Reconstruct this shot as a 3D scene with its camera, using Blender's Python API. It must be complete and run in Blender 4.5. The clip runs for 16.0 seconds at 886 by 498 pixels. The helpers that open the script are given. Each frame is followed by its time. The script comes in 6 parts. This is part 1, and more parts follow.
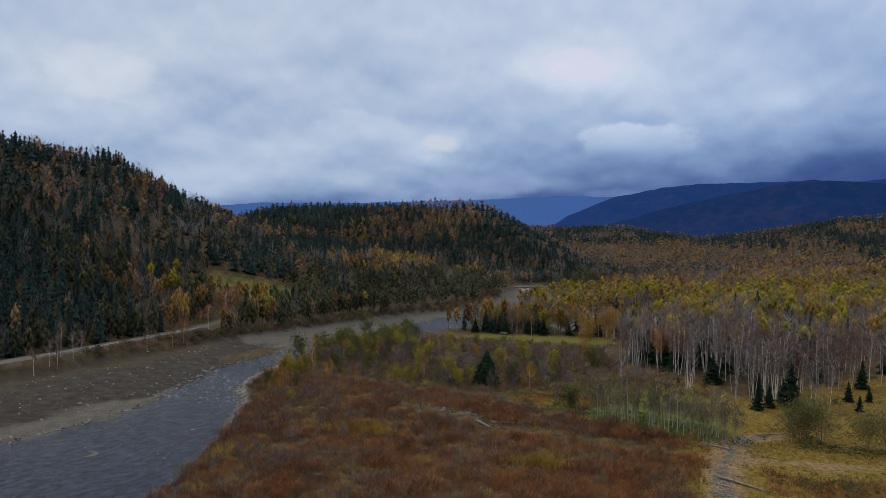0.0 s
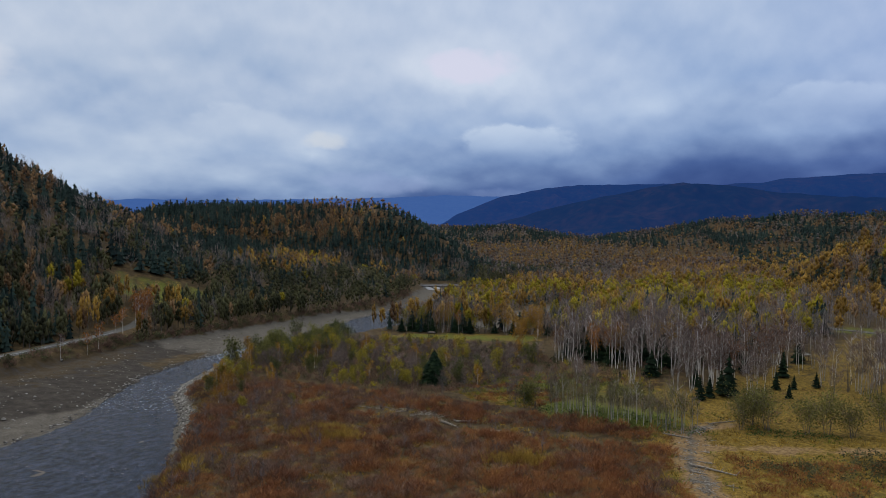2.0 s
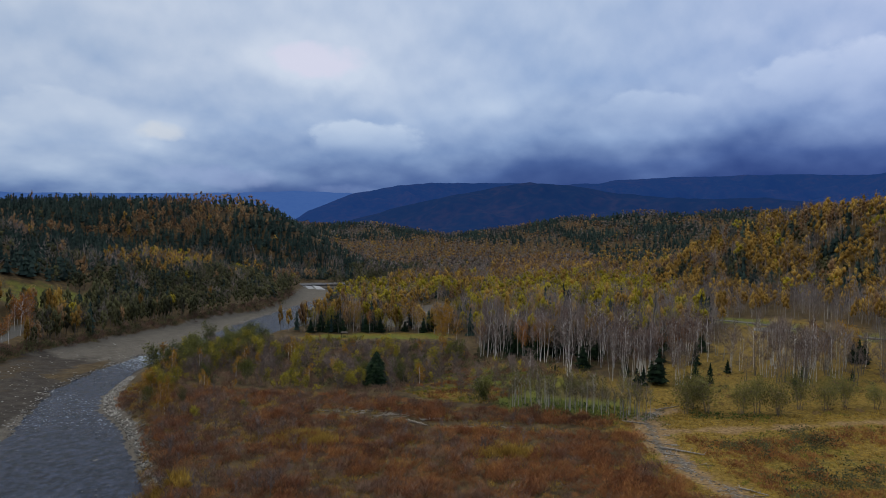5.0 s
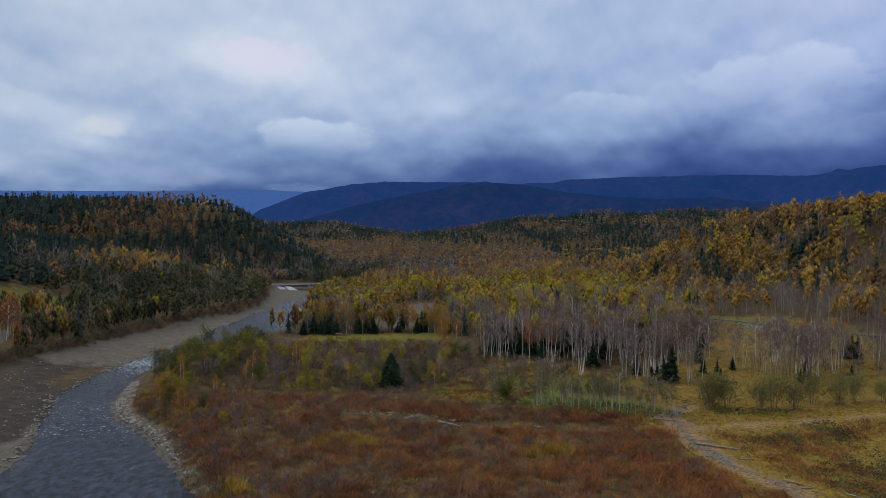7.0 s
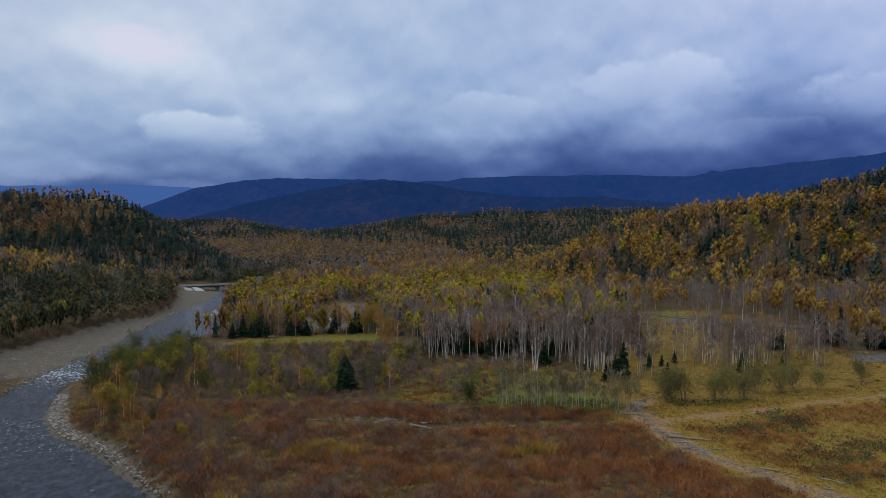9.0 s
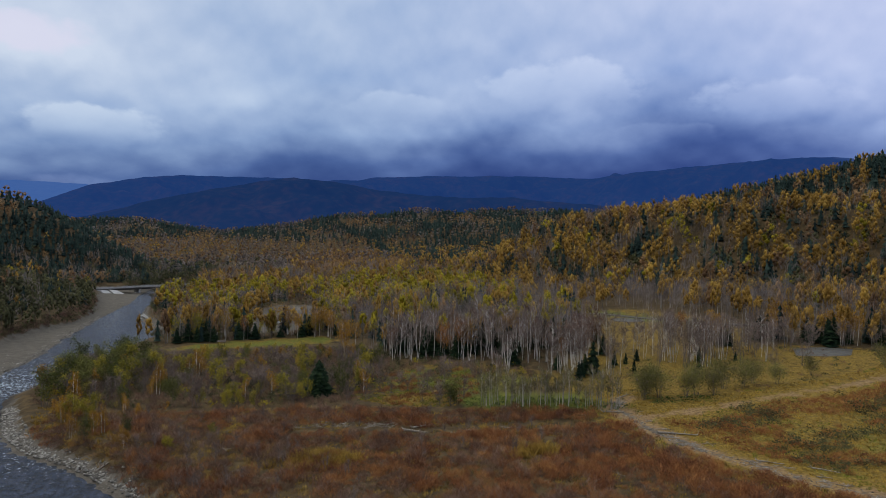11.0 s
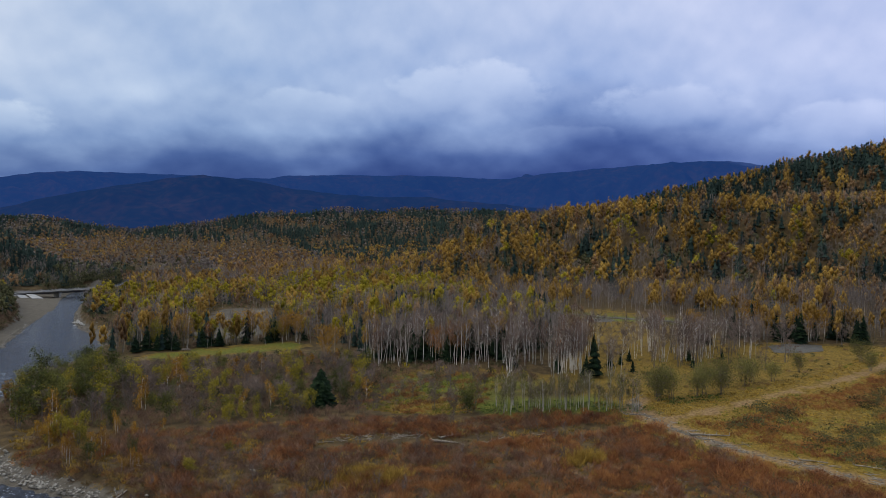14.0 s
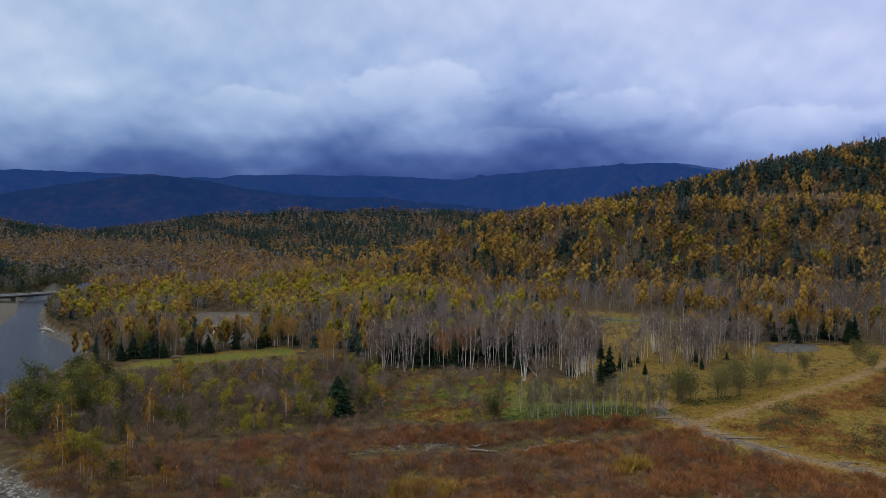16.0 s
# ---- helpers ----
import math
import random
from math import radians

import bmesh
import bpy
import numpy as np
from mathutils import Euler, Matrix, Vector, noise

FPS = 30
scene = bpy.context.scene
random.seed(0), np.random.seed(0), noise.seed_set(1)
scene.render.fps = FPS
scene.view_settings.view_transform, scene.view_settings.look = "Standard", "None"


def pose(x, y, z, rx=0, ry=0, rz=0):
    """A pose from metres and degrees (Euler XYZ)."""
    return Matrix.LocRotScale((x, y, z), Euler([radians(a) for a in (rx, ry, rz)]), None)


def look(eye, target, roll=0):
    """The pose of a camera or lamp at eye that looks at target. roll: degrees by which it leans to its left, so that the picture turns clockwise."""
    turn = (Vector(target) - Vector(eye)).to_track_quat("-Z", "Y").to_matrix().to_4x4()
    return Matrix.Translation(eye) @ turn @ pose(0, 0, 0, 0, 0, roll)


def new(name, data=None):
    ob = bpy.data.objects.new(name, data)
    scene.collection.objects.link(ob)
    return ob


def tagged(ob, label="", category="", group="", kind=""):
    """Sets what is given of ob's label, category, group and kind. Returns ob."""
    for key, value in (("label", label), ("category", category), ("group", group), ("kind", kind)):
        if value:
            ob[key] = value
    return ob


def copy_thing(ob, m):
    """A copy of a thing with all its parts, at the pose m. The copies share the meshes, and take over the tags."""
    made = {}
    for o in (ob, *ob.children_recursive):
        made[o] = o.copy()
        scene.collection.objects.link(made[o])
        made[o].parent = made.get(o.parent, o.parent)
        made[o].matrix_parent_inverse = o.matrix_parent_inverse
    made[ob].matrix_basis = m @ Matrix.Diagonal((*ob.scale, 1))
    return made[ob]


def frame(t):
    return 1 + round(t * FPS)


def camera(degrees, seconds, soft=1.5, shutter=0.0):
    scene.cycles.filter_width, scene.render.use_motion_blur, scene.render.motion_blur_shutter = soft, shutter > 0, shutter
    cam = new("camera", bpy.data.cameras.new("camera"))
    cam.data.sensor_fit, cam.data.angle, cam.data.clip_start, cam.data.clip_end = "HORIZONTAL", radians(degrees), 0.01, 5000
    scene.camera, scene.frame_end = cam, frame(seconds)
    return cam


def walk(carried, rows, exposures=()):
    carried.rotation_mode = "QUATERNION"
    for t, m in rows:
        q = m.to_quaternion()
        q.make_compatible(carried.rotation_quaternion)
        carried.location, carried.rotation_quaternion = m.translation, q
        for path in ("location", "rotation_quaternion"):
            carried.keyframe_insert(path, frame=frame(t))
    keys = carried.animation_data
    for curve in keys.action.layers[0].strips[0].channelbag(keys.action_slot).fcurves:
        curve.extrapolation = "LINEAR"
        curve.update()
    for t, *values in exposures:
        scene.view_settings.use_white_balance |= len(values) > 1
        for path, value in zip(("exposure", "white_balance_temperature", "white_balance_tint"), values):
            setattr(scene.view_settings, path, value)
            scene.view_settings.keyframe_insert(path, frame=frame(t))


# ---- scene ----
cam = camera(63.8, 16.0, 0.8)
PATH = [
    (0.0, (60.10, -136.15, 40.0), (59.158, -134.387, 39.963), 1.3),
    (0.5, (56.31, -138.0, 40.023), (55.439, -136.2, 39.987), 1.3),
    (1, (52.595, -139.786, 40.053), (51.796, -137.953, 40.017), 1.3),
    (1.5, (48.808, -141.559, 40.09), (48.084, -139.695, 40.055), 1.4),
    (2, (44.845, -143.27, 40.207), (44.195, -141.379, 40.173), 1.4),
    (2.5, (40.909, -144.96, 40.217), (40.333, -143.045, 40.184), 1.4),
    (3, (37.019, -146.354, 40.299), (36.52, -144.417, 40.265), 1.4),
    (3.5, (33.031, -147.754, 40.364), (32.617, -145.797, 40.332), 1.4),
    (4, (28.924, -149.079, 40.5), (28.596, -147.107, 40.468), 1.4),
    (6.5, (7.179, -154.971, 41.213), (7.023, -152.977, 41.18), 1.5),
    (7, (2.893, -154.949, 41.229), (2.794, -152.951, 41.196), 1.4),
    (7.5, (-1.306, -154.441, 41.249), (-1.337, -152.442, 41.216), 1.3),
    (8, (-5.527, -153.854, 41.289), (-5.481, -151.855, 41.255), 1.3),
    (8.5, (-9.797, -153.211, 41.326), (-9.673, -151.215, 41.293), 1.2),
    (9, (-14.11, -152.254, 41.374), (-13.911, -150.264, 41.341), 1.3),
    (11.5, (-36.006, -146.713, 41.514), (-35.504, -144.777, 41.488), 1.4),
    (12, (-39.595, -144.481, 41.381), (-39.051, -142.557, 41.356), 1.4),
    (12.5, (-43.271, -142.222, 41.305), (-42.688, -140.309, 41.28), 1.4),
    (13, (-47.032, -139.983, 41.344), (-46.409, -138.083, 41.32), 1.4),
    (13.5, (-50.793, -137.504, 41.301), (-50.131, -135.617, 41.278), 1.4),
    (14, (-54.518, -134.865, 41.334), (-53.822, -132.99, 41.311), 1.4),
    (14.5, (-58.052, -132.277, 41.38), (-57.339, -130.408, 41.357), 1.4),
    (15, (-61.561, -129.602, 41.337), (-60.816, -127.747, 41.316), 1.3),
    (15.5, (-65.239, -126.714, 41.473), (-64.454, -124.875, 41.452), 1.3),
    (16, (-68.665, -123.971, 41.448), (-67.841, -122.148, 41.429), 1.3),
]
walk(cam, [(t, look(e, a, r)) for t, e, a, r in PATH], [(0.0, -0.1), (8.0, -0.1), (12.0, -0.02), (16.0, 0.02)])

# ---------------------------------------------------------------- light
SUN_ELEVATION, SUN_TURN = radians(38), radians(-60)
world = bpy.data.worlds.new("overcast_sky")
scene.world = world
world.use_nodes = True


def build_sky(tree):
    n, l = tree.nodes, tree.links
    n.clear()

    def math_node(op, a, b=0.0, clamp=False):
        m = n.new("ShaderNodeMath")
        m.operation, m.use_clamp = op, clamp
        for k, v in enumerate((a, b)):
            if isinstance(v, (int, float)):
                m.inputs[k].default_value = v
            else:
                l.new(v, m.inputs[k])
        return m.outputs[0]

    def ramp(value, stops, kind="EASE"):
        r = n.new("ShaderNodeValToRGB")
        r.color_ramp.interpolation = kind
        while len(r.color_ramp.elements) < len(stops):
            r.color_ramp.elements.new(0.5)
        for e, (p, c) in zip(r.color_ramp.elements, stops):
            e.position, e.color = p, (*c, 1)
        l.new(value, r.inputs[0])
        return r.outputs[0]

    def mix(fac, a, b, blend="MIX"):
        m = n.new("ShaderNodeMix")
        m.data_type, m.blend_type = "RGBA", blend
        for k, v in ((0, fac), (6, a), (7, b)):
            if isinstance(v, (int, float)):
                m.inputs[k].default_value = v
            elif isinstance(v, tuple):
                m.inputs[k].default_value = (*v, 1)
            else:
                l.new(v, m.inputs[k])
        return m.outputs[2]

    def noise_tex(vec, scale, detail, rough=0.5, distort=0.0):
        t = n.new("ShaderNodeTexNoise")
        t.inputs["Scale"].default_value, t.inputs["Detail"].default_value = scale, detail
        t.inputs["Roughness"].default_value, t.inputs["Distortion"].default_value = rough, distort
        l.new(vec, t.inputs["Vector"])
        return t.outputs["Fac"]

    def lin(r, g, b):
        return tuple((c / 255 / 12.92 if c < 10.3 else ((c / 255 + 0.055) / 1.055) ** 2.4) for c in (r, g, b))

    way = n.new("ShaderNodeTexCoord").outputs["Generated"]
    sep = n.new("ShaderNodeSeparateXYZ")
    l.new(way, sep.inputs[0])
    x, y, z = sep.outputs
    up = math_node("MAXIMUM", z, 0.0)
    bearing = math_node("ARCTAN2", x, y)
    # single heaped clouds: bearing, height, half width, half depth in degrees, strength
    heaps = ((-13.2, 7.6, 5.6, 1.7, 0.95), (22.5, 12.0, 6.5, 2.2, 0.6), (9.0, 10.4, 4.6, 1.3, 0.55), (38.0, 10.6, 6.0, 1.9, 0.6), (-35.0, 8.4, 5.0, 1.6, 0.4), (30.0, 8.4, 5.0, 1.0, 0.25), (50.0, 8.6, 6.0, 1.8, 0.5))

    def heap(height, az, el, wide, deep):
        p = math_node("DIVIDE", math_node("SUBTRACT", bearing, radians(az)), radians(wide))
        q = math_node("DIVIDE", math_node("SUBTRACT", height, math.sin(radians(el))), radians(deep))
        return math_node("EXPONENT", math_node("MULTIPLY", math_node("ADD", math_node("MULTIPLY", p, p), math_node("MULTIPLY", q, q)), -1.0))

    def thickness(height):
        """How thick the cloud is in a direction: soft lumps, flatter and closer towards the skyline."""
        at = n.new("ShaderNodeCombineXYZ")
        l.new(math_node("MULTIPLY", bearing, 5.2), at.inputs[0])
        l.new(math_node("MULTIPLY", math_node("LOGARITHM", math_node("ADD", height, 0.10), math.e), 1.9), at.inputs[1])
        at.inputs[2].default_value = 3.7
        d = noise_tex(at.outputs[0], 1.0, 3.0, 0.42, 0.0)
        wide = noise_tex(at.outputs[0], 0.42, 2.0, 0.5, 0.0)
        d = math_node("ADD", math_node("MULTIPLY", d, 0.72), math_node("MULTIPLY", wide, 0.28))
        lumps = noise_tex(at.outputs[0], 3.4, 5.0, 0.5, 0.0)
        d = math_node("ADD", d, math_node("MULTIPLY", math_node("SUBTRACT", lumps, 0.5), 0.16))
        return d

    here, above = thickness(up), thickness(math_node("ADD", up, 0.016))
    relief = math_node("SUBTRACT", here, above)
    lit = math_node("ADD", math_node("ADD", math_node("MULTIPLY", math_node("SUBTRACT", here, 0.5), 1.15), 0.45), math_node("MULTIPLY", relief, 3.0))
    # thin bright places in the deck
    for az, el, w, h, k in ((-17.5, 13.4, 5.0, 1.7, 0.55), (-28.6, 7.3, 2.4, 0.9, 0.42), (-54.0, 11.0, 6.0, 3.0, 0.35), (47.0, 13.0, 8.0, 3.0, 0.25), (-48.0, 4.2, 8.0, 1.0, 0.35)):
        lit = math_node("ADD", lit, math_node("MULTIPLY", heap(math_node("ADD", up, math_node("MULTIPLY", math_node("SUBTRACT", here, 0.5), 0.12)), az, el, w, h), k))
    # heaped clouds: lumpy bright tops that fade into a dim flat base
    skin = n.new("ShaderNodeCombineXYZ")
    l.new(math_node("MULTIPLY", bearing, 17.0), skin.inputs[0])
    l.new(math_node("MULTIPLY", up, 26.0), skin.inputs[1])
    lumps = noise_tex(skin.outputs[0], 1.0, 5.0, 0.52, 0.0)
    for az, el, w, h, k in heaps:
        p = math_node("DIVIDE", math_node("SUBTRACT", bearing, radians(az)), radians(w))
        q = math_node("DIVIDE", math_node("SUBTRACT", up, math.sin(radians(el))), radians(h))
        g = math_node("SUBTRACT", 1.0, math_node("ADD", math_node("MULTIPLY", p, p), math_node("MULTIPLY", q, q)))
        g = math_node("ADD", g, math_node("MULTIPLY", math_node("SUBTRACT", lumps, 0.5), 2.4))
        body = ramp(g, [(0.0, (0, 0, 0)), (0.55, (k, k, k))])
        base = ramp(math_node("ADD", math_node("MULTIPLY", q, 0.5), 0.5), [(0.0, (0, 0, 0)), (0.45, (1, 1, 1))])
        bright = math_node("ADD", math_node("ADD", math_node("MULTIPLY", q, 0.30), 0.86), math_node("MULTIPLY", math_node("SUBTRACT", lumps, 0.5), 0.6))
        lit = math_node("ADD", lit, math_node("MULTIPLY", math_node("MULTIPLY", body, base), math_node("SUBTRACT", bright, lit)))
    lit = math_node("MINIMUM", math_node("MAXIMUM", lit, 0.0), 1.0)
    # the slate-blue bank hangs low over the mountains and lifts to the west and the far east
    part_way = math_node("ADD", math_node("MULTIPLY", bearing, 1 / radians(140)), 0.5)
    lift = ramp(part_way, [(0.12, (0.13, 0.13, 0.13)), (0.27, (0.108, 0.108, 0.108)), (0.40, (0.062, 0.062, 0.062)), (0.52, (0.016, 0.016, 0.016)), (0.74, (0.0, 0.0, 0.0)), (0.92, (0.045, 0.045, 0.045))])
    height = math_node("ADD", math_node("SUBTRACT", math_node("ADD", up, lift), 0.008), math_node("MULTIPLY", math_node("SUBTRACT", here, 0.5), 0.10))
    dark = ramp(height, [(0.070, lin(38, 60, 118)), (0.115, lin(62, 88, 145)), (0.155, lin(100, 129, 181)), (0.21, lin(136, 165, 210)), (0.32, lin(158, 182, 218))], "LINEAR")
    light = ramp(height, [(0.070, lin(54, 76, 135)), (0.115, lin(102, 129, 181)), (0.155, lin(159, 184, 221)), (0.21, lin(192, 210, 236)), (0.32, lin(211, 223, 243))], "LINEAR")
    colour = mix(lit, dark, light)
    # violet cast towards the east
    colour = mix(math_node("MULTIPLY", math_node("SUBTRACT", x, 0.05), 1.2, True), colour, mix(1.0, colour, (1.07, 0.99, 1.10), "MULTIPLY"))
    colour = mix(math_node("MULTIPLY", math_node("SUBTRACT", -0.02, x), 1.6, True), colour, mix(1.0, colour, (1.03, 1.0, 0.95), "MULTIPLY"))
    for az, el, w, h, k, tone in ((-17.3, 13.3, 4.6, 1.5, 0.75, (0.72, 0.72, 0.88)), (-28.6, 7.3, 2.3, 0.8, 0.7, (0.66, 0.71, 0.78)), (-54.0, 11.0, 5.0, 2.4, 0.4, (0.74, 0.77, 0.85)), (-14.0, 3.5, 3.2, 0.6, 0.45, (0.22, 0.31, 0.56)), (-24.0, 4.3, 5.0, 1.0, 0.45, (0.34, 0.43, 0.68))):
        p = math_node("DIVIDE", math_node("SUBTRACT", bearing, radians(az)), radians(w))
        q = math_node("DIVIDE", math_node("SUBTRACT", up, math.sin(radians(el))), radians(h))
        g = math_node("SUBTRACT", 1.0, math_node("ADD", math_node("MULTIPLY", p, p), math_node("MULTIPLY", q, q)))
        g = math_node("ADD", g, math_node("MULTIPLY", math_node("SUBTRACT", lumps, 0.5), 2.8))
        colour = mix(ramp(g, [(0.0, (0, 0, 0)), (0.9, (k, k, k))]), colour, tone)
    # overhead the deck is white
    zenith = ramp(up, [(0.35, (0, 0, 0)), (0.62, (1, 1, 1))])
    colour = mix(zenith, colour, (1.0, 1.05, 1.08))
    sky = n.new("ShaderNodeTexSky")
    sky.sky_type, sky.sun_disc = "NISHITA", False
    sky.sun_elevation, sky.sun_rotation = SUN_ELEVATION, SUN_TURN
    dim = n.new("ShaderNodeVectorMath")
    dim.operation = "SCALE"
    l.new(sky.outputs[0], dim.inputs[0])
    dim.inputs["Scale"].default_value = 0.08
    gap = ramp(here, [(0.72, (0, 0, 0)), (0.95, (0.2, 0.2, 0.2))])
    colour = mix(gap, colour, dim.outputs[0])
    back = n.new("ShaderNodeBackground")
    l.new(colour, back.inputs["Color"])
    back.inputs["Strength"].default_value = 1.0
    out = n.new("ShaderNodeOutputWorld")
    l.new(back.outputs[0], out.inputs["Surface"])


build_sky(world.node_tree)
sun = new("sun", bpy.data.lights.new("sun", "SUN"))
sun.data.energy, sun.data.angle, sun.data.color = 1.4, radians(30), (1.0, 0.91, 0.77)
sun.matrix_world = look((-200, 80, 200), (0, 0, 0))

# ---------------------------------------------------------------- materials


def material(name, tones, rough=0.85, scale=1.0, detail=5.0, island=0.0, tree_vary=0.0, tint=False, bump=0.0, bump_scale=8.0, metal=0.0, spec=0.3, stretch=(1, 1, 1), thin_leaf=0.0):
    """tones: dark, middle and light base colour, mixed by noise at two scales; island, tree_vary: how much single leaves and whole objects differ."""
    m = bpy.data.materials.new(name)
    m.use_nodes = True
    n, l = m.node_tree.nodes, m.node_tree.links
    b = n["Principled BSDF"]
    b.inputs["Roughness"].default_value, b.inputs["Metallic"].default_value = rough, metal
    b.inputs["Specular IOR Level"].default_value = spec
    co = n.new("ShaderNodeTexCoord")
    mp = n.new("ShaderNodeMapping")
    mp.inputs["Scale"].default_value = stretch
    l.new(co.outputs["Object"], mp.inputs[0])
    fine = n.new("ShaderNodeTexNoise")
    fine.inputs["Scale"].default_value, fine.inputs["Detail"].default_value = scale, detail
    l.new(mp.outputs[0], fine.inputs["Vector"])
    wide = n.new("ShaderNodeTexNoise")
    wide.inputs["Scale"].default_value, wide.inputs["Detail"].default_value = scale * 0.13, 3.0
    l.new(mp.outputs[0], wide.inputs["Vector"])

    def calc(op, a, c):
        q = n.new("ShaderNodeMath")
        q.operation = op
        for k, v in enumerate((a, c)):
            if isinstance(v, (int, float)):
                q.inputs[k].default_value = v
            else:
                l.new(v, q.inputs[k])
        return q.outputs[0]

    f = calc("ADD", calc("MULTIPLY", fine.outputs["Fac"], 0.6), calc("MULTIPLY", wide.outputs["Fac"], 0.4))
    if island:
        g = n.new("ShaderNodeNewGeometry")
        f = calc("ADD", f, calc("MULTIPLY", calc("SUBTRACT", g.outputs["Random Per Island"], 0.5), island))
    if tree_vary:
        o = n.new("ShaderNodeObjectInfo")
        f = calc("ADD", f, calc("MULTIPLY", calc("SUBTRACT", o.outputs["Random"], 0.5), tree_vary))
    if tint:
        a = n.new("ShaderNodeAttribute")
        a.attribute_name = "tint"
        f = calc("ADD", f, calc("MULTIPLY", calc("SUBTRACT", a.outputs["Fac"], 0.5), 0.42))
    r = n.new("ShaderNodeValToRGB")
    r.color_ramp.elements.new(0.5)
    for e, p, c in zip(r.color_ramp.elements, (0.28, 0.5, 0.74), tones):
        e.position, e.color = p, (*c, 1)
    l.new(f, r.inputs[0])
    l.new(r.outputs[0], b.inputs["Base Color"])
    if bump:
        bn = n.new("ShaderNodeTexNoise")
        bn.inputs["Scale"].default_value, bn.inputs["Detail"].default_value = bump_scale, 6.0
        l.new(mp.outputs[0], bn.inputs["Vector"])
        bp = n.new("ShaderNodeBump")
        bp.inputs["Strength"].default_value, bp.inputs["Distance"].default_value = bump, 0.1
        l.new(bn.outputs["Fac"], bp.inputs["Height"])
        l.new(bp.outputs[0], b.inputs["Normal"])
    if thin_leaf:
        tr, mx = n.new("ShaderNodeBsdfTranslucent"), n.new("ShaderNodeMixShader")
        l.new(r.outputs[0], tr.inputs["Color"])
        mx.inputs[0].default_value = thin_leaf
        l.new(b.outputs[0], mx.inputs[1]), l.new(tr.outputs[0], mx.inputs[2])
        l.new(mx.outputs[0], n["Material Output"].inputs["Surface"])
    return m


BARK_WHITE = material("white_birch_bark", ((0.14, 0.13, 0.12), (0.56, 0.53, 0.50), (0.74, 0.71, 0.68)), scale=2.2, stretch=(1, 1, 0.6), tree_vary=0.3)
BARK_PALE = material("pale_grey_bark", ((0.10, 0.09, 0.08), (0.22, 0.2, 0.18), (0.34, 0.31, 0.28)), scale=2.2, tree_vary=0.3)
BARK_LIGHT = material("light_alder_bark", ((0.13, 0.12, 0.105), (0.33, 0.305, 0.275), (0.48, 0.45, 0.41)), scale=2.2, tree_vary=0.4)
BARK_GREY = material("grey_bark", ((0.05, 0.045, 0.04), (0.12, 0.105, 0.095), (0.2, 0.18, 0.165)), scale=3)
TWIG = material("bare_twigs", ((0.07, 0.052, 0.046), (0.150, 0.110, 0.097), (0.235, 0.178, 0.155)), scale=0.5, island=0.4, tree_vary=0.35, tint=False)
# twig tones cooled a little to paint in haze over the hills
TWIG_FAR = material("bare_twig_canopy", ((0.083, 0.070, 0.068), (0.164, 0.139, 0.133), (0.275, 0.236, 0.225)), scale=0.05, island=0.14, tint=True, spec=0.05, thin_leaf=0.5)
RUST_FAR = material("rust_canopy", ((0.147, 0.0884, 0.0504), (0.2548, 0.156, 0.0829), (0.3724, 0.2444, 0.1288)), scale=0.05, island=0.14, tint=True, spec=0.05, thin_leaf=0.5)
GOLD_FAR = material("gold_canopy", ((0.1854, 0.1122, 0.0308), (0.3451, 0.2145, 0.056), (0.5047, 0.3355, 0.084)), scale=0.05, island=0.14, tint=True, spec=0.05, thin_leaf=0.5)
LIME_FAR = material("yellow_green_canopy", ((0.1751, 0.1463, 0.016), (0.309, 0.2544, 0.028), (0.4429, 0.3657, 0.045)), scale=0.05, island=0.22, tint=True, spec=0.05, thin_leaf=0.5)
# olive and spruce tones shifted towards blue, likewise as painted haze
OLIVE_FAR = material("olive_canopy", ((0.042, 0.045, 0.027), (0.084, 0.087, 0.047), (0.145, 0.142, 0.070)), scale=0.05, island=0.22, tint=True, spec=0.05, thin_leaf=0.5)
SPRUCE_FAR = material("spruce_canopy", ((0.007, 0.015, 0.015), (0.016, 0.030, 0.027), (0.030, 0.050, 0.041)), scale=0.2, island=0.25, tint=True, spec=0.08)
BARK_NEAR = material("white_trunks", ((0.07, 0.062, 0.056), (0.17, 0.155, 0.142), (0.44, 0.41, 0.385)), scale=0.4, tint=True)
# darker copy of the trunk bark, shade of the western slope painted in
BARK_SHADED = material("shaded_trunks", ((0.045, 0.04, 0.035), (0.09, 0.078, 0.068), (0.2, 0.18, 0.16)), scale=0.4, tint=True)
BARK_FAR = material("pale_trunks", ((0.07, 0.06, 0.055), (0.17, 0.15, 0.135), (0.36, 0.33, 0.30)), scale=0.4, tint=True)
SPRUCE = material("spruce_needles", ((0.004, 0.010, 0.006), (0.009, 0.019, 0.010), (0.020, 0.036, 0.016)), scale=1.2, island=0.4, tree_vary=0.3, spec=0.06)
LEAF_GOLD = material("gold_leaves", ((0.14, 0.07, 0.012), (0.30, 0.155, 0.018), (0.45, 0.25, 0.03)), scale=0.6, island=0.5, tree_vary=0.3, thin_leaf=0.4)
LEAF_ORANGE = material("orange_leaves", ((0.13, 0.05, 0.012), (0.28, 0.105, 0.018), (0.40, 0.17, 0.03)), scale=0.6, island=0.5, tree_vary=0.3, thin_leaf=0.4)
LEAF_LIME = material("yellow_green_leaves", ((0.10, 0.095, 0.014), (0.23, 0.195, 0.022), (0.38, 0.31, 0.036)), scale=0.6, island=0.5, tree_vary=0.3, thin_leaf=0.4)
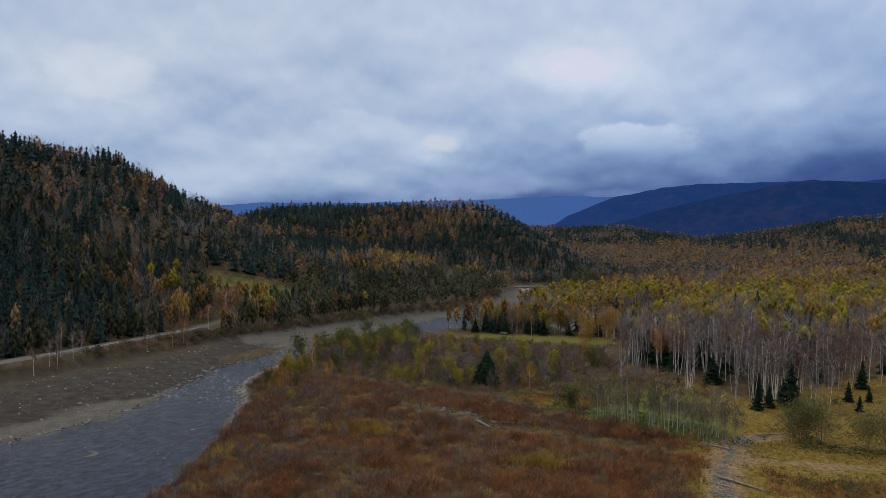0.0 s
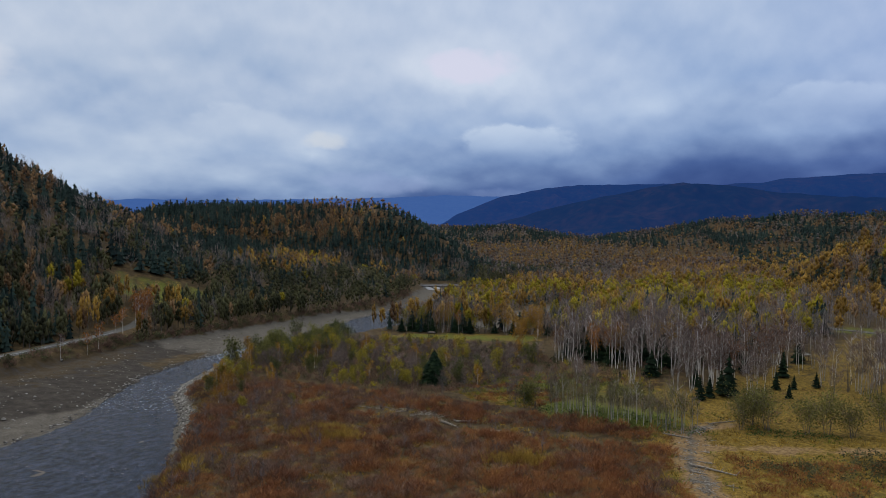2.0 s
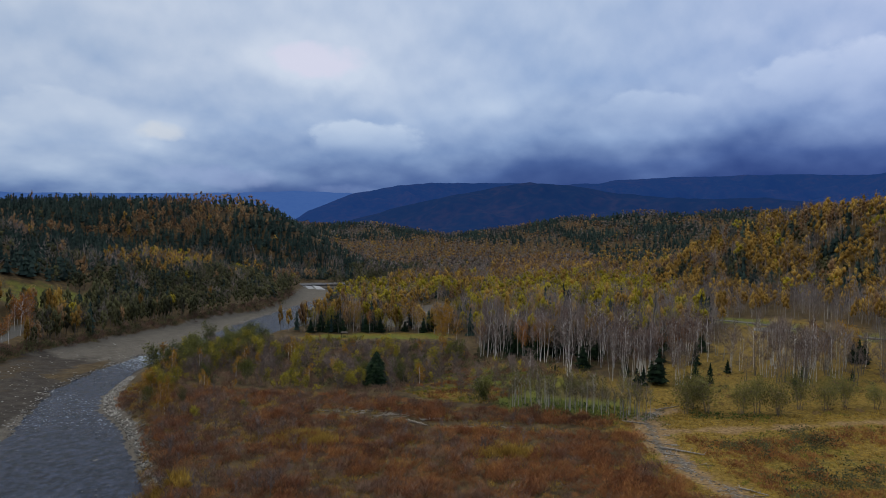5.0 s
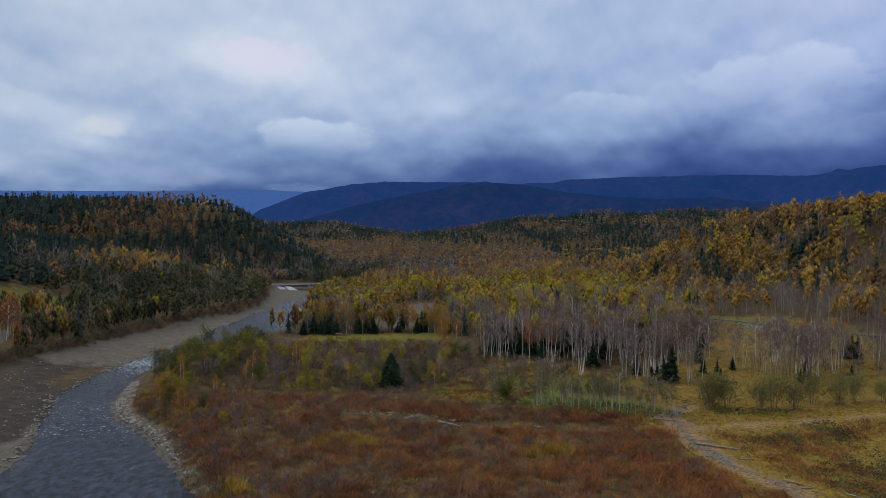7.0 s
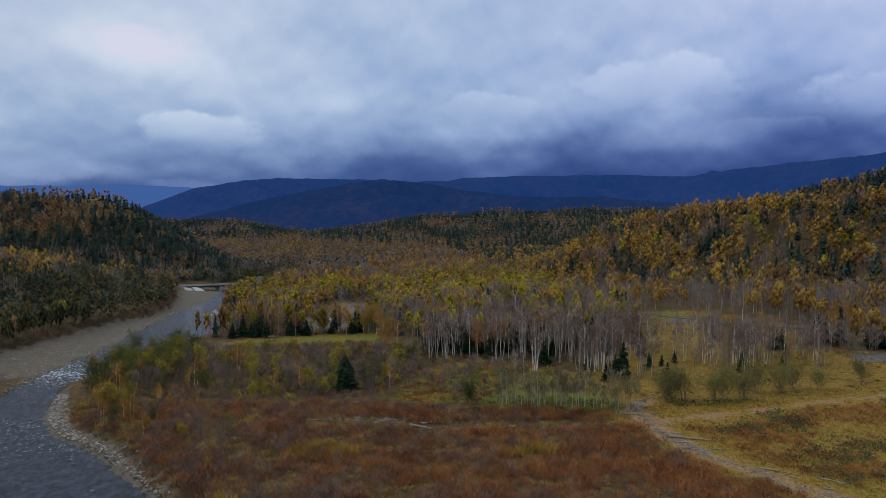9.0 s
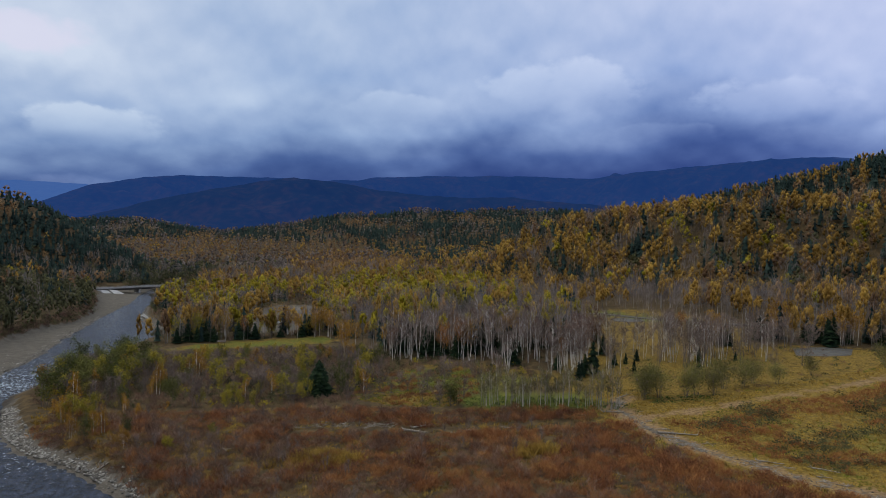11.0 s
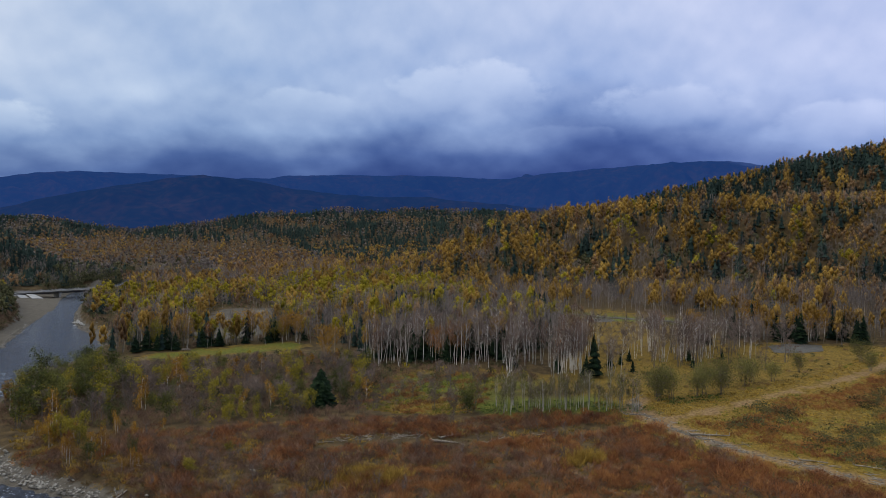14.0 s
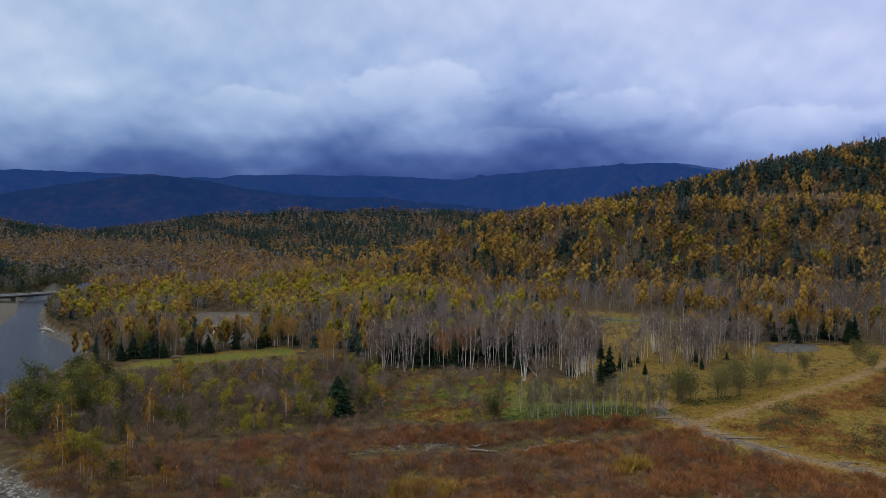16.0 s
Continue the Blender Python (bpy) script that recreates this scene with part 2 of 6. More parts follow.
LEAF_GREEN = material("dull_green_leaves", ((0.04, 0.05, 0.014), (0.09, 0.10, 0.025), (0.16, 0.155, 0.038)), scale=0.6, island=0.5, tree_vary=0.4, thin_leaf=0.4)
LEAF_OLIVE = material("olive_leaves", ((0.07, 0.072, 0.022), (0.135, 0.132, 0.04), (0.21, 0.20, 0.06)), scale=0.6, island=0.4, tree_vary=0.4, thin_leaf=0.4)
LEAF_RUST = material("rust_leaves", ((0.09, 0.04, 0.018), (0.17, 0.075, 0.03), (0.26, 0.12, 0.045)), scale=0.6, island=0.5, tree_vary=0.3, thin_leaf=0.4)
SCRUB = material("red_brown_scrub", ((0.085, 0.031, 0.016), (0.195, 0.070, 0.025), (0.33, 0.15, 0.048)), scale=0.12, island=0.13, tint=True)
GRASS_DRY = material("dry_grass", ((0.1288, 0.0791, 0.0138), (0.2944, 0.1822, 0.0294), (0.4508, 0.299, 0.0552)), scale=0.3, island=0.4, tint=True)
OLIVE_GRASS = material("olive_grass", ((0.065, 0.045, 0.014), (0.15, 0.106, 0.026), (0.25, 0.18, 0.046)), scale=0.3, island=0.4, tint=True)
GRASS_GREEN = material("green_grass", ((0.055, 0.066, 0.008), (0.14, 0.150, 0.016), (0.25, 0.245, 0.03)), scale=0.3, island=0.4, tint=True)
STONE = material("river_stones", ((0.06, 0.056, 0.052), (0.13, 0.122, 0.112), (0.27, 0.258, 0.24)), scale=0.6, island=0.6, bump=0.3)
# wet river stones; on the bridge deck the same dark tone is painted shade
WET_STONE_DECK_SHADE = material("wet_stone_deck_shade", ((0.03, 0.03, 0.03), (0.06, 0.058, 0.055), (0.11, 0.105, 0.10)), scale=0.6, island=0.6, rough=0.35)
DRIFTWOOD = material("bleached_driftwood", ((0.10, 0.088, 0.075), (0.235, 0.208, 0.178), (0.40, 0.36, 0.315)), scale=3, stretch=(1, 1, 1), tree_vary=0.2, bump=0.4)
CONCRETE = material("pale_concrete", ((0.18, 0.18, 0.18), (0.32, 0.32, 0.32), (0.46, 0.46, 0.46)), scale=0.8, bump=0.2)
ASPHALT = material("worn_asphalt", ((0.04, 0.04, 0.04), (0.066, 0.065, 0.063), (0.105, 0.103, 0.098)), scale=0.5, bump=0.2, bump_scale=20)
STEEL = material("galvanised_steel", ((0.2, 0.2, 0.21), (0.35, 0.36, 0.37), (0.5, 0.5, 0.5)), rough=0.5, metal=0.6, scale=2)
PALE_SLAB = material("lime_washed_concrete", ((0.24, 0.24, 0.245), (0.38, 0.38, 0.385), (0.52, 0.52, 0.52)), scale=0.6, bump=0.3)
WHITE_PAINT = material("white_paint", ((0.55, 0.55, 0.55), (0.74, 0.74, 0.74), (0.82, 0.82, 0.82)), scale=1.5, rough=0.6)
DARK_WOOD = material("dark_timber", ((0.03, 0.024, 0.02), (0.06, 0.048, 0.04), (0.1, 0.08, 0.066)), scale=2, bump=0.3)

# ---------------------------------------------------------------- the lie of the land
WATER_Z = -4.0
YS_LEFT = [-300, -100, -42, -28, -11, 28, 56, 87, 127, 176, 260, 346, 390, 500, 560, 660, 712, 900]
XS_LEFT = [-95, -86, -83, -83, -89, -107, -112, -114, -113, -117, -121, -122, -127, -128, -111, -101, -97, -97]
YS_RIGHT = [-300, -120, -49, -37, -23, -12, -4, 3, 9, 15, 24, 34, 46, 60, 78, 107, 149, 174, 212, 238, 266, 304, 370, 500, 640, 690, 712, 900]
XS_RIGHT = [60, 5, -36, -44, -54.5, -63, -69, -76, -82, -86, -91, -94.5, -98, -102, -100, -97, -87, -82, -90, -98.5, -104, -108, -112, -95, -72, -62, -95, -95]
YS_BANK = [-300, -120, -49, -37, -20, -2, 3, 6, 13, 21, 35, 46, 60, 78, 107, 149, 174, 212, 238, 266, 304, 370, 500, 640, 690, 712, 900]
XS_BANK = [62, 7, -34, -42, -53, -65, -69, -73, -79, -84, -90.5, -94.5, -99, -96, -92, -84, -76, -85, -94, -100, -105, -110, -92, -48, -42, -94, -94]
YS_WOOD = [-300, -60, 5, 64, 96, 126, 160, 196, 230, 260, 318, 390, 412, 426, 440, 466, 505, 560, 660, 712, 900]
XS_WOOD = [-135, -136, -139, -146, -142, -141, -138, -135, -131, -131, -141, -156, -168, -146, -135, -130, -127, -110, -101, -98, -98]


def smooth(t):
    t = np.clip(t, 0, 1)
    return t * t * (3 - 2 * t)


def ripple(x, y, size, seed):
    """Soft, uneven waves between about -1 and 1."""
    a = 0.0
    for k in range(4):
        w = 2 * math.pi / (size / (1.0, 1.7, 2.6, 4.3)[k])
        c, s = math.cos(seed * 2.1 + k * 1.9), math.sin(seed * 2.1 + k * 1.9)
        a = a + np.sin((x * c + y * s) * w + seed * 3.3 + k + 1.3 * np.sin((y * c - x * s) * w * 0.63 + seed)) * (0.5, 0.28, 0.16, 0.1)[k]
    return a


def in_poly(x, y, poly):
    inside = np.zeros(np.shape(x), bool)
    for (x0, y0), (x1, y1) in zip(poly, poly[1:] + poly[:1]):
        cross = (y0 > y) != (y1 > y)
        with np.errstate(divide="ignore", invalid="ignore"):
            inside ^= cross & (x < (x1 - x0) * (y - y0) / (y1 - y0 if y1 != y0 else 1e-9) + x0)
    return inside


def near_line(x, y, line):
    """Distance to a polyline."""
    best = np.full(np.shape(x), 1e9)
    for (x0, y0), (x1, y1) in zip(line, line[1:]):
        t = np.clip(((x - x0) * (x1 - x0) + (y - y0) * (y1 - y0)) / ((x1 - x0) ** 2 + (y1 - y0) ** 2), 0, 1)
        best = np.minimum(best, np.hypot(x - x0 - t * (x1 - x0), y - y0 - t * (y1 - y0)))
    return best


CREEK = [(52, 12), (46.5, 6), (46.5, -11), (49, -26), (57, -46), (70, -72)]
TRACK = [(43, 4), (50, -4), (65, -0.5), (93, 5), (114, 9), (135, 15), (172, 30)]
MEADOW = [(38.1, 21.4), (46.1, 13.4), (52.5, 3.7), (62.4, 2.0), (96.7, 8.6), (162.5, 27.7), (172.8, 41.4), (150.0, 53.9), (135.6, 61.5), (109.4, 56.1), (92.8, 50.3), (77.3, 48.8), (63.4, 61.9), (54.7, 56.2), (48.1, 44.4), (37.5, 35.5)]
CORRIDOR = [(77.3, 48.8), (92.8, 50.3), (126.7, 60.9), (136.9, 83.9), (141.3, 120.9), (121.6, 161.7), (97.8, 134.6), (80.3, 91.0), (61.5, 63.3)]
EAST_LOT = [(103.6, 112.8), (127.8, 112.3), (132.3, 131.6), (120.8, 156.8), (107.5, 144.9)]
LAWN = [(-72, 115), (-40, 121), (-12, 124), (-4, 130), (-12, 145), (-38, 139), (-66, 130)]
LOT = [(-48, 158), (-26, 156), (-12, 190), (-6, 262), (-34, 262), (-44, 215)]
GRASS_ISLE = [(-6, 26), (12, 20), (14, 34), (2, 40), (-10, 34)]
EAST_FIELD = [(52, -6), (64, -2), (100, 4), (180, 20), (180, -60), (90, -90), (62, -48), (54, -26)]
SLOPE_CLEARING = [(-205, 96), (-176, 120), (-172, 150), (-186, 162), (-214, 130)]
ROAD_EAST = [(80, 172), (92, 160), (103, 148), (114, 131), (122, 114), (132, 98), (150, 86), (180, 78), (220, 72)]
ROAD_WEST = [(-137, -80), (-140, -20), (-143, 5), (-147, 30), (-153, 60), (-162, 84), (-176, 104)]


EAST_RIDGE = [(112, 440, 8), (130, 405, 18), (141, 382, 33), (152, 358, 44), (167, 333, 51), (187, 299, 55.5), (212, 264, 60), (242, 231, 62), (282, 199, 64), (332, 168, 67), (402, 138, 67), (540, 80, 64)]
EAST_CREST = [(310, 430, 60), (335, 380, 78), (372, 340, 91), (412, 310, 106), (452, 284, 115), (520, 244, 130), (640, 180, 142)]


def beside(x, y, line):
    """Distance from a line, positive on its valley side, and the height of the line at that place."""
    best, side, level = np.full(np.shape(x), 1e9), np.ones(np.shape(x)), np.zeros(np.shape(x))
    for (x0, y0, h0), (x1, y1, h1) in zip(line, line[1:]):
        ln = math.hypot(x1 - x0, y1 - y0)
        t = np.clip(((x - x0) * (x1 - x0) + (y - y0) * (y1 - y0)) / ln ** 2, 0, 1)
        d = np.hypot(x - x0 - t * (x1 - x0), y - y0 - t * (y1 - y0))
        nearer = d < best
        across = (x - x0) * (y1 - y0) - (y - y0) * (x1 - x0)
        best, level = np.where(nearer, d, best), np.where(nearer, h0 + (h1 - h0) * t, level)
        side = np.where(nearer, np.where(across > 0, 1.0, -1.0), side)
    return best * side, level


SHOALS = [(-63.6, -46.6, 5.1, 9.9, 0.98), (-62.2, -22.9, 8.8, 2.2, 2.2)]


def land(x, y):
    """Height of the ground."""
    x, y = np.asarray(x, float), np.asarray(y, float)
    plain = np.where(x > 0, 0.036 * np.minimum(x, 260), 0.02 * np.maximum(x, -110)) + 0.012 * np.clip(y - 40, 0, 260) + 0.008 * np.clip(y - 320, 0, 900)
    # the plain climbs to the north-east
    plain = plain + 0.045 * np.clip(y + 20, 0, 110) * smooth(x / 40) + 0.03 * np.clip(x - 100, 0, 80) * smooth((y - 50) / 60)
    plain = plain + 0.25 * ripple(x, y, 38, 1) + 0.12 * ripple(x, y, 11, 2)
    xl, xr = np.interp(y, YS_LEFT, XS_LEFT), np.interp(y, YS_RIGHT, XS_RIGHT)
    xb, xw = np.interp(y, YS_BANK, XS_BANK), np.interp(y, YS_WOOD, XS_WOOD)
    wob = 1.1 * ripple(x, y, 14, 3)
    # gravel shores and the cut bank on the right of the river
    shore = WATER_Z + 0.25 + 0.9 * np.clip((x - xr) / np.maximum(xb - xr, 1), 0, 1)
    right = np.where(x + 0.6 * wob > xb, shore + (plain - shore) * smooth((x + 0.6 * wob - xb) / 2.5), shore)
    bed = WATER_Z - 0.9 + 0.75 * smooth(0.5 + 0.9 * ripple(x, y, 17, 5) - 0.35)
    for sx, sy, long, wide, turn in SHOALS:
        u, v = (x - sx) * math.cos(turn) + (y - sy) * math.sin(turn), (y - sy) * math.cos(turn) - (x - sx) * math.sin(turn)
        bed = np.maximum(bed, WATER_Z - 0.9 + 0.95 * np.exp(-(u / long) ** 2 - (v / wide) ** 2) + 0.22 * ripple(x, y, 5, 15))
    gravel = WATER_Z + 0.3 + 2.0 * smooth((xl - x) / 30) + 0.15 * ripple(x, y, 9, 6)
    wood = -0.3 + 0.008 * np.clip(y, 0, 300)
    left = gravel + (wood - gravel) * smooth((xw + 5 - x) / 7)
    mixr = smooth((x - xr + 1.5) / 3.0)
    mixl = smooth((xl - x + 1.5 + wob) / 3.0)
    z = bed + (right - bed) * mixr
    z = z + (left - z) * mixl
    # the western hill
    foot = xw - 16
    crest = np.interp(y, [-400, 0, 90, 110, 145, 180, 215, 242, 268, 300, 380, 460], [69, 71, 64.5, 62.5, 63, 54, 44, 34.5, 32, 32, 26, 10])
    hill = (crest - 2) * np.clip((foot - x) / 140, 0, 1.25) ** 1.25
    z = z + np.where(x < foot, hill * (1 + 0.06 * ripple(x, y, 90, 7)), 0)
    # the middle hill behind the bridge
    ax, ay, bx, by = -390, 400, -292, 572
    t = np.clip(((x - ax) * (bx - ax) + (y - ay) * (by - ay)) / ((bx - ax) ** 2 + (by - ay) ** 2), 0, 1)
    d = np.hypot(x - ax - t * (bx - ax), y - ay - t * (by - ay)) * (1 + 0.06 * ripple(x, y, 110, 8))
    z = np.maximum(z, (58 + 12 * t) * (0.5 + 0.5 * np.cos(np.pi * np.clip(d / 178, 0, 1))) + np.where(d < 178, 1.0, -20))
    # the eastern hill: a steep front with a level top, and a higher one behind it
    off, top = beside(x, y, EAST_RIDGE)
    face = off * (1 + 0.12 * ripple(x, y, 70, 9) + 1.1 * smooth((y - 290) / 100)) + 3 * ripple(x, y, 26, 10)
    share = np.interp(face, [-260, -120, 0, 12, 22, 40, 60, 80, 94], [0.0, 0.95, 1.0, 0.84, 0.64, 0.43, 0.20, 0.04, 0.0])
    z = z + np.maximum(top - z, 0) * share
    back, high = beside(x, y, EAST_CREST)
    behind = high * (0.5 + 0.5 * np.cos(np.pi * np.clip(np.abs(back) * (1 + 0.08 * ripple(x, y, 120, 14)) / 250, 0, 1)))
    z = np.where((np.abs(back) < 250) & (off < 10), np.maximum(z, behind), z)
    # low wooded ridges up the valley
    r, az = np.hypot(x, y + 150), np.degrees(np.arctan2(x, y + 150))
    ridge = np.interp(az, [-60, -30, -18, -11, -5.5, 1, 8, 15, 30, 60], [50, 50, 53, 56, 38, 67, 80, 88, 96, 100])
    z = np.where((r > 880) & (y > 100), np.maximum(z, ridge * smooth((r - 880) / 480) * (1 + 0.10 * ripple(x, y, 260, 11))), z)
    # roadbeds
    west_bed, east_bed = near_line(x, y, ROAD_WEST), near_line(x, y, ROAD_EAST)
    z = z + (2.0 - z) * smooth((10 - west_bed) / 6)
    z = z + (plain - z) * smooth((9 - east_bed) / 5)
    return z


def graded(near_lo, near_hi, step, lo, hi, grow=1.09):
    """Grid lines: even between near_lo and near_hi, then wider and wider."""
    mid = list(np.arange(near_lo, near_hi + step, step))
    s = step
    while mid[-1] < hi:
        s = min(s * grow, 160)
        mid.append(mid[-1] + s)
    s = step
    while mid[0] > lo:
        s = min(s * grow, 160)
        mid.insert(0, mid[0] - s)
    return np.array(mid)


def mesh_from(name, verts, faces, mats, index=None, attrs=None, smooth_shade=False):
    """One mesh from arrays; faces all have the same number of corners."""
    me = bpy.data.meshes.new(name)
    verts, faces = np.asarray(verts, np.float32), np.asarray(faces, np.int32)
    k = faces.shape[1]
    me.vertices.add(len(verts))
    me.vertices.foreach_set("co", verts.ravel())
    me.loops.add(faces.size)
    me.loops.foreach_set("vertex_index", faces.ravel())
    me.polygons.add(len(faces))
    me.polygons.foreach_set("loop_start", np.arange(0, faces.size, k, dtype=np.int32))
    for m in mats:
        me.materials.append(m)
    if index is not None:
        me.polygons.foreach_set("material_index", np.asarray(index, np.int32))
    me.polygons.foreach_set("use_smooth", np.full(len(faces), smooth_shade))
    for key, val in (attrs or {}).items():
        me.attributes.new(key, "FLOAT", "POINT").data.foreach_set("value", np.asarray(val, np.float32))
    me.update(calc_edges=True)
    return me


gx, gy = graded(-172, 182, 2.4, -4600, 4600, 1.11), graded(-84, 276, 2.4, -1500, 4600, 1.11)
X, Y = np.meshgrid(gx, gy)
Z = land(X, Y)
Z = np.where(np.hypot(X, Y + 150) > 2200, np.minimum(Z, 60), Z)
nx, ny = len(gx), len(gy)
def blurred(g, times):
    for _ in range(times):
        g = (g + np.roll(g, 1, 0) + np.roll(g, -1, 0) + np.roll(g, 1, 1) + np.roll(g, -1, 1)) / 5
    return g


a = (np.arange(ny - 1)[:, None] * nx + np.arange(nx - 1)[None, :]).ravel()
quads = np.stack([a, a + 1, a + nx + 1, a + nx], 1)
xl, xr = np.interp(Y, YS_LEFT, XS_LEFT), np.interp(Y, YS_RIGHT, XS_RIGHT)
xb, xw = np.interp(Y, YS_BANK, XS_BANK), np.interp(Y, YS_WOOD, XS_WOOD)
wobble = 2.5 * ripple(X, Y, 15, 12)
g_gravel = smooth((X - xw - 1 + wobble * 0.6) / 3) * smooth((xb + 1.0 - X + wobble * 0.3) / 1.6)
g_gravel = np.maximum(g_gravel, 0.6 * smooth((2.0 - near_line(X, Y, CREEK) + wobble * 0.4) / 1.5))
g_gravel *= 1 - 0.5 * smooth((70 - Y + 3 * wobble) / 20) * (1 - smooth((X - xw - 16 + 4 * wobble) / 10))
g_gravel = np.maximum(g_gravel, smooth((xb + 1.0 - X) / 1.6) * smooth((X - xr) / 2))
g_dry = np.maximum(smooth((9 - near_line(X, Y, CREEK) + wobble) / 4), smooth((5.5 - near_line(X, Y, TRACK) + wobble) / 4))
g_gravel = np.maximum(g_gravel, np.where(in_poly(X + wobble, Y + wobble, LOT), 0.75, 0))
for poly in (MEADOW, LAWN, GRASS_ISLE, EAST_FIELD, SLOPE_CLEARING):
    g_dry = np.maximum(g_dry, np.where(in_poly(X + wobble, Y + wobble, poly), 0.72 if poly is not SLOPE_CLEARING else 0.45, 0))
for poly in (CORRIDOR, [(0, 62), (4, 82), (19.1, 67.3), (38.6, 50.4), (43.1, 35.4), (28.6, 29.4), (0, 48)]):
    g_dry = np.maximum(g_dry, np.where(in_poly(X + wobble, Y + wobble, poly), 0.62, 0))
g_dry = np.maximum(g_dry, 0.62 * smooth((4.2 - near_line(X, Y, [(-26, 8), (-8, 6), (4, 0), (20, -1), (38, -4)]) + wobble) / 4))
g_soil = np.maximum(smooth((2.3 - near_line(X, Y, TRACK) + 0.3 * wobble) / 1.2), smooth((4.0 - near_line(X, Y, CREEK) + 0.6 * wobble) / 2.5))
g_soil = np.maximum(g_soil, 0.28 * smooth((3.4 - near_line(X, Y, [(-26, 8), (-8, 6), (4, 0), (20, -1), (38, -4)]) + wobble) / 3))
g_green = np.zeros_like(X)
for poly in (LAWN, EAST_FIELD, SLOPE_CLEARING, MEADOW):
    g_green = np.maximum(g_green, np.where(in_poly(X + wobble, Y + wobble, poly), {LAWN[0]: 0.6, EAST_FIELD[0]: 0.32, SLOPE_CLEARING[0]: 0.6, MEADOW[0]: 0.2}[poly[0]], 0))
g_green = np.maximum(g_green, np.where(in_poly(X + wobble, Y + wobble, [(3, 52), (17.5, 44.0), (19.2, 57.0), (7.9, 69.7)]), 1.0, 0))
g_green = np.maximum(g_green, np.where(in_poly(X, Y, [(9.9, 9.2), (46.7, 3.7), (47.9, 16.6), (13.8, 31.0)]), 0.9, 0))
g_green = np.maximum(g_green, np.where(in_poly(X + wobble, Y + wobble, [(-6, 42), (13.7, 38.5), (28.7, 26.1), (41.3, 32.3), (31.6, 50.5), (2, 66)]), 0.62, 0))
g_green = np.maximum(g_green, 0.7 * smooth((12 - near_line(X, Y, ROAD_EAST[2:6]) + wobble) / 5))
g_gravel = g_gravel * np.where(in_poly(X + wobble, Y + wobble, [(-121, 40), (-111, 36), (-114, 66), (-121, 72)]), 0.35, 1)


g_mud = smooth((92 - Y + 3 * wobble) / 50) * (1 - smooth((X + 102 + 2.5 * wobble) / 10)) * 1.2


def ground_material():
    m = bpy.data.materials.new("ground_cover")
    m.use_nodes = True
    n, l = m.node_tree.nodes, m.node_tree.links
    b = n["Principled BSDF"]
    b.inputs["Roughness"].default_value, b.inputs["Specular IOR Level"].default_value = 0.95, 0.15
    co = n.new("ShaderNodeTexCoord").outputs["Object"]

    def noise_at(scale, detail=6.0):
        t = n.new("ShaderNodeTexNoise")
        t.inputs["Scale"].default_value, t.inputs["Detail"].default_value = scale, detail
        t.inputs["Roughness"].default_value = 0.6
        l.new(co, t.inputs["Vector"])
        return t.outputs["Fac"]

    def ramp(v, c0, c1, c2, lo=0.3, hi=0.7):
        r = n.new("ShaderNodeValToRGB")
        r.color_ramp.elements.new(0.5)
        for e, p, c in zip(r.color_ramp.elements, (lo, 0.5, hi), (c0, c1, c2)):
            e.position, e.color = p, (*c, 1)
        l.new(v, r.inputs[0])
        return r.outputs[0]

    def mix(f, p, q):
        k = n.new("ShaderNodeMix")
        k.data_type = "RGBA"
        l.new(f, k.inputs[0]), l.new(p, k.inputs[6]), l.new(q, k.inputs[7])
        return k.outputs[2]

    def mask(key, wide):
        at = n.new("ShaderNodeAttribute")
        at.attribute_name = key
        q = n.new("ShaderNodeMath")
        q.operation = "ADD"
        s = n.new("ShaderNodeMath")
        s.operation = "MULTIPLY_ADD"
        l.new(wide, s.inputs[0])
        s.inputs[1].default_value, s.inputs[2].default_value = 1.3, -0.65
        l.new(at.outputs["Fac"], q.inputs[0]), l.new(s.outputs[0], q.inputs[1])
        e = n.new("ShaderNodeMapRange")
        e.interpolation_type = "SMOOTHSTEP"
        e.inputs["From Min"].default_value, e.inputs["From Max"].default_value = 0.3, 0.7
        l.new(q.outputs[0], e.inputs["Value"])
        return e.outputs[0]

    fine, mid, wide = noise_at(1.6), noise_at(0.35), noise_at(0.09)
    floor_tone = ramp(mid, (0.028, 0.020, 0.010), (0.060, 0.041, 0.019), (0.108, 0.072, 0.032))
    dry = ramp(fine, (0.062, 0.040, 0.008), (0.140, 0.091, 0.016), (0.255, 0.170, 0.034))
    green = ramp(fine, (0.035, 0.045, 0.008), (0.085, 0.095, 0.014), (0.16, 0.155, 0.03))
    pebble = ramp(noise_at(2.6), (0.040, 0.036, 0.032), (0.085, 0.077, 0.067), (0.17, 0.156, 0.138))
    silt = ramp(mid, (0.044, 0.038, 0.032), (0.082, 0.072, 0.059), (0.125, 0.112, 0.093))
    mud = ramp(mid, (0.017, 0.014, 0.012), (0.032, 0.027, 0.023), (0.056, 0.048, 0.040))
    c = mix(mask("dry", mid), floor_tone, dry)
    c = mix(mask("green", wide), c, green)
    soil = ramp(fine, (0.09, 0.056, 0.026), (0.18, 0.115, 0.055), (0.28, 0.19, 0.095))
    c = mix(mask("soil", mid), c, soil)
    c = mix(mask("gravel", mid), c, mix(mask("mud", wide), mix(wide, pebble, silt), mud))
    l.new(c, b.inputs["Base Color"])
    bp = n.new("ShaderNodeBump")
    bp.inputs["Strength"].default_value, bp.inputs["Distance"].default_value = 0.7, 0.35
    l.new(noise_at(1.1, 8.0), bp.inputs["Height"])
    l.new(bp.outputs[0], b.inputs["Normal"])
    return m


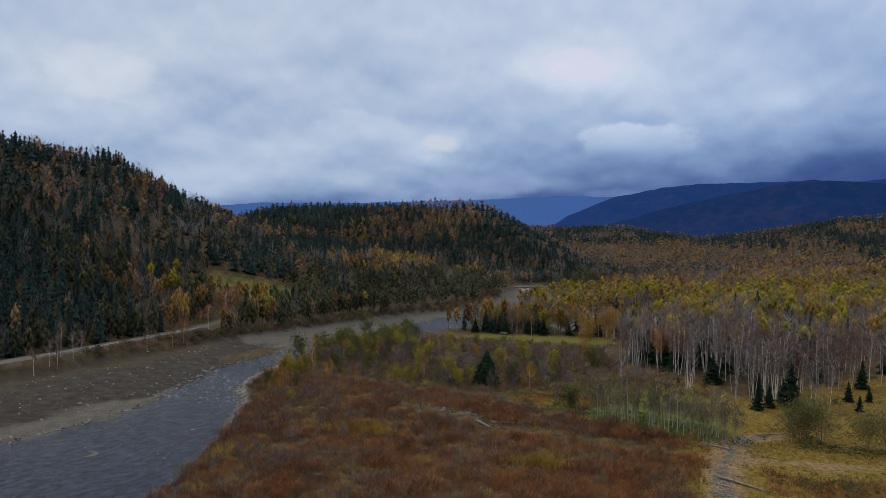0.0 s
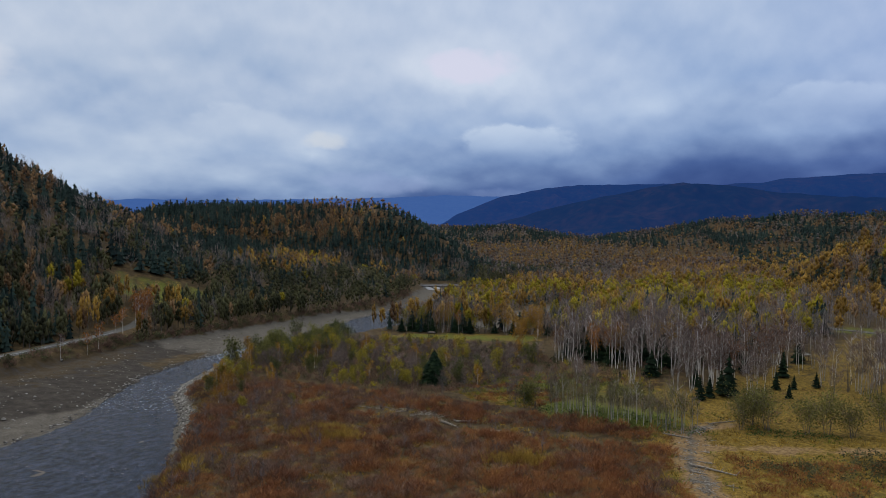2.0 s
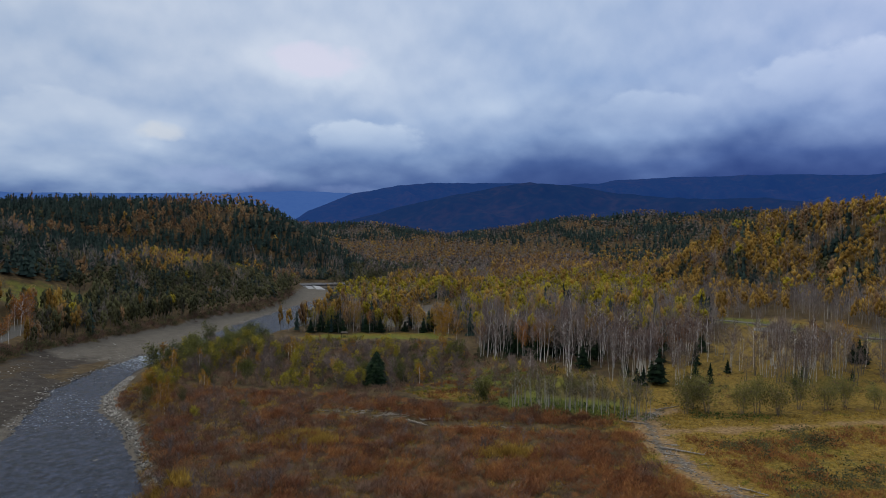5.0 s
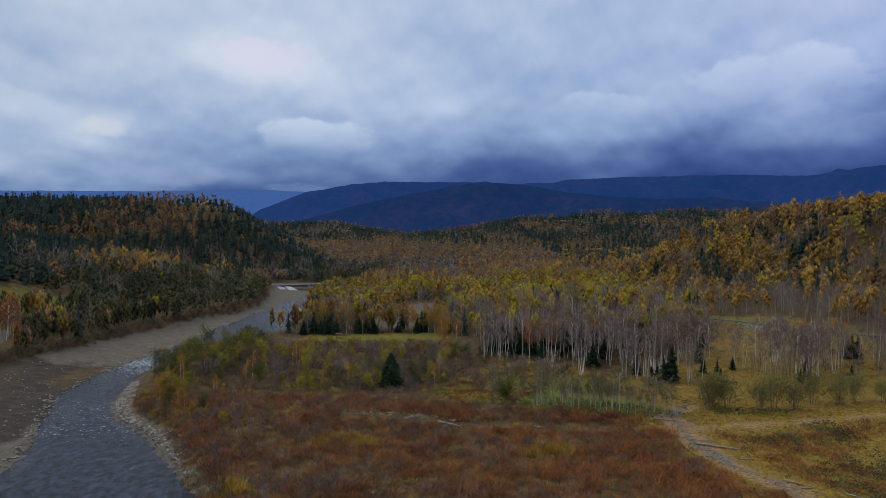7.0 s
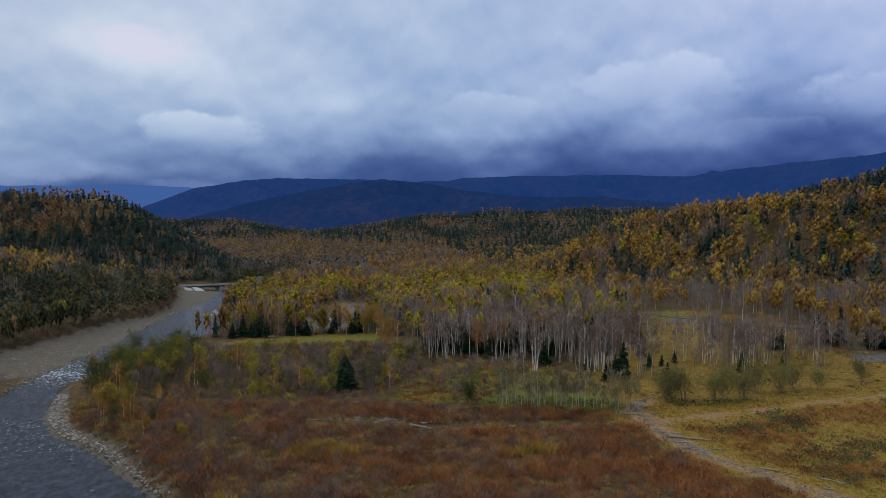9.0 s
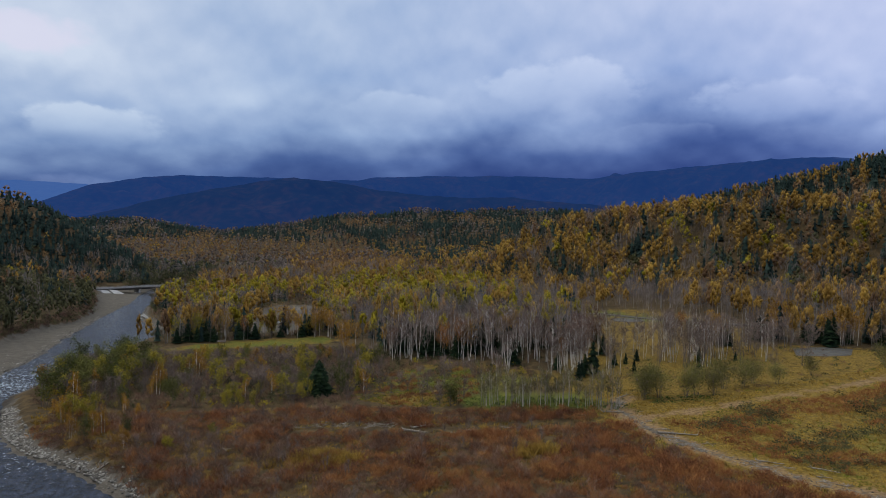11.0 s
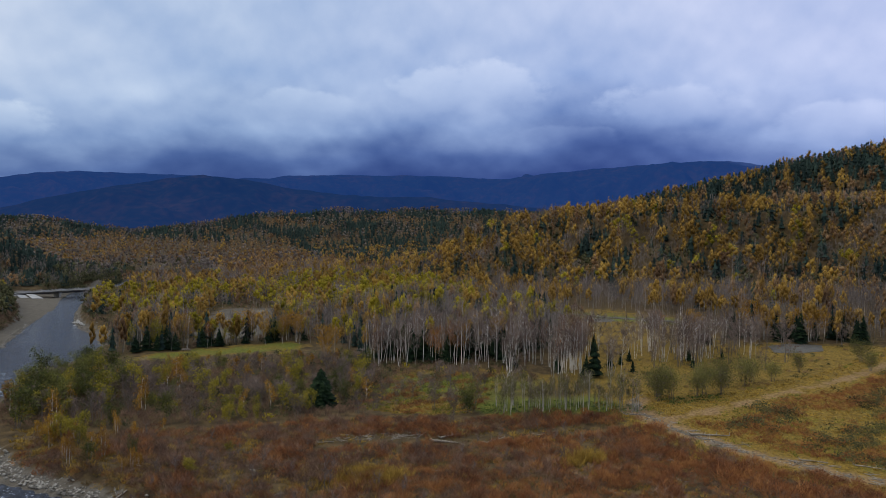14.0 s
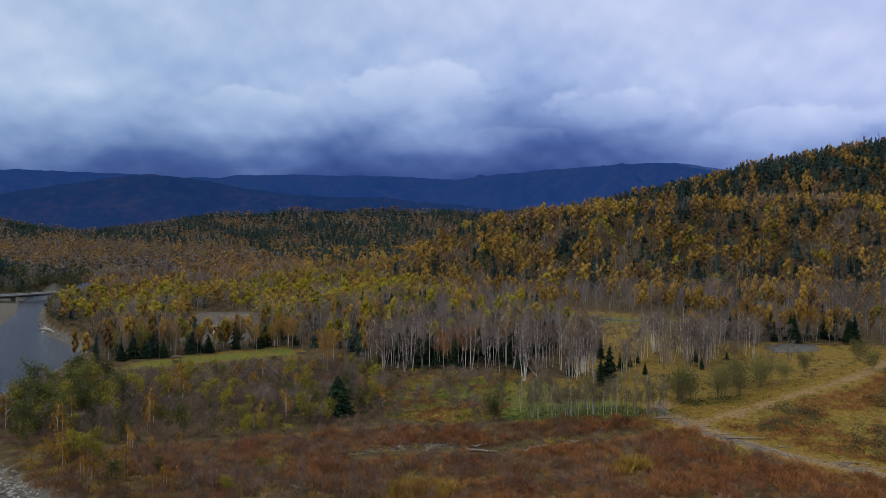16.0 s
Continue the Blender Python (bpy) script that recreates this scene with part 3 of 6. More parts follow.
ground = new("ground", mesh_from("ground", np.stack([X, Y, Z], -1).reshape(-1, 3), quads, [ground_material()], attrs={"gravel": g_gravel.ravel(), "mud": blurred(g_mud, 3).ravel(), "dry": blurred(g_dry, 6).ravel(), "green": blurred(g_green, 6).ravel(), "soil": blurred(g_soil, 1).ravel()}, smooth_shade=True))
tagged(ground, "brown autumn valley floor with wooded hills", "ground", kind="structure")


def water_material():
    m = bpy.data.materials.new("river_water")
    m.use_nodes = True
    n, l = m.node_tree.nodes, m.node_tree.links
    b = n["Principled BSDF"]
    b.inputs["Base Color"].default_value = (0.022, 0.028, 0.036, 1)
    b.inputs["Roughness"].default_value, b.inputs["IOR"].default_value = 0.16, 1.33
    b.inputs["Specular IOR Level"].default_value = 0.42
    # blue tint put into the sheen, beyond what the sky itself reflects
    b.inputs["Specular Tint"].default_value = (0.48, 0.70, 1.0, 1)
    co = n.new("ShaderNodeTexCoord").outputs["Object"]
    big = n.new("ShaderNodeTexNoise")
    big.inputs["Scale"].default_value, big.inputs["Detail"].default_value = 0.30, 9.0
    big.inputs["Roughness"].default_value = 0.72
    l.new(co, big.inputs["Vector"])
    bp = n.new("ShaderNodeBump")
    bp.inputs["Strength"].default_value, bp.inputs["Distance"].default_value = 1.0, 1.0
    l.new(big.outputs["Fac"], bp.inputs["Height"])
    l.new(bp.outputs[0], b.inputs["Normal"])
    # broken white water over the shallows
    at = n.new("ShaderNodeAttribute")
    at.attribute_name = "riffle"
    fo = n.new("ShaderNodeTexNoise")
    fo.inputs["Scale"].default_value, fo.inputs["Detail"].default_value = 1.3, 7.0
    fo.inputs["Roughness"].default_value = 0.7
    l.new(co, fo.inputs["Vector"])
    s = n.new("ShaderNodeMath")
    s.operation = "MULTIPLY_ADD"
    l.new(at.outputs["Fac"], s.inputs[0])
    s.inputs[1].default_value = 0.16
    l.new(fo.outputs["Fac"], s.inputs[2])
    e = n.new("ShaderNodeMapRange")
    e.inputs["From Min"].default_value, e.inputs["From Max"].default_value = 0.73, 0.78
    l.new(s.outputs[0], e.inputs["Value"])
    k = n.new("ShaderNodeMix")
    k.data_type = "RGBA"
    l.new(e.outputs[0], k.inputs[0])
    # streaks in the base colour: ripple light and dark, sky blue, painted in
    long = n.new("ShaderNodeMapping")
    long.inputs["Scale"].default_value = (1.0, 0.55, 1.0)
    l.new(co, long.inputs[0])
    st = n.new("ShaderNodeTexNoise")
    st.inputs["Scale"].default_value, st.inputs["Detail"].default_value, st.inputs["Roughness"].default_value = 0.7, 8.0, 0.72
    l.new(long.outputs[0], st.inputs["Vector"])
    tone = n.new("ShaderNodeValToRGB")
    for el, p, c in zip(tone.color_ramp.elements, (0.42, 0.60), ((0.008, 0.013, 0.026, 1), (0.043, 0.056, 0.092, 1))):
        el.position, el.color = p, c
    l.new(st.outputs["Fac"], tone.inputs[0])
    l.new(tone.outputs[0], k.inputs[6])
    k.inputs[7].default_value = (0.40, 0.46, 0.54, 1)
    l.new(k.outputs[2], b.inputs["Base Color"])
    r = n.new("ShaderNodeMath")
    r.operation = "MULTIPLY_ADD"
    l.new(e.outputs[0], r.inputs[0])
    r.inputs[1].default_value, r.inputs[2].default_value = 0.6, 0.1
    l.new(r.outputs[0], b.inputs["Roughness"])
    return m


wy = np.concatenate([np.arange(-300, -120, 12.0), np.arange(-120, 420, 2.0), np.arange(420, 900, 12.0)])
wt = np.linspace(0, 1, 26)
WL, WR = np.interp(wy, YS_LEFT, XS_LEFT) - 6, np.interp(wy, YS_RIGHT, XS_RIGHT) + 6
WX = WL[:, None] + (WR - WL)[:, None] * wt[None, :]
WY = np.repeat(wy[:, None], 26, 1)
a = (np.arange(len(wy) - 1)[:, None] * 26 + np.arange(25)[None, :]).ravel()
riffle = np.exp(-((WY - 8) / 26) ** 2) * 0.8 + np.exp(-((WY - 72) / 22) ** 2) + np.exp(-((WY - 110) / 30) ** 2) * 0.9 + 0.25 * smooth(ripple(WX, WY, 30, 13))
water = new("water", mesh_from("water", np.stack([WX, WY, np.full_like(WX, WATER_Z)], -1).reshape(-1, 3), np.stack([a, a + 1, a + 27, a + 26], 1), [water_material()], attrs={"riffle": riffle.ravel()}, smooth_shade=True))
tagged(water, "grey-blue mountain river with small white riffles", "river", kind="structure")

# ---------------------------------------------------------------- far mountains


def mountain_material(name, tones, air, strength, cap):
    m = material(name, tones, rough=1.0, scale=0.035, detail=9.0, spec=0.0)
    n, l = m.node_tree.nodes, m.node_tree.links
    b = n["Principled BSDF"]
    # air: blue emission that stands in for the haze before the range
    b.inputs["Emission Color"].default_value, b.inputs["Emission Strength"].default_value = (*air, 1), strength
    if cap:
        # the highest tops run into the cloud
        co = n.new("ShaderNodeTexCoord")
        sp = n.new("ShaderNodeSeparateXYZ")
        l.new(co.outputs["Object"], sp.inputs[0])
        no = n.new("ShaderNodeTexNoise")
        no.inputs["Scale"].default_value, no.inputs["Detail"].default_value = 0.0016, 4.0
        l.new(co.outputs["Object"], no.inputs["Vector"])
        h = n.new("ShaderNodeMath")
        h.operation = "MULTIPLY_ADD"
        l.new(no.outputs["Fac"], h.inputs[0])
        h.inputs[1].default_value = -260
        l.new(sp.outputs[2], h.inputs[2])
        e = n.new("ShaderNodeMapRange")
        e.interpolation_type = "SMOOTHSTEP"
        e.inputs["From Min"].default_value, e.inputs["From Max"].default_value = cap - 130, cap - 75
        e.inputs["To Min"].default_value, e.inputs["To Max"].default_value = 1, 0
        l.new(h.outputs[0], e.inputs["Value"])
        l.new(e.outputs[0], b.inputs["Alpha"])
    return m


def mountain_range(name, label, crest, depth, mat, seed, rough):
    """A range seen from the valley: crest gives bearing, distance and height of the skyline."""
    az = np.arange(crest[0][0], crest[-1][0], 0.2)
    c = np.array(crest)
    dist, top = np.interp(az, c[:, 0], c[:, 1]), np.interp(az, c[:, 0], c[:, 2])
    rows = np.linspace(0, 1, 30)
    A, T = np.meshgrid(np.radians(az), rows)
    R = (dist[None, :] - depth * (1 - T))
    PX, PY = R * np.sin(A), R * np.cos(A) - 150
    spur = ripple(PX, PY, 700, seed) * 0.5 + ripple(PX, PY, 260, seed + 1) * 0.3
    H = top[None, :] * (0.12 + 0.88 * T ** 1.15) * (1 + rough * spur * np.sin(np.pi * T)) + (1 - T) * 10
    H = H + T ** 8 * (1.2 * ripple(PX, PY, 60, seed + 2) + 3 * ripple(PX, PY, 210, seed + 3))
    H[0] = -5
    w = len(az)
    a = (np.arange(29)[:, None] * w + np.arange(w - 1)[None, :]).ravel()
    ob = new(name, mesh_from(name, np.stack([PX, PY, H], -1).reshape(-1, 3), np.stack([a, a + 1, a + w + 1, a + w], 1), [mat], smooth_shade=True))
    return tagged(ob, label, "mountain", kind="structure")


# haze painted in: blue base tones plus a pale blue glow
FAR_HAZE = mountain_material("far_forest_haze_glow", ((0.012, 0.022, 0.05), (0.018, 0.03, 0.06), (0.024, 0.036, 0.065)), (0.030, 0.080, 0.25), 1.1, 0)
# dark forest tones; the blue is emission painted in as distance haze
NEAR_HAZE = mountain_material("mountain_forest_haze_glow", ((0.004, 0.009, 0.013), (0.008, 0.012, 0.014), (0.022, 0.017, 0.013)), (0.006, 0.029, 0.135), 1.02, 470)
mountain_range("backdrop_far_range", "far range with painted pale blue haze glow under low cloud", [(-62, 4600, 150), (-45.8, 4600, 188), (-42, 4600, 224), (-37, 4600, 230), (-24, 4600, 280), (-18, 4600, 311), (-14, 4600, 307), (-9, 4600, 180)], 900, FAR_HAZE, 21, 0.1)
mountain_range("backdrop_range", "dark forested mountains with painted blue haze glow, topped by cloud", [(-19.5, 3600, 60), (-17.3, 3800, 160), (-14, 3900, 262), (-10.2, 4000, 325), (-7.2, 4200, 362), (-2.1, 4300, 374), (-0.4, 3900, 348), (2.1, 3900, 334), (4.3, 3900, 350), (5.7, 3900, 346), (7.0, 4000, 378), (11.8, 4100, 404), (19.5, 4300, 431), (24.1, 4300, 420), (27.7, 4000, 430), (31.4, 4000, 458), (37.3, 4000, 492), (41.4, 4000, 497), (44, 4000, 468), (52, 4000, 380), (64, 4000, 300)], 1500, NEAR_HAZE, 31, 0.5)

# foothill haze is a weaker blue glow put into the material
FOOTHILL_HAZE = mountain_material("foothill_forest_haze_glow", ((0.003, 0.008, 0.010), (0.007, 0.011, 0.012), (0.024, 0.018, 0.014)), (0.004, 0.020, 0.092), 1.0, 0)
mountain_range("backdrop_foothills", "dark foothills with painted blue haze glow below the mountains", [(-18.7, 2700, 20), (-14.7, 2694, 87), (-12.1, 2695, 120), (-9.4, 2695, 158), (-5.8, 2695, 199), (-2.2, 2695, 235), (0.5, 2695, 255), (3.7, 2695, 245), (6.8, 2695, 222), (10.4, 2696, 203), (13.8, 2696, 200), (17.8, 2696, 205), (25.8, 2750, 180), (37.8, 2800, 145)], 700, FOOTHILL_HAZE, 41, 0.6)

# ---------------------------------------------------------------- plants: shapes
rng = np.random.default_rng(7)


def tube(points, radii, sides=5):
    """A tapered bent tube: corners and triangles."""
    pts, v, f = np.array(points, float), [], []
    for k, (p, r) in enumerate(zip(pts, radii)):
        d = pts[min(k + 1, len(pts) - 1)] - pts[max(k - 1, 0)]
        d = d / (np.linalg.norm(d) + 1e-9)
        u = np.cross(d, (0.3, 1, 0.1))
        u = u / np.linalg.norm(u)
        w = np.cross(d, u)
        for s in range(sides):
            an = 2 * math.pi * s / sides
            v.append(p + r * (math.cos(an) * u + math.sin(an) * w))
    for k in range(len(pts) - 1):
        for s in range(sides):
            p, q = k * sides + s, k * sides + (s + 1) % sides
            f += [(p, q, q + sides), (p, q + sides, p + sides)]
    return np.array(v), np.array(f)


def join(items):
    v, f, off = [], [], 0
    for a, b in items:
        if len(a) == 0:
            continue
        v.append(a), f.append(np.asarray(b) + off)
        off += len(a)
    return np.concatenate(v), np.concatenate(f)


def flakes(centres, size, out=None):
    """Small uneven triangles round the given points, leaf clumps."""
    n = len(centres)
    a = rng.normal(size=(n, 3))
    if out is not None:
        skin = out / (np.linalg.norm(out, axis=1)[:, None] + 1e-9) + rng.normal(size=(n, 3)) * 0.36
        skin /= np.linalg.norm(skin, axis=1)[:, None]
        a -= skin * (a * skin).sum(1)[:, None]
    a /= np.linalg.norm(a, axis=1)[:, None] + 1e-9
    b = np.cross(a, rng.normal(size=(n, 3)) if out is None else skin)
    b /= np.linalg.norm(b, axis=1)[:, None] + 1e-9
    s = (size * rng.uniform(0.6, 1.35, n))[:, None]
    v = np.stack([centres + a * s * 0.6, centres - a * s * 0.35 + b * s * 0.5, centres - a * s * 0.35 - b * s * rng.uniform(0.3, 0.6, (n, 1))], 1)
    return v.reshape(-1, 3), np.arange(3 * n).reshape(-1, 3)


def blades(roots, ways, length, width):
    """Slender triangles from the roots along the ways: twigs, grass."""
    n = len(roots)
    w = ways / (np.linalg.norm(ways, axis=1)[:, None] + 1e-9)
    side = np.cross(w, rng.normal(size=(n, 3)))
    side /= np.linalg.norm(side, axis=1)[:, None] + 1e-9
    ln = (length * rng.uniform(0.6, 1.3, n))[:, None]
    v = np.stack([roots - side * width / 2, roots + side * width / 2, roots + w * ln], 1)
    return v.reshape(-1, 3), np.arange(3 * n).reshape(-1, 3)


def bole(h, r, bend, sides=5, steps=6):
    t = np.linspace(0, 1, steps)
    ph = rng.uniform(0, 6.28)
    return np.stack([bend * np.sin(t * 2.2 + ph) - bend * math.sin(ph), bend * np.cos(t * 1.9 + ph) - bend * math.cos(ph), t * h], 1), r * (1 - 0.88 * t) + 0.012


def broadleaf(h, spread, leaves, leaf, twigs, base=0.35, limbs=9, sides=5, stems=1, r=None, twig_w=0.05, twig_l=1.2):
    """Trunk with limbs, bare twigs and leaf clumps: three pairs of corners and triangles."""
    wood, tw, lv = [], [], []
    for s in range(stems):
        hh = h * (1 if s == 0 else rng.uniform(0.75, 1.0))
        p, rad = bole(hh, r or 0.011 * h + 0.03, 0.03 * h, sides)
        if s:
            an = rng.uniform(0, 6.28)
            lean = rng.uniform(0.06, 0.14) * hh
            p[:, 0] += math.cos(an) * (0.55 + lean * (p[:, 2] / hh))
            p[:, 1] += math.sin(an) * (0.55 + lean * (p[:, 2] / hh))
        wood.append(tube(p, rad, sides))
        ends = []
        for k in range(max(3, limbs // stems)):
            t = base + (1 - base) * (k + rng.uniform(0, 0.8)) / max(3, limbs // stems) * 0.93
            i = t * (len(p) - 1)
            root = p[int(i)] + (p[min(int(i) + 1, len(p) - 1)] - p[int(i)]) * (i - int(i))
            an = rng.uniform(0, 6.28)
            ln = spread * (1.15 - 0.75 * abs(t - base - 0.25) / (1 - base)) * rng.uniform(0.6, 1.1)
            d = np.array([math.cos(an), math.sin(an), rng.uniform(0.5, 1.2)])
            mid = root + d * ln * 0.5
            end = root + d * ln + np.array([0, 0, 0.15 * ln])
            wood.append(tube([root, mid, end], [0.035 + 0.002 * h, 0.028, 0.012], 3))
            ends += [root * 0.4 + mid * 0.6, mid, mid * 0.5 + end * 0.5, end, end]
        ends += [p[-1], p[-1] * 0.5 + p[-2] * 0.5]
        ends = np.array(ends)
        if twigs:
            k = twigs // stems
            c = ends[rng.integers(0, len(ends), k)]
            d = rng.normal(size=(k, 3)) * (0.75, 0.75, 0.4) + (0, 0, 0.75)
            tw.append(blades(c + rng.normal(size=(k, 3)) * 0.1 * spread, d, twig_l, twig_w))
        if leaves:
            k = leaves // stems
            c = ends[rng.integers(0, len(ends), k)] + rng.normal(size=(k, 3)) * (0.27 * spread, 0.27 * spread, 0.3 * spread)
            lv.append(flakes(c, leaf))
    none = (np.zeros((0, 3)), np.zeros((0, 3), int))
    return join(wood), join(tw) if tw else none, join(lv) if lv else none


def conifer(h, spread, tiers, per, droop=0.25, core=0.5, spike=True, belly=0.8):
    """A spruce: tiers of ragged drooping boughs round a stem."""
    v, f = [], []
    for k in range(tiers):
        t = (k + rng.uniform(0, 0.5)) / tiers
        ln = spread * (1 - t) ** belly + 0.06 * spread
        z = h * (0.05 + 0.9 * t) + droop * ln * 0.8 * (1 - t)
        count = max(4, int(per * (1 - 0.5 * t)))
        for s in range(count):
            an = 6.283 * (s + rng.uniform(0, 0.9)) / count
            q = ln * rng.uniform(0.62, 1.18)
            d, e = np.array([math.cos(an), math.sin(an), 0]), np.array([-math.sin(an), math.cos(an), 0])
            wdt = q * min(0.55, 3.4 / count + 0.12) * rng.uniform(0.8, 1.2)
            z += h * rng.uniform(-0.02, 0.02)
            root = np.array([0, 0, z + h * (0.10 if tiers < 8 else 0.06)])
            tip = d * q + np.array([0, 0, z - droop * q * rng.uniform(0.7, 1.2)])
            lft, rgt = d * q * 0.6 + e * wdt + np.array([0, 0, z - droop * q * 0.9]), d * q * 0.6 - e * wdt + np.array([0, 0, z - droop * q * 0.9])
            o = len(v)
            v += [root, lft, tip, rgt]
            f += [(o, o + 1, o + 2), (o, o + 2, o + 3)]
    o = len(v)
    for s in range(5):
        v.append(np.array([core * spread * math.cos(1.257 * s), core * spread * math.sin(1.257 * s), h * 0.07]))
    v.append(np.array([0, 0, h * 0.9]))
    f += [(o + s, o + (s + 1) % 5, o + 5) for s in range(5)]
    if not spike:
        return np.array(v), np.array(f)
    o = len(v)
    v += [np.array([0.02 * h, 0, h * 0.86]), np.array([-0.012 * h, 0.017 * h, h * 0.86]), np.array([-0.012 * h, -0.017 * h, h * 0.86]), np.array([0, 0, h * 1.04])]
    f += [(o, o + 1, o + 3), (o + 1, o + 2, o + 3), (o + 2, o, o + 3)]
    return np.array(v), np.array(f)


def lobes(centres, rx, rz):
    """Uneven closed lumps of foliage."""
    items = []
    ring = [0, 1, 2, 3]
    for c in centres:
        o = np.array([(1, 0, 0), (0, 1, 0), (-1, 0, 0), (0, -1, 0), (0.1, 0, 1), (0, 0.1, -1)], float)
        o = o * (rx, rx, rz) * rng.uniform(0.7, 1.25, (6, 1)) + rng.normal(size=(6, 3)) * 0.1 * rx
        items.append((o + c, np.array([(k, (k + 1) % 4, 4) for k in ring] + [((k + 1) % 4, k, 5) for k in ring])))
    return join(items)


def scatter_mesh(name, protos, which, x, y, z, scale, turn, tint, mats):
    """One mesh of many plants. protos: lists of (corners, triangles, material index)."""
    V, F, M, T, off = [], [], [], [], 0
    for p, proto in enumerate(protos):
        sel = np.where(which == p)[0]
        if not len(sel):
            continue
        c, s = np.cos(turn[sel])[:, None], np.sin(turn[sel])[:, None]
        for v, f, m in proto:
            if not len(v):
                continue
            sc = scale[sel][:, None]
            P = np.stack([(v[:, 0] * c - v[:, 1] * s) * sc + x[sel][:, None], (v[:, 0] * s + v[:, 1] * c) * sc + y[sel][:, None], v[:, 2] * sc + z[sel][:, None]], -1)
            k, nv = len(sel), len(v)
            V.append(P.reshape(-1, 3))
            F.append((f[None] + (np.arange(k) * nv)[:, None, None] + off).reshape(-1, 3))
            M.append(np.full(k * len(f), m))
            T.append(np.repeat(tint[sel], nv))
            off += k * nv
    return mesh_from(name, np.concatenate(V), np.concatenate(F), mats, np.concatenate(M), {"tint": np.concatenate(T)}, True)


def stuff(name, label, category, protos, pts, mats, lo=0.8, hi=1.2, sink=0.1, uneven=0.0, grow=1.0):
    k = len(pts)
    if k == 0:
        return None
    x, y = pts[:, 0], pts[:, 1]
    me = scatter_mesh(name, protos, rng.integers(0, len(protos), k), x, y, land(x, y) - sink, grow * rng.uniform(lo, hi, k) * (1 + uneven * (ripple(x, y, 19, 57) + 0.6 * ripple(x, y, 7, 58))), rng.uniform(0, 6.28, k), rng.uniform(0, 1, k), mats)
    return tagged(new(name, me), label, category, kind="stuff")


def jittered(x0, x1, y0, y1, step):
    a, b = np.meshgrid(np.arange(x0, x1, step), np.arange(y0, y1, step))
    p = np.stack([a.ravel(), b.ravel()], 1)
    return p + rng.uniform(-0.5, 0.5, p.shape) * step * 0.95

# ---------------------------------------------------------------- woods as far as one can see


def free_of_clearings(x, y):
    ok = ~((x > np.interp(y, YS_WOOD, XS_WOOD) + 1) & (x < np.interp(y, YS_BANK, XS_BANK) + 2) & (y < 712))
    for poly in (MEADOW, LAWN, LOT, EAST_LOT, EAST_FIELD, SLOPE_CLEARING):
        ok &= ~in_poly(x, y, poly)
    ok &= near_line(x, y, [(-170, 377), (-84, 458)]) > 6
    ok &= ~((x < -86) & (x > -112) & (y > 340) & (y < 450))
    ok &= ~((y > 140) & (y < 236) & (x < np.interp(y, YS_BANK, XS_BANK) + 8) & (x > -120))
    ok &= near_line(x, y, ROAD_EAST) > 8
    ok &= ~((near_line(x, y, ROAD_WEST) < 7))
    ok &= ~((np.hypot(x, y + 150) < 330) & (y < np.interp(x, [-110, 0, 4, 55, 78, 94, 126, 146, 164, 178, 250], [134, 134, 92, 66, 50, 51, 60, 60, 46, 38, 32])) & (x > -115))
    return ok


def in_view(x, y, margin=0):
    az = np.degrees(np.arctan2(x, y + 165))
    return np.abs(az) < 66 + margin


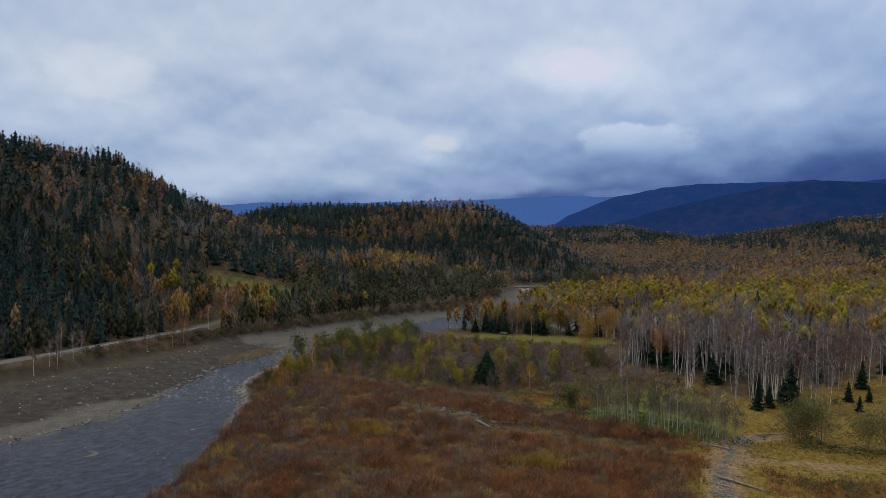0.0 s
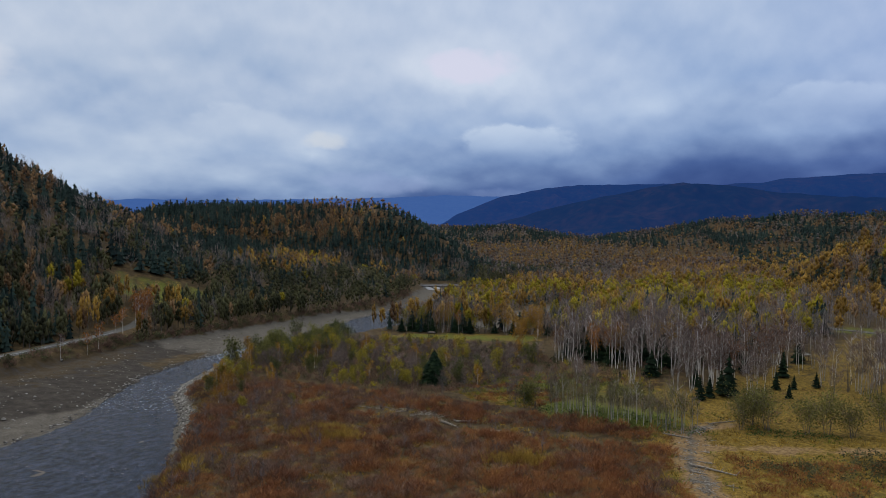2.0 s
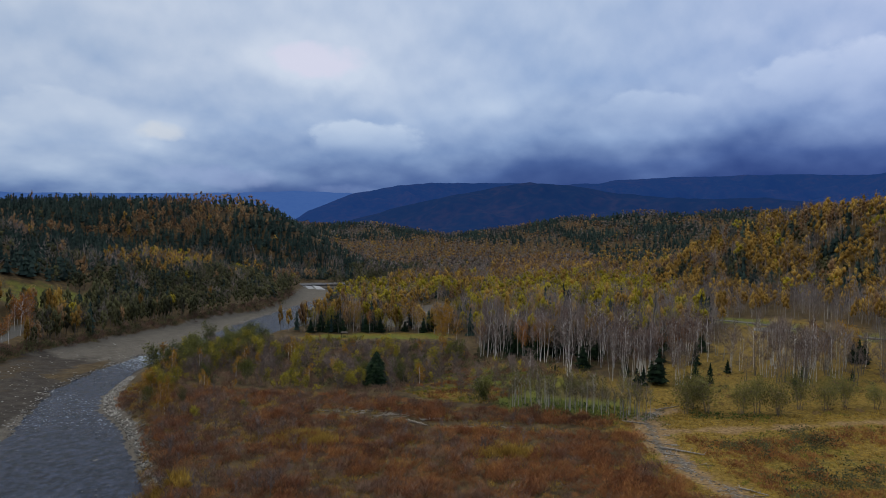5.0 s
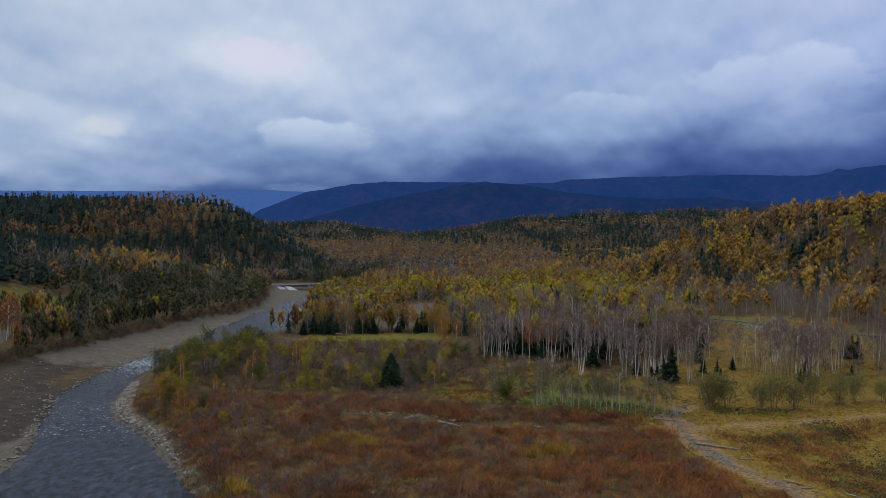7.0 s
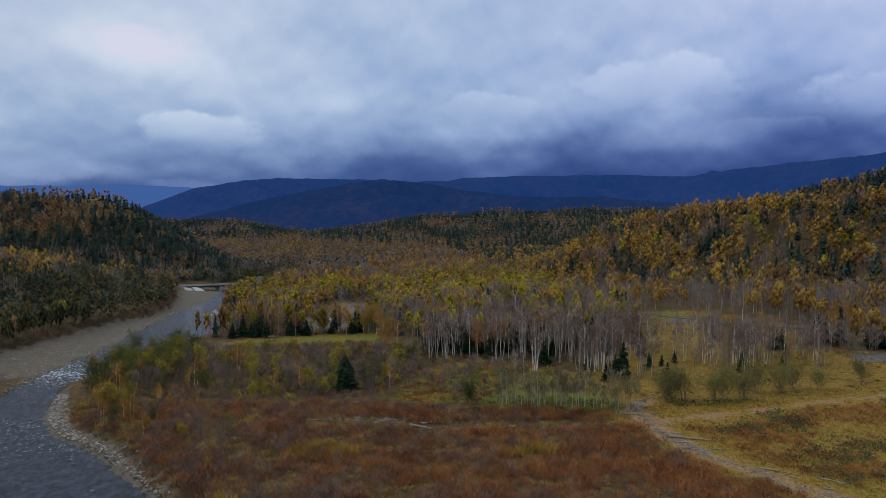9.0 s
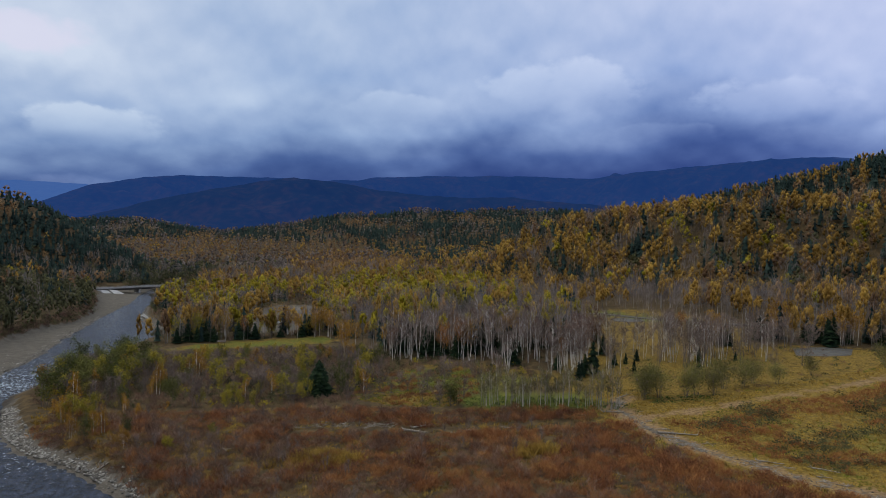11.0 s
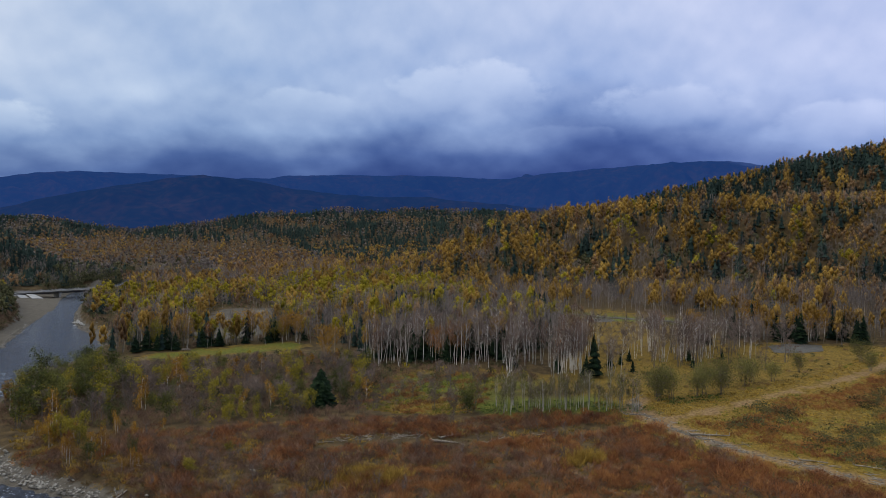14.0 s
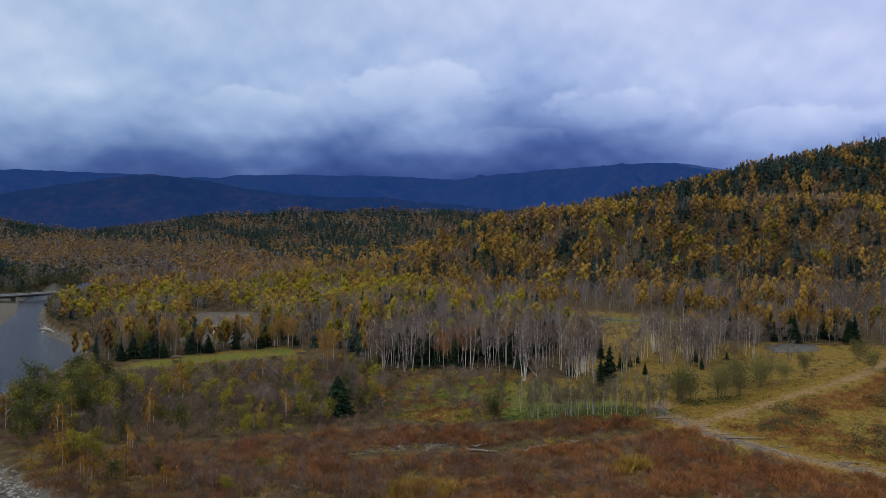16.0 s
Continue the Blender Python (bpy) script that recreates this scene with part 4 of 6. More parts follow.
def wood_kinds(x, y):
    """Kind of each tree, in patches: 0 bare, 1 rust, 2 gold, 3 yellow-green, 4 olive, 5 spruce."""
    z = land(x, y)
    r = np.hypot(x, y + 150)
    p = np.zeros((len(x), 6))
    foot = np.interp(y, YS_WOOD, XS_WOOD) - 16
    p[:] = (0.36, 0.42, 0.16, 0.01, 0.02, 0.05)                                  # valley far up
    flat = (x > -110) & (z < 22)
    p[flat & (y < 470)] = (0.46, 0.20, 0.26, 0.08, 0.01, 0.01)
    p[flat & (y < 375)] = (0.30, 0.04, 0.24, 0.38, 0.03, 0.03)
    p[flat & (x < -15) & (y < 290)] = (0.42, 0.05, 0.16, 0.26, 0.05, 0.07)
    p[flat & (y < 200)] = (0.50, 0.06, 0.14, 0.14, 0.05, 0.15)
    p[flat & (x > 95) & (y < 420)] = (0.60, 0.12, 0.24, 0.03, 0.02, 0.05)
    off = beside(x, y, EAST_RIDGE)[0]
    east = (off * (1 + 1.1 * smooth((y - 290) / 100)) < 84) & (x > 100) & (r < 1100)
    p[east] = (0.24, 0.16, 0.34, 0.07, 0.16, 0.24)
    p[east & (off < 5)] = (0.24, 0.20, 0.42, 0.03, 0.08, 0.12)
    p[east & (off < -30)] = (0.05, 0.14, 0.20, 0.02, 0.05, 0.80)
    west = (x < foot) & (y < 420)
    p[west] = (0.24, 0.08, 0.015, 0.005, 0.26, 0.52)
    p[west & (z > 45)] = (0.22, 0.17, 0.01, 0.005, 0.06, 0.66)
    p[west & (z < 14)] = (0.12, 0.03, 0.05, 0.02, 0.70, 0.22)
    p[(x < -100) & ~west & (r < 560) & (z < 12)] = (0.12, 0.03, 0.05, 0.03, 0.72, 0.08)
    p[west & (y < 66)] = (0.16, 0.02, 0.004, 0.002, 0.20, 0.85)
    p[(x < -100) & (y > 55) & (y < 112) & (z < 16)] = (0.16, 0.10, 0.16, 0.05, 0.44, 0.06)
    mid = (np.hypot(x + 330, (y - 500) * 0.8) < 230) & (z > 10)
    p[mid] = (0.02, 0.05, 0.012, 0.002, 0.01, 0.95)
    p[mid & (x > -322) & (x < -250) & (z > 32)] = (0.10, 0.42, 0.08, 0.0, 0.04, 0.40)
    p[mid & (z < 20) & (x < -190)] = (0.24, 0.12, 0.18, 0.08, 0.14, 0.25)
    far = (r > 920) & (z > 30)
    p[far] = (0.15, 0.12, 0.02, 0.0, 0.01, 0.82)
    p[(x < -128) & (y > 425) & (r < 900) & (z < 22)] = (0.22, 0.06, 0.02, 0.0, 0.10, 0.66)
    p[(x >= -128) & (x < -20) & (y > 470) & (y < 800) & (z < 22)] = (0.50, 0.10, 0.05, 0.0, 0.24, 0.12)
    p[(x >= -150) & (x < -96) & (y > 425) & (y < 700)] = (0.26, 0.05, 0.01, 0.0, 0.50, 0.30)
    hilly = west | mid | far | east
    score = np.log(p + 1e-4)
    for k in range(6):
        patch = ripple(x, y, np.where(far, 130, 52), 40 + k) * 0.65 + ripple(x, y, 21, 50 + k) * 0.5
        score[:, k] += np.where(far, 3.4, np.where(hilly | (y > 215), 2.3, 1.5)) * patch - np.where(far | (y > 215), 0.42, 0.55) * np.log(-np.log(rng.uniform(1e-6, 1, len(x))))
    return score.argmax(1)


def crown_points(h, wide, n, low=0.30):
    """Points near the skin of an egg-shaped crown."""
    d = rng.normal(size=(n, 3))
    d /= np.linalg.norm(d, axis=1)[:, None]
    mid, half = h * (1 + low) / 2, h * (1 - low) / 2
    taper = 1 - 0.25 * d[:, 2:]
    return np.array([0, 0, mid]) + d * rng.uniform(0.45, 1.0, (n, 1)) * np.array([wide, wide, half]) * np.concatenate([taper, taper, np.ones_like(taper)], 1)


def leafy_far(h, wide, n, size, count, low=0.3, sides=3):
    """A straight trunk with an uneven domed crown of leaf clumps round its upper part."""
    wide, low = wide * rng.uniform(0.7, 1.15), low + rng.uniform(-0.12, 0.1)
    p, rad = bole(h * 0.82, 0.0105 * h, 0.02 * h, sides, 3)
    t = tube(p, rad, sides)
    an = rng.uniform(0, 6.28) + np.arange(count) * 2.4
    up = np.linspace(low + 0.14, 0.86, count)
    out = wide * np.sqrt(np.clip(1.02 - ((up - low - 0.2) / (0.9 - low)) ** 2, 0.02, 1)) * 0.5
    c = np.stack([np.cos(an) * out, np.sin(an) * out, h * up], 1)
    c[-1, :2] *= 0.3
    reach = np.array([wide * 0.56, wide * 0.56, h * (1 - low) * 0.24])
    k = rng.integers(0, count, n)
    d = rng.normal(size=(n, 3)) + (0, 0, 0.55)
    d /= np.linalg.norm(d, axis=1)[:, None]
    q = c[k] + d * reach * rng.uniform(0.5, 1.32, (n, 1))
    lv = join([flakes(q, size, out=d / reach + (0, 0, 0.45)), lobes(c, reach[0] * 0.66, reach[2] * 0.76)])
    return [(t[0], t[1], 0), (lv[0], lv[1], 1)]


def bare_far(h, wide, n, w, ln, sides=3):
    p, rad = bole(h * 0.9, 0.006 * h, 0.03 * h, sides, 3)
    t = tube(p, rad, sides)
    c = crown_points(h, wide, n, 0.2)
    c[:, 2] -= ln * 0.4
    d = np.stack([c[:, 0] * 0.45, c[:, 1] * 0.45, np.full(n, 1.3)], 1) + rng.normal(size=(n, 3)) * 0.4
    tw = blades(c, d, ln, w)
    return [(t[0], t[1], 0), (tw[0], tw[1], 1)]


def spruce_far(h, spread, tiers, per):
    v, f = conifer(h * 0.92, spread, tiers, per, droop=0.5, spike=False, belly=0.66)
    return [(v, f, 1)]


def thin(pts, step_keep=1.0):
    return pts[rng.uniform(0, 1, len(pts)) < step_keep]


coarse_x, coarse_y = np.arange(-1600, 1601, 10.0), np.arange(-200, 1501, 10.0)
COARSE = land(*np.meshgrid(coarse_x, coarse_y))


def overlooked(x, y):
    """True where a tree top shows above the land from the air over the valley's mouth."""
    seen, top = np.zeros(len(x), bool), land(x, y) + 14
    for ex, ey in ((60, -136), (5, -155), (-68, -124)):
        clear = np.ones(len(x), bool)
        for t in np.linspace(0.25, 0.985, 34):
            i = np.clip(((ex + (x - ex) * t + 1600) / 10).round().astype(int), 0, len(coarse_x) - 1)
            j = np.clip(((ey + (y - ey) * t + 200) / 10).round().astype(int), 0, len(coarse_y) - 1)
            clear &= COARSE[j, i] + 3 < 41 + (top - 41) * t
        seen |= clear
    return seen


CANOPY = [TWIG_FAR, RUST_FAR, GOLD_FAR, LIME_FAR, OLIVE_FAR, SPRUCE_FAR]
CANOPY_NAMES = ["bare_birch_wood", "rust_birch_wood", "golden_birch_wood", "yellow_green_aspen_wood", "olive_alder_wood", "spruce_wood"]
CANOPY_LABELS = ["leafless grey-brown birch wood with pale trunks", "rust-brown autumn birch wood", "golden autumn birch wood with pale trunks", "yellow-green autumn aspen wood", "dull olive alder wood along the river", "dark green spruce wood on the hills"]
bands = (("near", 0, 350, 3.9), ("mid", 350, 720, 4.7), ("far", 720, 1420, 7.7))
for tag, r0, r1, step in bands:
    pts = jittered(-1500, 1500, -60, 1420, step)
    rr = np.hypot(pts[:, 0], pts[:, 1] + 150)
    pts = pts[(rr >= r0) & (rr < r1) & in_view(pts[:, 0], pts[:, 1])]
    pts = pts[free_of_clearings(pts[:, 0], pts[:, 1])]
    pts = pts[overlooked(pts[:, 0], pts[:, 1])]
    lie = land(pts[:, 0], pts[:, 1])
    steep = np.abs(land(pts[:, 0] + 6, pts[:, 1]) - lie) + np.abs(land(pts[:, 0], pts[:, 1] + 6) - lie) > 0.7
    pts = pts[steep | (rng.uniform(0, 1, len(pts)) < (1.0 if tag == "near" else 0.85))]
    sparse = in_poly(pts[:, 0], pts[:, 1], CORRIDOR)
    pts = pts[~sparse | (rng.uniform(0, 1, len(pts)) < 0.03)]
    kinds = wood_kinds(pts[:, 0], pts[:, 1])
    kinds[in_poly(pts[:, 0], pts[:, 1], CORRIDOR)] = 0
    tall = np.where((beside(pts[:, 0], pts[:, 1], EAST_RIDGE)[0] < 84) & (pts[:, 0] > 100), 1.12, 1.0)
    for k in range(6):
        h = (12.0, 11.0, 11.5, 11.5, 9.5, 12.4)[k] * {"near": 1.05, "mid": 0.9, "far": 0.9}[tag]
        protos = []
        for q in range(7):
            hh = h * rng.uniform(0.85, 1.15)
            if k == 0 and tag != "far":
                protos.append(bare_far(hh, {"near": 2.3, "mid": 2.8, "far": 4.2}[tag], {"near": 74, "mid": 31, "far": 12}[tag], {"near": 0.085, "mid": 0.25, "far": 0.9}[tag], 2.4, 3))
            elif k == 5:
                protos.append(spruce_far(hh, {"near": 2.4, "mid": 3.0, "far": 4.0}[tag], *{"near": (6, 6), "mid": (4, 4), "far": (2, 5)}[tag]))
            else:
                protos.append(leafy_far(hh, {"near": 2.1, "mid": 2.9, "far": 3.9}[tag] * (1.0, 0.95, 0.95, 1.22, 0.95)[k], {"near": 134 if k != 4 else 90, "mid": 64 if k != 4 else 46, "far": 18}[tag], {"near": 0.47, "mid": 0.62, "far": 1.3}[tag], {"near": 8, "mid": 4, "far": 2}[tag], (0.3, 0.30, 0.32, 0.40, 0.2)[k]))
            if tag == "far":
                protos[-1] = [p for p in protos[-1] if p[2] == 1]
        # trunks west of x = -100 take the bark with painted shade
        for shore, bark in ((pts[:, 0] < -100, BARK_SHADED), (pts[:, 0] >= -100, BARK_NEAR if tag == "near" else BARK_FAR)):
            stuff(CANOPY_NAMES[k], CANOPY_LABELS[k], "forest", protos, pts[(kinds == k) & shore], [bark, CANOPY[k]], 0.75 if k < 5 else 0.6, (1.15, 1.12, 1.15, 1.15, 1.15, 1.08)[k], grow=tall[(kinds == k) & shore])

# ---------------------------------------------------------------- scrub and grass


def bush(h, w, n, width):
    a = rng.uniform(0, 6.28, n)
    q = w * 0.36 * np.sqrt(rng.uniform(0, 1, n))
    lift = rng.uniform(0, 0.68, n) * np.sqrt(np.clip(1 - (q / (w * 0.4)) ** 2, 0.05, 1))
    roots = np.stack([np.cos(a) * q, np.sin(a) * q, lift * h], 1)
    ways = np.stack([np.cos(a) * q / w + rng.normal(0, 0.42, n), np.sin(a) * q / w + rng.normal(0, 0.42, n), rng.uniform(0.35, 1.0, n)], 1)
    return blades(roots, ways, h * 0.42, width)


def leaf_bush(h, w, n, size):
    c = rng.normal(size=(n, 3)) * (w * 0.3, w * 0.3, h * 0.22) + (0, 0, h * 0.55)
    c[:, 2] = np.clip(c[:, 2], 0.1, None)
    return flakes(c, size)


def tuft(h, n):
    a = rng.uniform(0, 6.28, n)
    q = 0.45 * np.sqrt(rng.uniform(0, 1, n))
    roots = np.stack([np.cos(a) * q, np.sin(a) * q, np.zeros(n)], 1)
    ways = np.stack([np.cos(a) * 0.5, np.sin(a) * 0.5, np.ones(n)], 1)
    return blades(roots, ways, h, 0.10)


SCRUB_FIELD = [(-36, -56), (-54, -20), (-65.5, -2), (-73, 6), (-79.5, 13), (-84, 21), (-80, 34), (-62, 31), (-40, 28), (-16, 26), (8, 17), (32, 7), (43, 1), (43, -12), (46, -28), (55, -48), (70, -80), (-20, -80)]
pts = jittered(-86, 80, -82, 38, 1.25)
open_strip = near_line(pts[:, 0], pts[:, 1], [(-26, 8), (-8, 6), (4, 0), (20, -1), (38, -4)]) < 2.8 + 2 * ripple(pts[:, 0], pts[:, 1], 14, 50)
bald = ripple(pts[:, 0], pts[:, 1], 26, 51) * 0.6 + ripple(pts[:, 0], pts[:, 1], 9, 52) * 0.5 > 0.36
keep = in_poly(pts[:, 0], pts[:, 1], SCRUB_FIELD) & ~open_strip & ~bald
OCHRE = material("ochre_scrub", ((0.10, 0.060, 0.015), (0.22, 0.132, 0.029), (0.36, 0.23, 0.056)), scale=0.5, island=0.22, tint=True)
BRUSH = material("grey_brown_brush", ((0.070, 0.041, 0.030), (0.145, 0.084, 0.060), (0.235, 0.148, 0.104)), scale=0.1, island=0.13, tint=True)
kind = rng.uniform(0, 1, len(pts)) + 0.45 * ripple(pts[:, 0], pts[:, 1], 30, 53) + 0.25 * ripple(pts[:, 0], pts[:, 1], 11, 54) - 0.007 * pts[:, 0] - 0.002 * pts[:, 1]
stuff("red_brown_scrub", "dense leafless red-brown willow scrub", "shrubs", [[(*bush(rng.uniform(1.1, 2.1), 3.0, 90, 0.065), 0)] for _ in range(8)], pts[keep & (kind < 0.66)], [SCRUB], 0.55, 1.2, uneven=0.38)
stuff("grey_scrub", "grey-brown leafless willow scrub", "shrubs", [[(*bush(rng.uniform(1.3, 2.3), 3.0, 90, 0.06), 0)] for _ in range(8)], pts[keep & (kind >= 0.66) & (kind < 1.2)], [BRUSH], 0.6, 1.25, uneven=0.35)
stuff("ochre_scrub", "ochre-brown low scrub", "shrubs", [[(*bush(rng.uniform(0.8, 1.5), 2.4, 60, 0.09), 0)] for _ in range(6)], pts[keep & (kind >= 1.2)], [OCHRE], 0.6, 1.25)
gold = np.concatenate([np.array((-23, -14.8)) + rng.normal(size=(300, 2)) * (3.0, 2.0), np.array((-21, -17)) + rng.normal(size=(60, 2)) * (2, 1.2), np.array((17, -19)) + rng.normal(size=(90, 2)) * (3.0, 1.4), np.array((-38, -42)) + rng.normal(size=(60, 2)) * (3, 2)])
stuff("golden_grass", "golden dry grass patches in the scrub", "grass", [[(*tuft(1.5, 30), 0)] for _ in range(4)], gold, [GRASS_DRY], 0.8, 1.3)
gp = jittered(-86, 80, -82, 38, 1.1)
bald = ripple(gp[:, 0], gp[:, 1], 26, 51) * 0.6 + ripple(gp[:, 0], gp[:, 1], 9, 52) * 0.5 > 0.28
keep = in_poly(gp[:, 0], gp[:, 1], SCRUB_FIELD) & bald
stuff("dry_grass", "straw-yellow dry grass tufts among the scrub", "grass", [[(*tuft(0.75, 18), 0)] for _ in range(5)], gp[keep & (rng.uniform(0, 1, len(gp)) < 0.6)], [GRASS_DRY], 0.5, 1.2)
stuff("olive_grass", "olive-brown grass tufts among the scrub", "grass", [[(*tuft(0.8, 18), 0)] for _ in range(5)], gp[in_poly(gp[:, 0], gp[:, 1], SCRUB_FIELD) & (rng.uniform(0, 1, len(gp)) < 0.15)], [OLIVE_GRASS], 0.5, 1.2)

# ---------------------------------------------------------------- single trees


def part(name, shape, mat, parent, label="", smooth_shade=False):
    ob = new(name, mesh_from(name, shape[0], shape[1], [mat], smooth_shade=smooth_shade))
    ob.parent = parent
    if label:
        tagged(ob, label)
    return ob


def tree(name, label, category, group, pieces):
    """An Empty at the foot of the trunk with its parts."""
    top = tagged(new(name), label, category, group)
    for key, shape, mat in pieces:
        if len(shape[0]):
            part(key, shape, mat, top)
    top.location = (0, 0, -500)
    return top


def birch(h, label, leaves, leaf_mat, stems=1, group="birches by the meadow", spread=2.2, twigs=300, bark=None, base=0.42):
    t, tw, lv = broadleaf(h, spread, leaves, 0.34, twigs, base=base, limbs=11, sides=5, stems=stems, r=0.0064 * h, twig_w=0.075, twig_l=1.7)
    return tree("birch_tree", label, "birch tree", group, [("trunk", t, bark or BARK_WHITE), ("branchwork", tw, TWIG), ("foliage", lv, leaf_mat)])


def alder(name, h, label, category, group, leaves, leaf_mat, stems, spread, twigs, bark=None, base=0.25, leaf=0.3):
    t, tw, lv = broadleaf(h, spread, leaves, leaf, twigs, base=base, limbs=11, sides=5, stems=stems, r=(0.0105 * h + 0.01) / (1 + 0.12 * stems), twig_w=0.055, twig_l=1.1)
    return tree(name, label, category, group, [("trunk", t, bark or BARK_GREY), ("branchwork", tw, TWIG), ("foliage", lv, leaf_mat)])


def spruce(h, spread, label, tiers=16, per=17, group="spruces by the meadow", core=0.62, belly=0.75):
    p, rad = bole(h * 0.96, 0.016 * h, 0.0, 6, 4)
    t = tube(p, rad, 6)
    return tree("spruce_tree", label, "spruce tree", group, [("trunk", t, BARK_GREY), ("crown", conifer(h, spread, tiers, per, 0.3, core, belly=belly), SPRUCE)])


def plant(protos, places):
    """Copies of the prototypes on the ground; each prototype itself takes the first place that falls to it."""
    used = set()
    for k, (x, y, s) in enumerate(places):
        q = protos[int(rng.integers(0, len(protos)))]
        m = Matrix.Translation((x, y, float(land(x, y)) - 0.08)) @ Matrix.Rotation(rng.uniform(0, 6.28), 4, "Z")
        if id(q) in used:
            ob = copy_thing(q, m)
        else:
            used.add(id(q))
            q.matrix_basis = m
            ob = q
        ob.scale = (s, s, s * rng.uniform(0.92, 1.1))
    for q in protos:
        if id(q) not in used:
            for o in (*q.children_recursive, q):
                bpy.data.objects.remove(o)


def spread_in(poly, n, gap, keep=None):
    """n places inside a polygon, no two nearer than gap."""
    lo, hi = np.min(poly, 0), np.max(poly, 0)
    got = []
    for _ in range(n * 60):
        p = rng.uniform(lo, hi)
        if in_poly(p[:1], p[1:2], poly)[0] and all((p[0] - q[0]) ** 2 + (p[1] - q[1]) ** 2 > gap * gap for q in got) and (keep is None or keep(p)):
            got.append(p)
            if len(got) == n:
                break
    return got


def sized(places, lo, hi):
    return [(p[0], p[1], rng.uniform(lo, hi)) for p in places]


def lower_by_the_lawn(places):
    return [(x, y, s * min(1.0, max(0.32, (126 - y) / 44))) for x, y, s in places]


def clump(cx, cy, r, n, lo, hi):
    return [(cx + rng.normal() * r * 0.5, cy + rng.normal() * r * 0.5, rng.uniform(lo, hi)) for _ in range(n)]


GROVE = [(3, 86), (9.8, 77.1), (19.1, 67.3), (30.5, 57.7), (38.6, 49.6), (47.6, 53.2), (53.9, 67.6), (58.7, 75.9), (4, 104)]
bare_birches = [birch(rng.uniform(11.5, 14.5), "leafless white-stemmed birch at the meadow edge", 0, None, stems=st) for st in (1, 1, 1, 2, 2, 3)]
rusty_birches = [birch(rng.uniform(11, 14), "white-stemmed birch with thin rust-brown crown", 220, LEAF_RUST, stems=st, twigs=300) for st in (1, 2, 3)]
gold_birches = [birch(rng.uniform(9, 12), "white-stemmed birch in golden leaf", 620, LEAF_GOLD, stems=st, twigs=60) for st in (1, 1, 2)]
orange_birches = [birch(rng.uniform(9, 12), "birch in orange autumn leaf", 620, LEAF_ORANGE, stems=1, twigs=60) for st in (1, 1)]
plant(bare_birches, sized(spread_in(GROVE, 96, 2.0), 0.6, 1.15)
      + clump(50.0, 44.4, 5, 9, 0.75, 1.0) + clump(61.0, 33.8, 4, 5, 0.7, 0.95) + clump(94.0, 63.3, 7, 9, 0.75, 1.0) + clump(91.0, 58.3, 4, 6, 0.75, 1.0) + clump(78.7, 53.2, 5, 5, 0.7, 0.95) + clump(74.0, 64.7, 6, 5, 0.75, 1.0) + clump(101.8, 44.4, 3, 4, 0.8, 1.0) + clump(91.4, 38.4, 2, 3, 0.8, 1.0) + clump(31.8, 44.3, 2, 3, 0.7, 0.9) + clump(116.4, 39.9, 4, 4, 0.6, 0.9)
      + clump(44.7, 39.9, 3, 4, 0.7, 0.9) + clump(95.7, 48.8, 9, 8, 0.65, 0.9) + [(22.0, 19.9, 0.95), (23.9, 15.5, 0.55)])
plant(bare_birches, clump(92.4, 45.9, 5, 6, 0.7, 0.95) + clump(83.3, 44.4, 4, 4, 0.7, 0.9) + clump(106.2, 53.2, 6, 6, 0.7, 0.95) + clump(122.2, 56.1, 6, 6, 0.7, 0.95))
plant(rusty_birches, clump(52.7, 45.9, 4, 8, 0.75, 0.95) + clump(63.6, 59.0, 5, 6, 0.75, 0.95) + clump(68.1, 70.4, 6, 6, 0.75, 1.0) + sized(spread_in(GROVE, 12, 5), 0.8, 1.0))
plant(gold_birches, clump(9.8, 87.5, 6, 3, 0.8, 1.0) + clump(-6, 98, 5, 4, 0.8, 1.0) + clump(-14, 138, 8, 6, 0.8, 1.0) + clump(-56, 146, 12, 8, 0.7, 1.0) + clump(-30, 150, 10, 6, 0.7, 1.0) + [(27.7, 66.0, 0.9), (39.6, 67.6, 0.9)])
plant(gold_birches, clump(136.5, 65.4, 7, 5, 0.8, 1.05) + clump(156.8, 56.0, 6, 4, 0.8, 1.0) + clump(110.6, 60.4, 5, 3, 0.8, 1.0) + clump(102.3, 54.7, 4, 2, 0.7, 0.9))
plant(orange_birches, [(19.9, 69.2, 0.95), (25.1, 66.9, 1.0), (-44, 137, 0.7), (51.4, 51.1, 0.6), (109.4, 79.4, 0.8), (104.8, 75.6, 0.7)])

plant([spruce(9.8, 4.0, "large dark green spruce standing alone in the scrub", 30, 24, core=0.78, belly=0.6)], [(-20.6, 41.8, 1.0)])
gp = jittered(2, 62, 48, 104, 1.9)
gp = gp[in_poly(gp[:, 0], gp[:, 1] - 2.5, GROVE)]
gu = rng.uniform(0, 1, len(gp))
stuff("grove_undergrowth", "dark olive undergrowth among the birch trunks", "shrubs", [[(*leaf_bush(rng.uniform(1.2, 2.2), 2.0, 36, 0.34), 0)] for _ in range(5)], gp[gu < 0.45], [OLIVE_FAR], 0.6, 1.3)
stuff("grove_brush", "grey-brown leafless brush among the birch trunks", "shrubs", [[(*bush(rng.uniform(1.6, 2.6), 2.4, 56, 0.07), 0)] for _ in range(5)], gp[(gu >= 0.45) & (gu < 0.8)], [BRUSH], 0.6, 1.3)
small_spruces = [spruce(rng.uniform(7, 8), rng.uniform(1.9, 2.3), "small dark green spruce on the meadow", 13, 14) for _ in range(4)]
